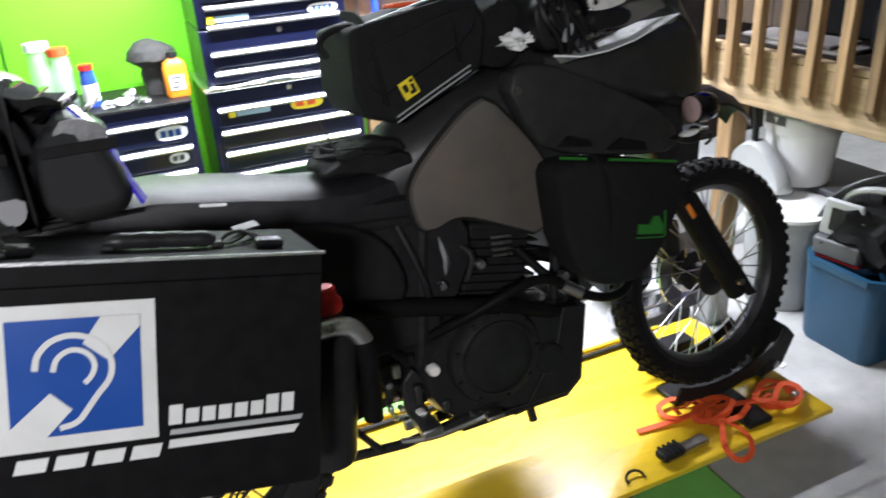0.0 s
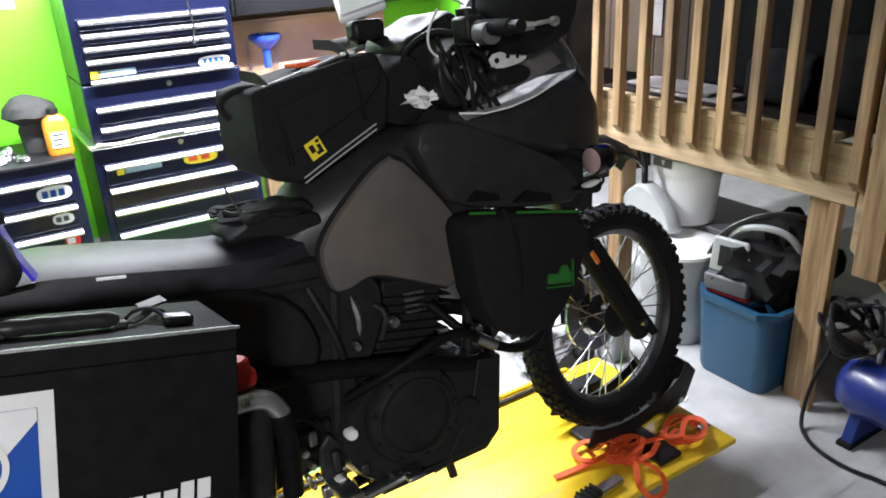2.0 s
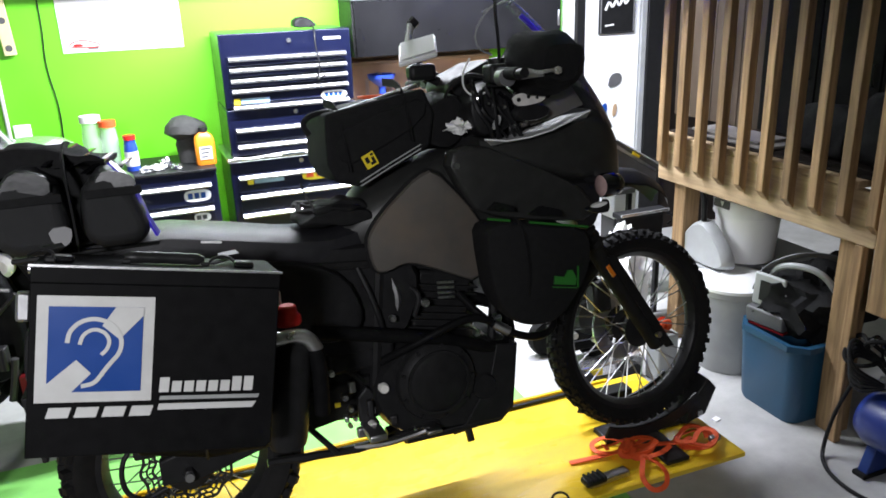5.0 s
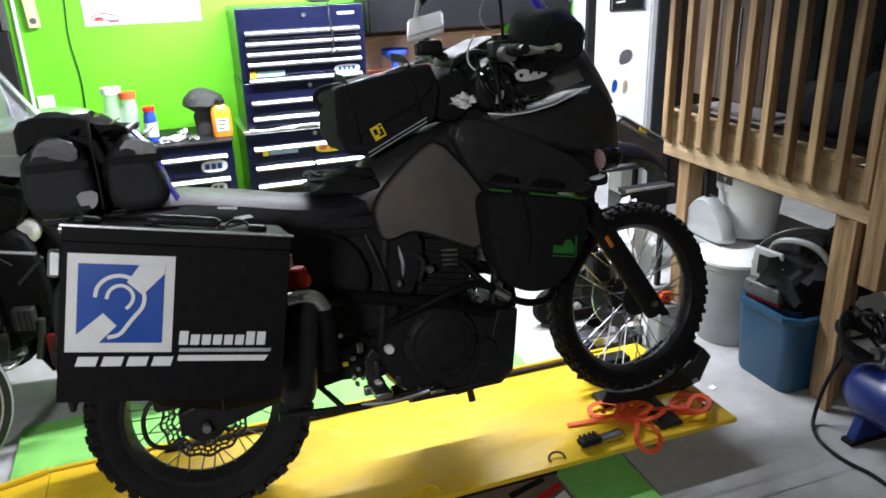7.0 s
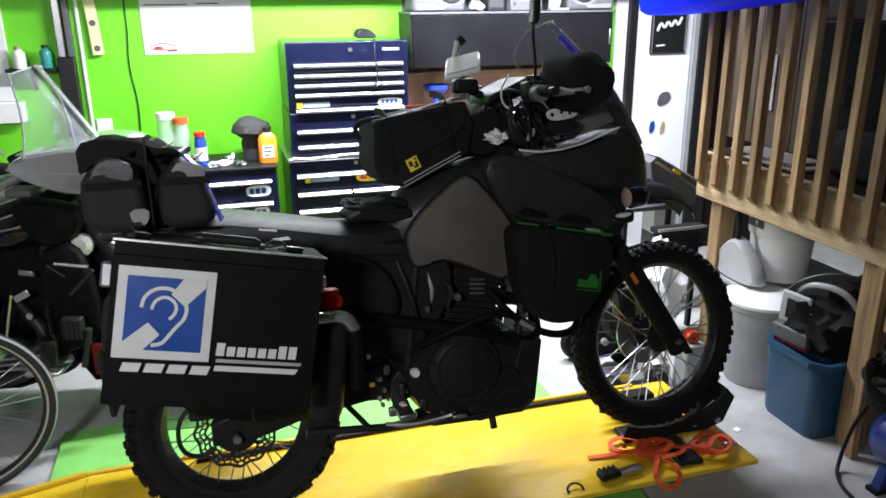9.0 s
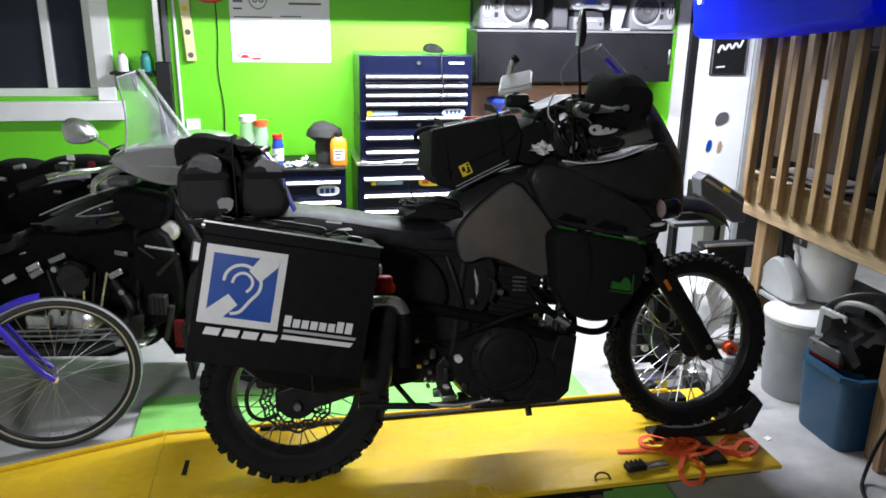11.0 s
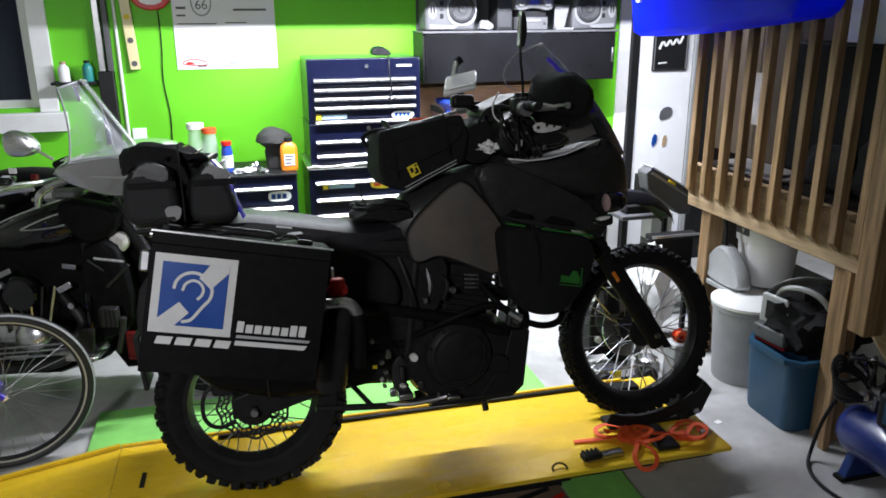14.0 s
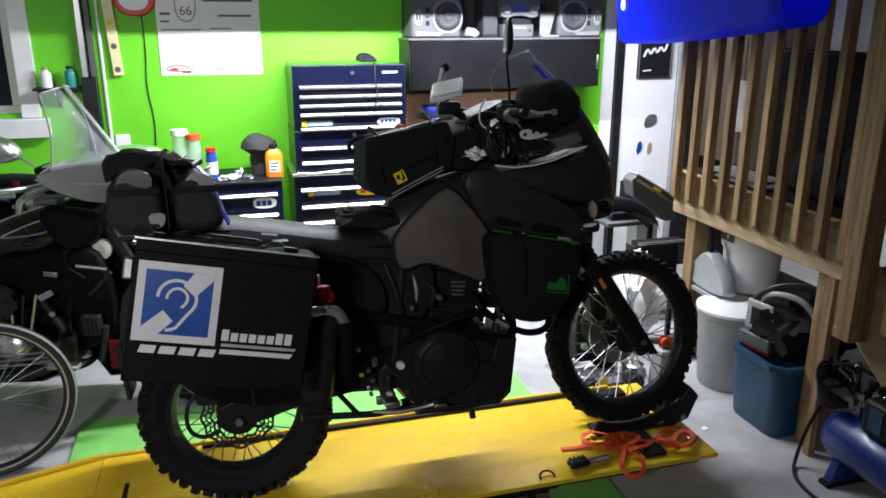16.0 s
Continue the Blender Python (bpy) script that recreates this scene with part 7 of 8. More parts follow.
def compressor():
    t = thing("air_compressor", "small blue air compressor with a black pump", "compressor")
    x, z, r = 2.31, 0.20, 0.105
    part("air_tank", spin([(0, -0.29), (0.05, -0.285), (0.085, -0.265), (r, -0.22), (r, 0.22), (0.085, 0.265), (0.05, 0.285), (0, 0.29)], (x, -0.50, z), 36), mat("blue_tank_paint", (0.005, 0.020, 0.16), 0.38, coat=0.3), t)
    for y in (-0.30, -0.68):
        part("foot", prism([(x - 0.09, 0.0), (x + 0.09, 0.0), (x + 0.05, 0.12), (x - 0.05, 0.12)], y - 0.02, y + 0.02), mat("dark_blue_foot", (0.01, 0.03, 0.16), 0.4), t, bevel=0.004)
        part("rubber_pad", box(x - 0.10, x + 0.10, y - 0.026, y + 0.026, 0.0, 0.018), RUBBER, t, bevel=0.003)
    part("pump", box(x - 0.08, x + 0.08, -0.62, -0.40, 0.30, 0.44), BLACK, t, bevel=0.02)
    part("motor_cover", spin([(0, -0.1), (0.07, -0.09), (0.085, -0.06), (0.085, 0.06), (0.07, 0.09), (0, 0.1)], (x, -0.66, 0.42), 28, "y"), BLACK, t)
    for y in (-0.565, -0.47):
        part("pump_label", box(x - 0.0835, x - 0.0805, y - 0.03, y + 0.03, 0.33, 0.42), TEAL, t, "pale blue label")
    part("gauge", spin([(0, -0.015), (0.02, -0.015), (0.022, 0.01), (0, 0.01)], (x - 0.02, -0.30, 0.36), 18, "x"), STEEL, t)
    part("regulator", tube([(x, -0.32, 0.30), (x, -0.32, 0.36), (x - 0.04, -0.28, 0.37)], 0.012, 8), STEEL, t)
    for k in range(5):
        part("hose_loop", tube(curved([(x - 0.02, -0.30, 0.34), (x - 0.10 - 0.01 * k, -0.22, 0.30 + 0.03 * k), (x - 0.06, -0.16, 0.42 + 0.02 * k), (x + 0.05, -0.18, 0.38), (x + 0.02, -0.28, 0.35)], 3), 0.007, 6), BLACK, t)
    t = thing("power_cable", "black power cable lying on the concrete floor", "cable")
    part("cord", tube(curved([(2.28, -0.17, 0.30), (2.24, -0.14, 0.16), (2.21, -0.14, 0.02), (2.16, -0.19, 0.008), (2.12, -0.27, 0.008), (2.11, -0.38, 0.008), (2.15, -0.50, 0.008), (2.10, -0.75, 0.008)], 3), 0.0075, 8), BLACK, t)


compressor()


def stair_clutter():
    """Dark bags and a tangle of air hose in the gap under the steps."""
    for k, (x, y, sx, sy, sz) in enumerate(((2.62, -0.42, 0.16, 0.22, 0.50), (2.66, -0.80, 0.18, 0.24, 0.42))):
        t = thing("equipment_bag", "black equipment bag slumped under the steps", "bag")
        bm = bmesh.new()
        bmesh.ops.create_icosphere(bm, subdivisions=3, radius=1)
        for v in bm.verts:
            f = 0.85 + 0.4 * noise.noise(v.co * 2 + Vector((k * 7, 0, 0)))
            v.co = Vector((x + v.co.x * sx * f, y + v.co.y * sy * f, max(0.001, sz * 0.5 + v.co.z * sz * 0.55 * f)))
        body = part("bag_body", bm, FABRIC, t)
        part("bag_strap", tube(curved([(x - sx, y - 0.05, sz * 0.5), (x - sx * 0.9, y, sz), (x, y + 0.03, sz * 1.15), (x + sx * 0.6, y, sz * 0.9)], 3), 1, flat=(0.03, 0.004)), GREYD, t)
    t = thing("air_hose", "tangled black air hose heaped on the compressor", "hose")
    rnd = random.Random(3)
    for k in range(8):
        c = Vector((2.30 + 0.05 * rnd.random(), -0.16 - 0.05 * k, 0.36 + 0.10 * rnd.random()))
        a0 = rnd.random() * 6
        pts = [tuple(c + Vector((0.04 * math.sin(1.3 * j + k), 0.07 * math.cos(a0 + 0.8 * j), 0.055 * math.sin(a0 + 0.8 * j)))) for j in range(9)]
        part("hose_turn", tube(curved(pts, 3), 0.008, 7), BLACKGLOSS if k % 2 else RUBBER, t)


stair_clutter()


def behind_wheel():
    t = thing("plastic_sack", "crumpled white plastic sack beside the deck", "sack")
    bm = bmesh.new()
    bmesh.ops.create_icosphere(bm, subdivisions=4, radius=1)
    for v in bm.verts:
        f = 0.8 + 0.35 * noise.noise(v.co * 2.2) + 0.15 * noise.noise(v.co * 6)
        v.co = Vector((2.16 + v.co.x * 0.15 * f, 1.13 + v.co.y * 0.17 * f, max(0.001, 0.27 + v.co.z * 0.31 * f)))
    part("sack_body", bm, WHITE, t)
    # machine-shaped filler for the dark clutter behind the front wheel
    t = thing("floor_machine", "black machine shape with pale fittings on the floor", "machine")
    part("engine_block", box(1.66, 1.90, 0.80, 0.98, 0.10, 0.34), BLACK, t, bevel=0.03, segments=3)
    part("shroud", spin([(0, -0.05), (0.09, -0.05), (0.105, -0.03), (0.105, 0.03), (0.08, 0.06), (0, 0.06)], (1.78, 0.80, 0.30), 28), BLACKMETAL, t)
    part("fuel_cap", spin([(0, 0), (0.03, 0), (0.032, 0.02), (0, 0.024)], (1.72, 0.84, 0.341), 18, "z"), GREYPL, t)
    part("guard_bar", tube(curved([(1.66, 0.80, 0.12), (1.64, 0.79, 0.40), (1.78, 0.79, 0.50), (1.92, 0.80, 0.42), (1.93, 0.80, 0.10)], 2), 0.011, 8), BLACKMETAL, t)
    for x, z in ((1.69, 0.20), (1.70, 0.27), (1.86, 0.24), (1.80, 0.16)):
        part("fitting", spin([(0, -0.02), (0.016, -0.02), (0.018, 0), (0, 0.004)], (x, 0.795, z), 12), LENSW, t, "pale round fitting")
    for x in (1.68, 1.88):
        part("machine_wheel", spin([(0, -0.025), (0.085, -0.025), (0.095, -0.01), (0.095, 0.01), (0.085, 0.025), (0, 0.025)], (x, 0.89 - 0.12 * (x > 1.8) + 0.14, 0.096), 24), RUBBER, t)
    t = thing("orange_reel", "orange cord reel standing behind the wheel", "cord reel")
    part("reel", spin([(0.010, -0.02), (0.030, -0.02), (0.034, -0.014), (0.022, -0.01), (0.022, 0.01), (0.034, 0.014), (0.030, 0.02), (0.010, 0.02)], (2.03, 0.60, 0.262), 24, "y"), ORANGE, t)
    part("reel_stand", box(1.98, 2.08, 0.55, 0.65, 0.0, 0.235), GREYPL, t, bevel=0.01)
    t = thing("floor_jack", "steel floor jack with pale beam on the floor", "jack")
    part("jack_beam", box(1.62, 1.98, 0.66, 0.74, 0.035, 0.095), SILVER, t, bevel=0.01)
    part("jack_saddle", spin([(0, 0), (0.05, 0), (0.055, 0.02), (0.03, 0.03), (0, 0.03)], (1.92, 0.70, 0.096), 20, "z"), CHROME, t)
    part("jack_label", box(1.70, 1.76, 0.655, 0.659, 0.05, 0.08), YELLOWP, t, "yellow label")
    for x in (1.66, 1.90):
        part("jack_wheel", spin([(0, -0.02), (0.042, -0.02), (0.046, 0), (0.042, 0.02), (0, 0.02)], (x, 0.635, 0.047), 20), BLACK, t)
    t = thing("step_stool", "dark grey stool beside the wall", "stool", Matrix.Translation((0.14, 0, 0)))
    part("stool_top", box(1.98, 2.3, 1.42, 1.7, 0.62, 0.65), GREYD, t, bevel=0.008)
    for x in (2.0, 2.27):
        for y in (1.44, 1.67):
            part("stool_leg", box(x - 0.012, x + 0.012, y - 0.012, y + 0.012, 0, 0.619), BLACKMETAL, t)
    t = thing("low_bench", "low black bench with a bright metal edge", "bench")
    part("bench_top", box(2.18, 2.47, 1.175, 1.25, 0.565, 0.592), BLACK, t, bevel=0.004)
    part("bench_edge", box(2.18, 2.47, 1.166, 1.174, 0.580, 0.596), SILVER, t, "bright metal edge", bevel=0.002)
    part("bench_front", box(2.20, 2.45, 1.19, 1.21, 0.36, 0.564), BLACKMETAL, t, bevel=0.003)
    for x in (2.195, 2.435):
        part("bench_leg", box(x, x + 0.025, 1.212, 1.237, 0, 0.564), BLACKMETAL, t)
    part("bench_hook", tube(curved([(2.45, 1.168, 0.575), (2.49, 1.165, 0.56), (2.495, 1.165, 0.53), (2.46, 1.165, 0.51)], 2), 0.007, 8), BLACK, t)
    t = thing("white_carton", "small white carton on the stool", "box")
    part("carton_body", box(2.36, 2.50, 1.50, 1.62, 0.46, 0.62), WHITE, t, bevel=0.003)
    part("carton_stand", box(2.36, 2.50, 1.50, 1.62, 0.0, 0.459), GREYD, t, bevel=0.004)
    t = thing("bench_grinder", "black bench machine with a yellow label", "machine", Matrix.Translation((0.14, 0, 0)))
    part("machine_base", box(2.02, 2.28, 1.45, 1.66, 0.651, 0.70), BLACKMETAL, t, bevel=0.008)
    part("machine_arm", prism([(2.10, 0.90), (2.14, 0.93), (2.42, 0.765), (2.41, 0.64), (2.34, 0.64), (2.12, 0.80)], 1.40, 1.50), GREYD, t, bevel=0.008)
    part("machine_rail", prism([(2.13, 0.895), (2.145, 0.905), (2.40, 0.745), (2.395, 0.735)], 1.388, 1.399), STEEL, t, "pale guide rail")
    part("machine_cover", prism([(2.13, 0.934), (2.14, 0.938), (2.42, 0.775), (2.415, 0.768)], 1.39, 1.51), GREYPL, t, "pale grey top cover", bevel=0.003)
    part("machine_column", box(2.14, 2.22, 1.50, 1.6, 0.70, 0.86), BLACKMETAL, t, bevel=0.006)
    part("machine_label", prism([(2.24, 0.845), (2.285, 0.818), (2.29, 0.833), (2.245, 0.860)], 1.384, 1.387), YELLOWP, t, "yellow label")


behind_wheel()


# ---- things on the lift and near floor ----
def wheel_chock():
    t = thing("wheel_chock", "black steel wheel chock holding the front wheel", "wheel chock", ON_LIFT)
    z = LIFT_Z + 0.001
    part("base_bar", box(1.36, 1.72, 0.0, 0.09, z, z + 0.02), BLACKMETAL, t, bevel=0.004)
    part("cross_leg", box(1.47, 1.56, -0.19, -0.001, z, z + 0.016), BLACKMETAL, t, bevel=0.004)
    part("cross_leg", box(1.47, 1.56, 0.091, 0.30, z, z + 0.016), BLACKMETAL, t, bevel=0.004)
    arc = [(1.475 + 0.372 * math.cos(a), 0.545 + 0.372 * math.sin(a)) for a in [radians(246 + 8 * k) for k in range(9)]]
    for y0, y1 in ((-0.045, -0.037), (0.135, 0.143)):
        part("cradle_plate", prism([(x, zz) for x, zz in arc] + [(x * 0.90 + 1.475 * 0.10, zz * 0.90 + 0.545 * 0.10 + 0.006) for x, zz in arc[::-1]], y0, y1), BLACKMETAL, t)
    part("front_plate", prism([(1.66, 0.165), (1.745, 0.19), (1.785, 0.29), (1.745, 0.335), (1.70, 0.28)], -0.04, 0.13), BLACKMETAL, t, bevel=0.006)
    part("lock_box", box(1.40, 1.58, 0.17, 0.235, z, z + 0.085), BLACKMETAL, t, "black latch box", bevel=0.006)
    part("lock_lever", tube([(1.43, 0.20, z + 0.086), (1.36, 0.21, z + 0.12)], 0.008, 8), LENSW, t, "pale latch lever")
    part("plate_bolt", spin([(0, -0.006), (0.012, -0.006), (0.012, 0), (0, 0)], (1.715, -0.041, 0.205), 12), STEEL, t)


wheel_chock()


def orange_strap():
    t = thing("tie_down_strap", "loose orange ratchet strap on the lift", "strap", ON_LIFT)
    z = LIFT_Z + 0.006
    part("webbing", tube(curved([(1.185, -0.045, z), (1.30, -0.06, z + 0.004), (1.42, -0.08, z + 0.02), (1.52, -0.10, z + 0.018), (1.60, -0.12, z + 0.01)], 3), 1, flat=(0.02, 0.003)), ORANGE, t)
    loops = ([(1.44, -0.08, z + 0.01), (1.37, 0.02, z + 0.02), (1.29, 0.01, z + 0.012), (1.29, -0.06, z + 0.01), (1.40, -0.09, z + 0.02)],
             [(1.42, -0.12, z + 0.02), (1.385, -0.17, z + 0.024), (1.345, -0.22, z + 0.006), (1.36, -0.265, z - 0.022), (1.42, -0.26, z - 0.020), (1.45, -0.21, z + 0.008), (1.41, -0.14, z + 0.025)],
             [(1.56, -0.11, z + 0.02), (1.64, -0.07, z + 0.05), (1.70, -0.12, z + 0.03), (1.66, -0.18, z + 0.015), (1.58, -0.17, z + 0.02), (1.56, -0.12, z + 0.03)],
             [(1.36, -0.10, z + 0.015), (1.46, -0.13, z + 0.035), (1.50, -0.07, z + 0.03), (1.42, -0.05, z + 0.04), (1.36, -0.09, z + 0.02)],
             [(1.60, -0.15, z + 0.02), (1.67, -0.10, z + 0.045), (1.70, -0.16, z + 0.05), (1.64, -0.20, z + 0.03), (1.59, -0.16, z + 0.035)])
    for line in loops:
        part("webbing", tube(curved(list(line), 3), 1, flat=(0.017, 0.003)), ORANGE, t)
    rnd = random.Random(5)
    for k in range(5):
        cx, cy = (1.36, 1.42, 1.45, 1.62, 1.64)[k], (-0.06, -0.09, -0.12, -0.12, -0.14)[k]
        r = 0.028 + 0.02 * rnd.random()
        a0 = rnd.random() * 6.28
        pts = [(cx + r * (1.5 + 0.4 * math.sin(j * 1.7 + k)) * math.cos(a0 + 0.75 * j), cy + r * (0.8 + 0.3 * math.cos(j * 2.1 + k)) * math.sin(a0 + 0.75 * j), z + 0.012 + 0.03 * rnd.random()) for j in range(8)]
        part("webbing", tube(curved(pts, 3), 1, flat=(0.016, 0.003)), ORANGE, t)
    m = pose(1.215, -0.175, LIFT_Z + 0.002, 0, 0, 4)
    b = part("ratchet", box(-0.045, 0.11, -0.018, 0.018, 0.002, 0.022), STEEL, t, "worn steel ratchet", m=m, bevel=0.004)
    part("ratchet_handle", box(-0.06, 0.02, -0.022, 0.022, 0.010, 0.034), BLACK, b, m=m, bevel=0.008)
    for k in range(4):
        part("ratchet_rib", box(-0.05 + 0.018 * k, -0.042 + 0.018 * k, -0.024, 0.024, 0.03, 0.038), BLACK, b, m=m, bevel=0.002)
    part("hook", box(1.66, 1.70, -0.175, -0.155, LIFT_Z + 0.03, LIFT_Z + 0.05), STEEL, t, bevel=0.004)
    for k, x in enumerate((1.06, 0.62)):
        t = thing("tie_ring", "bent steel tie ring lying on the lift edge", "ring", ON_LIFT)
        part("ring_bar", tube([(x + 0.028 * math.cos(a), -0.20 + 0.02 * math.sin(a), LIFT_Z + 0.005 + 0.012 * max(0, math.sin(a))) for a in [radians(-20 + 22 * j) for j in range(11)]], 0.004, 6), BLACKMETAL if k == 0 else YELLOW, t)


orange_strap()


def floor_boards():
    t = thing("painted_board", "flat green painted board lying on the concrete", "board")
    part("board", box(-0.70, 1.38, 0.475, 1.02, 0.001, 0.02), GREENBOARD, t, bevel=0.003)
    t = thing("painted_board", "flat green painted board poking out below the lift", "board")
    part("board", prism([(1.14, 0.0), (1.40, -0.02), (1.38, -0.95), (1.12, -0.95)], 0.001, 0.02, "z"), GREENBOARD, t, bevel=0.003)
    t = thing("flattened_carton", "flattened brown cardboard carton with red print on the floor", "carton")
    part("card_sheet", prism([(0.60, -0.03), (1.13, -0.01), (1.115, -0.95), (0.55, -0.95)], 0.001, 0.008, "z"), mat("dark_mottled_cardboard", (0.20, 0.135, 0.09), 0.8, scale=7, vary=0.3, dirt=(0.09, 0.06, 0.045), dscale=4), t)
    part("print_band", prism([(0.98, -0.16), (1.12, -0.10), (1.12, -0.125), (0.98, -0.185)], 0.0085, 0.0095, "z"), RED, t, "red printed band")
    part("print_band", prism([(1.02, -0.19), (1.117, -0.145), (1.115, -0.32), (1.02, -0.36)], 0.0085, 0.0095, "z"), SIGNWHITE, t, "white printed field")
    part("print_band", prism([(0.93, -0.09), (1.08, -0.05), (1.08, -0.075), (0.93, -0.12)], 0.0085, 0.0095, "z"), BLACK, t, "dark printed bar")
    t = thing("paper_scrap", "small white scrap on the concrete", "scrap")
    part("scrap_piece", prism([(2.0, 0.22), (2.03, 0.23), (2.035, 0.205), (2.005, 0.195)], 0.001, 0.004, "z"), WHITE, t)


floor_boards()


# ---- bicycle at the ramp ----
def bicycle():
    yaw = math.degrees(math.atan2(0.30, 0.955))
    t = thing("bicycle", "violet blue bicycle with a pale-walled tyre", "bicycle", Matrix.Translation((-0.965, 0.672, 0.0)) @ pose(0, 0, 0, 0, 0, yaw - 4))
    r = 0.335
    w = part("front_wheel", spin([(0.288, -0.012), (0.30, -0.013), (0.302, -0.01), (0.29, 0), (0.302, 0.01), (0.30, 0.013), (0.288, 0.012), (0.283, 0)], (0, 0, r), 64), RIMGREY, t, "alloy bicycle rim")
    part("tyre", spin([(0.298, -0.012), (0.312, -0.023), (0.325, -0.02), (0.334, -0.008), (0.335, 0), (0.334, 0.008), (0.325, 0.02), (0.312, 0.023), (0.298, 0.012)], (0, 0, r), 64), mat("bicycle_tyre", (0.018, 0.018, 0.018), 0.6), w, "black bicycle tyre")
    part("sidewall", spin([(0.327, -0.0205), (0.334, -0.013), (0.3335, -0.012), (0.3265, -0.0195)], (0, 0, r), 64), GREYPL, w, "grey worn tyre band")
    part("sidewall", spin([(0.296, -0.0135), (0.305, -0.0165), (0.3045, -0.0155), (0.2955, -0.0125)], (0, 0, r), 64), CREAM, w, "cream rim band")
    part("hub", rod((0, -0.05, r), (0, 0.05, r), 0.016, 14), CHROME, w)
    for k in range(32):
        s = -1 if k % 2 else 1
        a = 2 * math.pi * k / 32
        lead = 0.9 if (k // 2) % 2 else -0.9
        part("spoke", rod((0.018 * math.cos(a + lead), s * 0.03, r + 0.018 * math.sin(a + lead)), (0.286 * math.cos(a), 0, r + 0.286 * math.sin(a)), 0.0013, 5), STEEL, w)
    for s in (-1, 1):
        part("fork_blade", tube(curved([(0.0, s * 0.055, r), (-0.06, s * 0.055, r + 0.06), (-0.16, s * 0.05, r + 0.24), (-0.27, s * 0.03, r + 0.46)], 2), 0.013, 10), PURPLE, t, "violet blue fork blade")
    fen = [[(0.352 * math.cos(a), yy, r + 0.352 * math.sin(a) + dz) for yy, dz in ((-0.028, -0.012), (-0.015, 0), (0.015, 0), (0.028, -0.012), (0.015, -0.004), (-0.015, -0.004))] for a in [radians(92 + 6 * k) for k in range(12)]]
    part("mudguard", loft(fen), PURPLE, t, "short violet mudguard")
    part("head_tube", tube([(-0.25, 0, r + 0.42), (-0.36, 0, r + 0.66)], 0.02, 12), PURPLE, t)
    part("down_tube", tube([(-0.30, 0, r + 0.50), (-0.86, 0, 0.29)], 0.018, 12), PURPLE, t)
    part("top_tube", tube([(-0.34, 0, r + 0.60), (-0.95, 0, 0.72)], 0.015, 12), PURPLE, t)
    part("handlebar", tube(curved([(-0.34, -0.30, 1.1), (-0.36, -0.1, 1.06), (-0.36, 0.1, 1.06), (-0.34, 0.30, 1.1)], 2), 0.012, 8), CHROME, t)
    part("stem", tube([(-0.36, 0, r + 0.66), (-0.37, 0, 1.06)], 0.013, 8), CHROME, t)


bicycle()


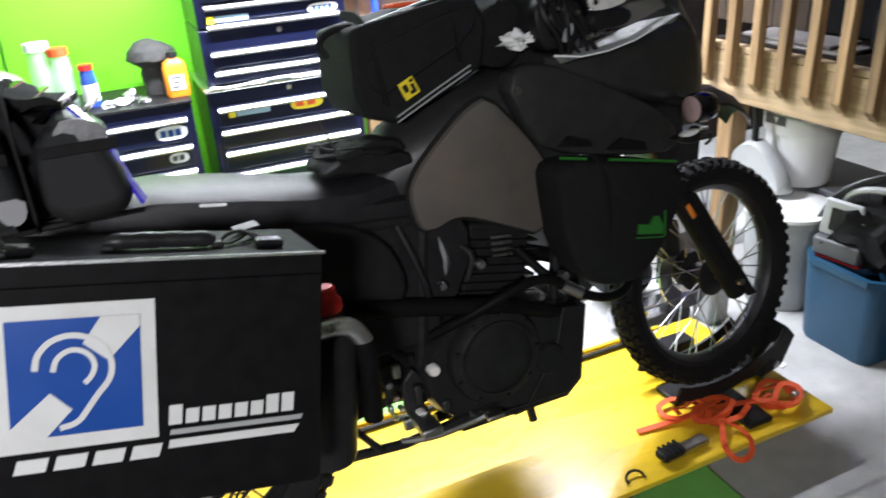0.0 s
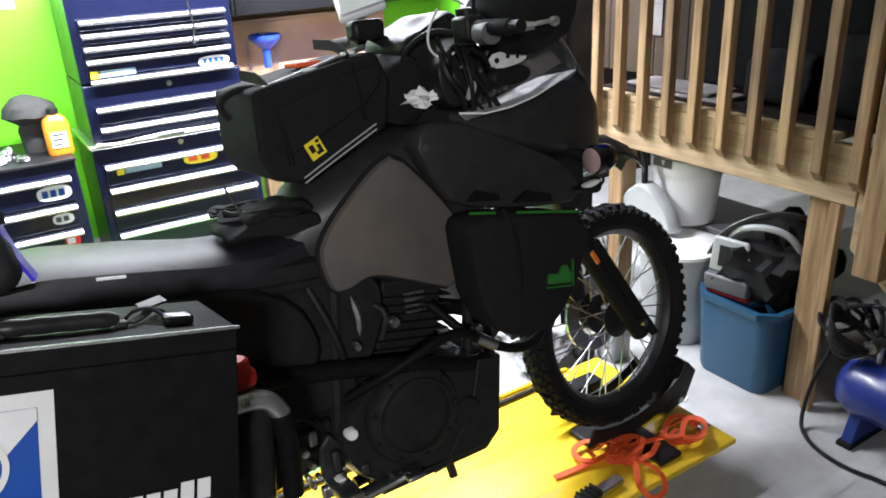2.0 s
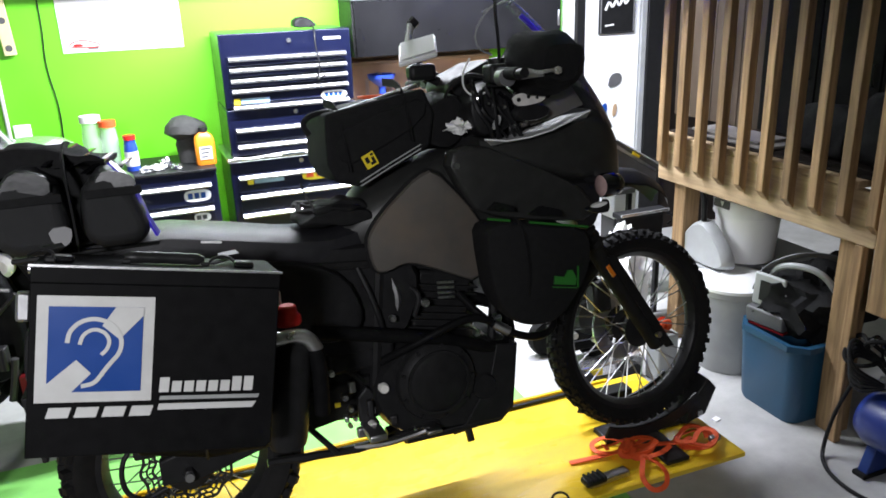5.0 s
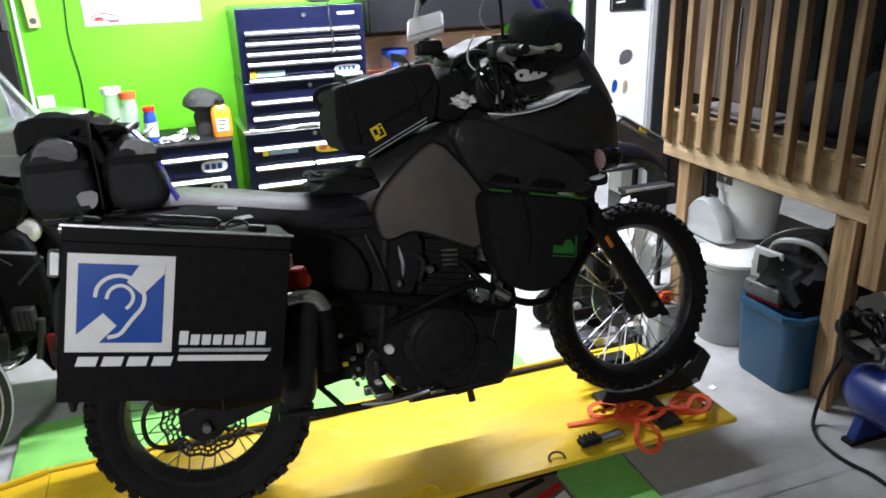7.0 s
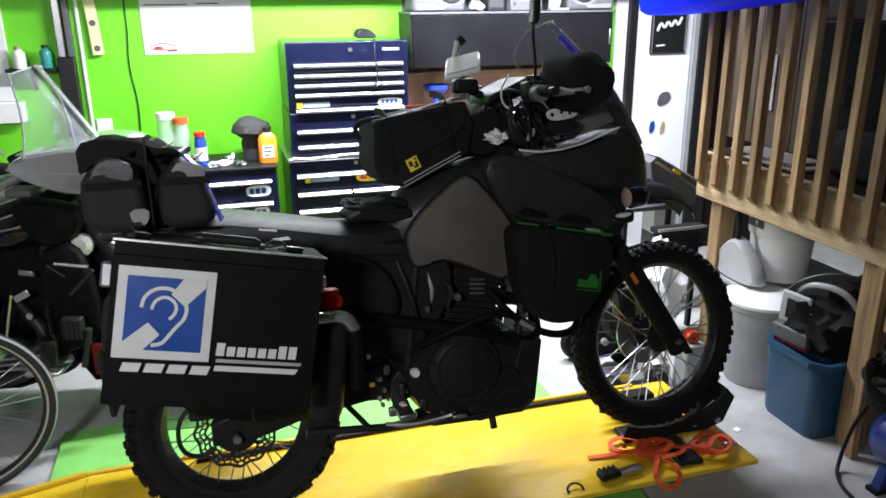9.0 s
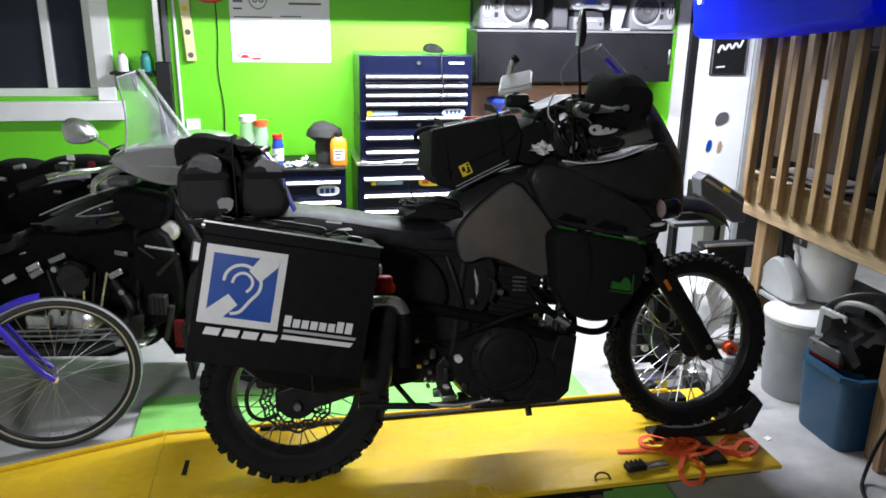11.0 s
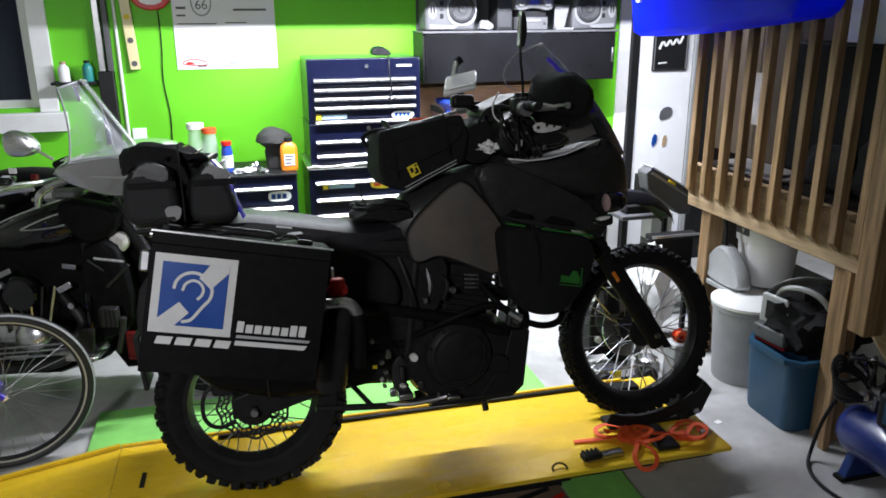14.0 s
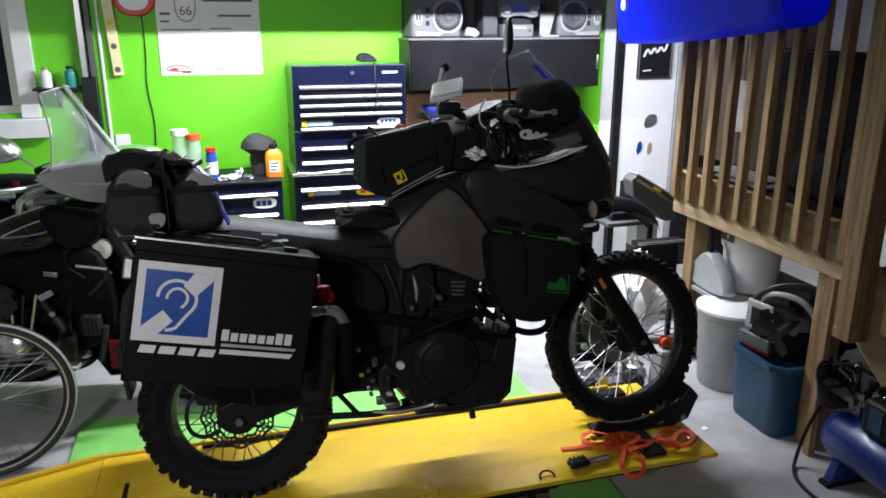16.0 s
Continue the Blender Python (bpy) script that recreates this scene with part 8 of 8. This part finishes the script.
# ---- cruiser behind ----
def cruiser():
    M = Matrix.Translation((-1.02, 1.36, 0)) @ pose(0, 0, 0, 0, 0, -14)
    t = thing("cruiser_motorcycle", "black cruiser motorcycle with a silver fairing and clear screen", "motorcycle", M)
    P = lambda n, bm, material, lab="", **k: part(n, bm, material, t, lab, **k)
    for x, r, w in ((0.86, 0.31, 0.12), (-0.72, 0.32, 0.16)):
        wh = P("front_wheel" if x > 0 else "rear_wheel", spin([(0.06, -0.03), (r - 0.10, -0.02), (r - 0.09, -0.04), (r - 0.07, -0.04), (r - 0.08, 0), (r - 0.07, 0.04), (r - 0.09, 0.04), (r - 0.10, 0.02), (0.06, 0.03)], (x, 0, r), 40), CHROME)
        part("tyre", spin([(r - 0.085, -0.4 * w), (r - 0.03, -0.5 * w), (r, -0.2 * w), (r, 0.2 * w), (r - 0.03, 0.5 * w), (r - 0.085, 0.4 * w)], (x, 0, r), 44), RUBBER, wh, "black road tyre")
        fend = []
        for k in range(13):
            a = radians((20 if x > 0 else 5) + (130 if x > 0 else 150) * k / 12)
            fend.append([(x + rr * math.cos(a), yy, r + rr * math.sin(a)) for rr, yy in ((r + 0.0, -0.5 * w - 0.02), (r + 0.04, -0.4 * w), (r + 0.055, 0), (r + 0.04, 0.4 * w), (r, 0.5 * w + 0.02), (r + 0.03, 0.35 * w), (r + 0.045, 0), (r + 0.03, -0.35 * w))])
        P("mudguard", loft(fend), BLACKGLOSS)
    rings = []
    for x, zb, zt, hw in ((-0.16, 0.76, 0.81, 0.05), (-0.06, 0.74, 0.865, 0.12), (0.12, 0.74, 0.95, 0.16), (0.28, 0.77, 1.0, 0.165), (0.40, 0.83, 1.02, 0.13), (0.47, 0.90, 0.99, 0.07)):
        zc, h = (zb + zt) / 2, (zt - zb) / 2
        rings.append([(x, hw * math.copysign(abs(math.cos(a)) ** 0.7, math.cos(a)), zc + h * math.copysign(abs(math.sin(a)) ** 0.8, math.sin(a))) for a in [2 * math.pi * k / 24 for k in range(24)]])
    P("fuel_tank", loft(rings), BLACKGLOSS, "glossy black teardrop tank")
    P("tank_badge", tube([(0.255 + 0.125 * math.cos(a), -0.170, 0.905 + 0.024 * math.sin(a) * (1 + 0.6 * math.cos(a)) + 0.125 * 0.26 * math.cos(a)) for a in [2 * math.pi * k / 24 for k in range(24)]], 0.004, 6, closed=True), CHROME, "chrome outline badge")
    P("tank_trim", tube(curved([(-0.06, -0.13, 0.86), (0.12, -0.15, 0.94), (0.30, -0.14, 1.0), (0.41, -0.1, 1.022)], 2), 0.004, 6), CHROME)
    P("seat", pillow(smoothed([(-0.62, 0.70), (-0.60, 0.80), (-0.42, 0.78), (-0.30, 0.70), (-0.15, 0.74), (-0.15, 0.80), (-0.12, 0.70), (-0.3, 0.64)], 2), 0, 0.16, 0.8), VINYL)
    P("backrest_bag", pillow(smoothed([(-0.62, 0.82), (-0.60, 1.02), (-0.42, 1.04), (-0.36, 0.84)], 2), 0, 0.17, 0.8), FABRIC, "black bag on the rear seat")
    for k in range(4):
        P("bag_buckle", box(-0.58 + 0.07 * k, -0.54 + 0.07 * k, -0.178, -0.165, 0.90 + 0.02 * (k % 2), 0.925 + 0.02 * (k % 2)), STEEL, bevel=0.003)
    for s in (-1, 1):
        P("saddlebag", pillow(smoothed([(-0.95, 0.42), (-0.93, 0.66), (-0.52, 0.68), (-0.45, 0.52), (-0.52, 0.40)], 2), s * 0.27, 0.09, 0.85), BLACKGLOSS)
    # engine
    P("crankcase", pillow(smoothed([(-0.2, 0.30), (-0.18, 0.45), (0.25, 0.45), (0.32, 0.35), (0.25, 0.22), (-0.15, 0.22)], 2), 0, 0.16, 0.9), BLACKMETAL)
    P("primary_cover", spin([(0, -0.02), (0.09, -0.018), (0.10, -0.008), (0.10, 0.01), (0, 0.01)], (0.02, -0.17, 0.35), 32), CHROME)
    for x, tilt in ((-0.04, -22), (0.18, 22)):
        for k in range(9):
            P("cooling_fin", box(-0.075, 0.075, -0.09, 0.09, 0.44 + 0.024 * k, 0.45 + 0.024 * k), BLACKMETAL if k % 3 else STEEL, m=Matrix.Translation((x, 0, 0.42)) @ pose(0, 0, 0, 0, tilt, 0) @ Matrix.Translation((0, 0, -0.42)))
        P("rocker_cover", box(-0.06, 0.06, -0.08, 0.08, 0.66, 0.70), CHROME, m=Matrix.Translation((x, 0, 0.42)) @ pose(0, 0, 0, 0, tilt, 0) @ Matrix.Translation((0, 0, -0.42)), bevel=0.015)
    P("air_cleaner", spin([(0, -0.03), (0.07, -0.028), (0.085, -0.01), (0.085, 0.02), (0, 0.02)], (0.09, -0.18, 0.58), 32), BLACKGLOSS)
    for z in (0.22, 0.31):
        P("exhaust_pipe", tube(curved([(0.24, -0.12, 0.55), (0.36, -0.16, 0.42), (0.28, -0.2, z + 0.03), (0.0, -0.21, z), (-0.5, -0.22, z), (-1.0, -0.22, z + 0.02)], 3), 0.026, 12), RIMGREY, "dull exhaust pipe")
    P("highway_bar", tube(curved([(0.34, -0.02, 0.66), (0.40, -0.22, 0.60), (0.42, -0.26, 0.42), (0.36, -0.2, 0.26)], 2), 0.014, 8), BLACKGLOSS)
    for x, z in ((-0.08, 0.62), (0.30, 0.60), (-0.20, 0.56)):
        P("engine_badge", box(x - 0.035, x + 0.035, -0.2, -0.19, z, z + 0.028), CHROME, m=Matrix.Translation((x, 0, z)) @ pose(0, 0, 0, 0, -28, 0) @ Matrix.Translation((-x, 0, -z)), bevel=0.003)
    P("footboard", box(0.30, 0.44, -0.30, -0.17, 0.30, 0.32), CHROME, bevel=0.006)
    P("floorboard_guard", prism([(0.36, 0.32), (0.43, 0.34), (0.45, 0.46), (0.38, 0.45)], -0.30, -0.28), RIMGREY, bevel=0.006)
    P("peg_bar", tube([(0.2, -0.2, 0.30), (0.34, -0.28, 0.33)], 0.014, 8), CHROME)
    P("red_reflector", box(0.575, 0.645, -0.29, -0.26, 0.30, 0.43), DARKRED, "dark red reflector", bevel=0.006)
    # fork, fairing, screen, bars
    for s in (-1, 1):
        P("fork_leg", tube([(0.86, s * 0.10, 0.30), (0.52, s * 0.10, 0.98)], 0.03, 12), BLACKMETAL)
        P("indicator", spin([(0, -0.022), (0.03, -0.018), (0.047, 0.0), (0.047, 0.02), (0, 0.034)], (0.535, s * 0.14, 0.805), 22, "y"), LENSW, "pale round indicator", m=None)
    P("fairing", pillow(smoothed([(0.315, 1.125), (0.330, 1.165), (0.42, 1.197), (0.60, 1.228), (0.76, 1.21), (0.82, 1.11), (0.76, 1.03), (0.58, 1.02), (0.42, 1.070)], 2), 0, 0.25, 0.80, steps=6), SILVER, "silver handlebar fairing")
    P("fairing_crease", tube(curved([(0.34, -0.225, 1.135), (0.50, -0.250, 1.125), (0.72, -0.252, 1.12)], 2), 0.004, 6), GREYPL, "pressed crease line")
    # black filler added to close the view to the green wall
    P("fork_gap_filler", pillow(smoothed([(0.42, 0.98), (0.64, 0.96), (0.72, 0.70), (0.78, 0.50), (0.60, 0.46), (0.46, 0.70)], 2), 0.0, 0.06, 0.85), LIDBLACK)
    P("lower_fairing", pillow(smoothed([(0.30, 1.02), (0.58, 0.98), (0.56, 0.86), (0.42, 0.80), (0.32, 0.92)], 2), -0.16, 0.05, 0.85), LIDBLACK)
    sheet, rows = bmesh.new(), []
    for i in range(8):
        v = i / 7
        hw = 0.24 - 0.10 * v
        rows.append([sheet.verts.new((0.64 - 0.23 * v - (4.0 - 1.8 * v) * (hw * u) ** 2, hw * u, 1.17 + 0.33 * v - 0.02 * u * u)) for u in [k / 7 - 1 for k in range(15)]])
    for a, b in zip(rows, rows[1:]):
        for i in range(14):
            sheet.faces.new((a[i], a[i + 1], b[i + 1], b[i]))
    bmesh.ops.solidify(sheet, geom=sheet.faces[:], thickness=0.004)
    P("screen", sheet, CLEAR, "clear touring screen")
    P("screen_rim", tube([(0.41 - 2.2 * (0.14 * u) ** 2, 0.14 * u, 1.50 - 0.02 * u * u) for u in [k / 8 - 1 for k in range(17)]], 0.004, 6), GREYPL, "pale screen rim")
    P("screen_rim", tube([(0.64 - 0.23 * v - (4.0 - 1.8 * v) * (0.24 - 0.10 * v) ** 2, -(0.24 - 0.10 * v), 1.15 + 0.33 * v) for v in [k / 8 for k in range(9)]], 0.004, 6), GREYPL, "pale screen rim")
    P("screen_rim", tube([(0.64 - 0.23 * v - (4.0 - 1.8 * v) * (0.24 - 0.10 * v) ** 2, 0.24 - 0.10 * v, 1.15 + 0.33 * v) for v in [k / 8 for k in range(9)]], 0.004, 6), GREYPL, "pale screen rim")
    P("screen_strip", tube([(0.648 - 0.23 * v, -0.02, 1.178 + 0.33 * v) for v in (0, 0.3, 0.6, 1.0)], 1, flat=(0.026, 0.004)), CHROME, "bright centre strip")
    P("handlebar", tube(curved([(0.06, -0.40, 1.06), (0.16, -0.33, 1.10), (0.30, -0.12, 1.08), (0.30, 0.12, 1.08), (0.16, 0.33, 1.10), (0.06, 0.40, 1.06)], 2), 0.013, 10), CHROME)
    for s in (-1, 1):
        P("grip", tube([(0.13, s * 0.36, 1.085), (0.04, s * 0.42, 1.05)], 0.02, 10), RUBBER)
    P("mirror_stem", tube([(0.36, -0.25, 1.20), (0.30, -0.30, 1.262), (0.26, -0.31, 1.27)], 0.006, 8), CHROME)
    P("mirror", pillow(smoothed([(0.20, 1.225), (0.30, 1.222), (0.355, 1.255), (0.30, 1.325), (0.205, 1.335)], 2), -0.31, 0.04, 0.6), CHROME, "chrome mirror")
    for x, z, w, h, ang in ((-0.07, 0.607, 0.07, 0.035, -30), (0.036, 0.681, 0.085, 0.03, -24), (0.333, 0.714, 0.06, 0.028, 8), (-0.12, 0.70, 0.03, 0.012, -20)):
        P("side_badge", box(-w / 2, w / 2, -0.004, 0.004, -h * 0.4, h * 0.4), STEEL, "pale metal side plate", m=pose(x, -0.205, z, 0, ang, 0), bevel=0.003)
    P("guard_rail", tube([(0.455, -0.22, 0.757), (0.585, -0.22, 0.741)], 0.008, 8), CHROME, "bright engine guard")
    P("guard_rail", tube([(0.42, -0.21, 0.745), (0.49, -0.22, 0.70)], 0.006, 8), RIMGREY)
    P("guard_rail", tube([(0.60, -0.22, 0.725), (0.497, -0.22, 0.622)], 0.008, 8), RIMGREY)
    P("peg_rubber", box(0.475, 0.555, -0.30, -0.26, 0.46, 0.55), RIMGREY, "ribbed grey foot peg pad", bevel=0.006, m=pose(0, 0, 0))
    for k in range(4):
        P("peg_rib", box(0.48 + 0.02 * k, 0.488 + 0.02 * k, -0.304, -0.30, 0.465, 0.545), BLACK)
    P("peg_arm", tube(curved([(0.575, -0.28, 0.50), (0.56, -0.28, 0.42), (0.535, -0.28, 0.335)], 2), 0.014, 8), RIMGREY)
    P("shift_rod", tube([(0.30, -0.23, 0.295), (0.47, -0.24, 0.355)], 0.016, 8), CHROME)
    for k in range(9):
        a = 2.4 * k
        P("engine_bolt", spin([(0, -0.01), (0.014, -0.01), (0.016, 0.004), (0, 0.006)], (0.06 + 0.30 * math.cos(a) * (k / 9), -0.19, 0.47 + 0.16 * math.sin(a)), 10), CHROME)
    P("hand_case", pillow(smoothed([(-0.52, 0.70), (-0.50, 0.98), (-0.40, 1.05), (-0.30, 1.055), (-0.20, 1.03), (-0.12, 1.075), (0.06, 1.085), (0.24, 1.06), (0.36, 1.02), (0.30, 0.86), (0.0, 0.76)], 1), 0.16, 0.10, 0.85), LIDBLACK, "black handlebar case")
    # short chrome tubes added for the small highlights on the black case
    for k, (x, z, w, ang) in enumerate(((-0.42, 0.93, 0.05, 12), (-0.33, 0.99, 0.07, -8), (-0.22, 1.04, 0.05, 20), (-0.15, 0.97, 0.06, -15), (-0.05, 0.93, 0.04, 5), (0.04, 1.02, 0.09, -24), (-0.28, 0.90, 0.03, 40), (0.12, 0.96, 0.05, -10))):
        P("highlight_tube", tube([(x - w / 2, 0.035, z), (x + w / 2, 0.03, z + w * math.tan(radians(ang)) * 0.6)], 0.007 + 0.003 * (k % 3), 8), CHROME if k % 2 else STEEL, "short bright tube standing for a highlight")
    P("case_tag", box(0.0, 0.035, 0.052, 0.056, 1.08, 1.105), SIGNWHITE, "small white tag")
    P("brake_lever", tube(curved([(0.06, -0.33, 1.05), (0.20, -0.34, 1.085), (0.30, -0.33, 1.095)], 2), 0.012, 8), CHROME)
    P("riser", tube(curved([(0.24, -0.20, 0.99), (0.26, -0.22, 1.05), (0.33, -0.15, 1.085), (0.40, -0.1, 1.09)], 2), 0.016, 10), SILVER, "pale curved riser")
    P("dash_panel", box(0.30, 0.40, -0.2, -0.1, 1.02, 1.05), GREYD, bevel=0.01)
    P("meter_cluster", spin([(0, -0.03), (0.05, -0.03), (0.055, 0.02), (0, 0.03)], (0.22, 0, 1.0), 24, "x"), CHROME)
    P("brake_reservoir", box(0.14, 0.2, -0.31, -0.25, 1.105, 1.135), BLACKGLOSS, bevel=0.008)
    P("switch_lamp", spin([(0, -0.012), (0.014, -0.01), (0.014, 0.012), (0, 0.012)], (0.27, -0.25, 1.125), 16, "x"), DARKRED)
    P("frame_tube", tube(curved([(0.46, 0, 0.95), (0.36, -0.08, 0.5), (0.25, -0.1, 0.2), (-0.4, -0.12, 0.2), (-0.6, -0.12, 0.5)], 2), 0.018, 8), BLACKGLOSS)
    # broad black mass fills the gaps and darkens the floor below
    P("frame_cover", pillow(smoothed([(-0.62, 0.34), (-0.58, 0.72), (0.36, 0.84), (0.50, 0.72), (0.46, 0.40), (0.36, 0.14), (-0.4, 0.12)], 1), 0.04, 0.15, 0.92), LIDBLACK)
    P("radiator", box(0.36, 0.42, -0.13, 0.13, 0.30, 0.80), BLACKMETAL, bevel=0.01)
    # mass added to block light from the floor beside the cruiser
    P("light_block", pillow(smoothed([(0.36, 0.10), (0.34, 0.62), (0.62, 0.66), (0.70, 0.40), (0.64, 0.12)], 1), 0.10, 0.09, 0.9), LIDBLACK)
    P("leg_shield", pillow(smoothed([(0.40, 0.34), (0.36, 0.78), (0.52, 0.86), (0.60, 0.62), (0.58, 0.40)], 1), -0.16, 0.05, 0.85), LIDBLACK)
    P("rear_panel", pillow(smoothed([(-0.95, 0.44), (-0.95, 0.78), (-0.40, 0.80), (-0.36, 0.40)], 1), 0.02, 0.2, 0.9), LIDBLACK)
    for k in range(6):
        P("push_rod", tube([(0.02 + 0.035 * k, -0.2, 0.40), (-0.02 + 0.055 * k, -0.2, 0.62)], 0.006, 6), CHROME if k % 2 else RIMGREY)
    for z in (0.275, 0.30, 0.325):
        P("brake_line", tube(curved([(-0.5, -0.24, z), (0.0, -0.25, z + 0.015), (0.42, -0.24, z + 0.05)], 2), 0.005, 6), STEEL)
    P("engine_cover", spin([(0, -0.05), (0.03, -0.048), (0.065, -0.035), (0.085, -0.01), (0.09, 0.02), (0, 0.02)], (0.12, -0.19, 0.37), 28), CHROME, "polished round engine cover")
    P("engine_cover", box(-0.16, -0.04, -0.215, -0.18, 0.29, 0.40), CHROME, bevel=0.02, segments=3)
    P("side_stand", tube([(0.0, 0.15, 0.22), (0.05, 0.28, 0.012)], 0.012, 8), BLACKMETAL)


cruiser()


def shop_light():
    t = thing("shop_light", "white hooded tube light hanging over the floor", "ceiling light")
    x0, x1, y, z = -0.04, 2.44, 1.42, 2.10
    # out of view; hood edges set where the tube's light stops on the wall
    part("hood", prism([(y - 0.16, z - 0.035), (y - 0.155, z - 0.035), (y - 0.08, z + 0.03), (y + 0.08, z + 0.03), (y + 0.196, z - 0.063), (y + 0.20, z - 0.063), (y + 0.085, z + 0.038), (y - 0.085, z + 0.038)], x0, x1, "x"), WHITE, t, smooth=False)
    for x in (x0 + 0.15, x1 - 0.15):
        part("chain", rod((x, y, z + 0.039), (x, y, CEIL_Z - 0.001), 0.004, 6), STEEL, t)
    # housing added out of view to go with the front fill
    t = thing("fill_housing", "unseen white ceiling housing added with the fill lamp", "ceiling light")
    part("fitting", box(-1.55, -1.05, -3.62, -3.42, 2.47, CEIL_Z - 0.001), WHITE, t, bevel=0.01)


shop_light()
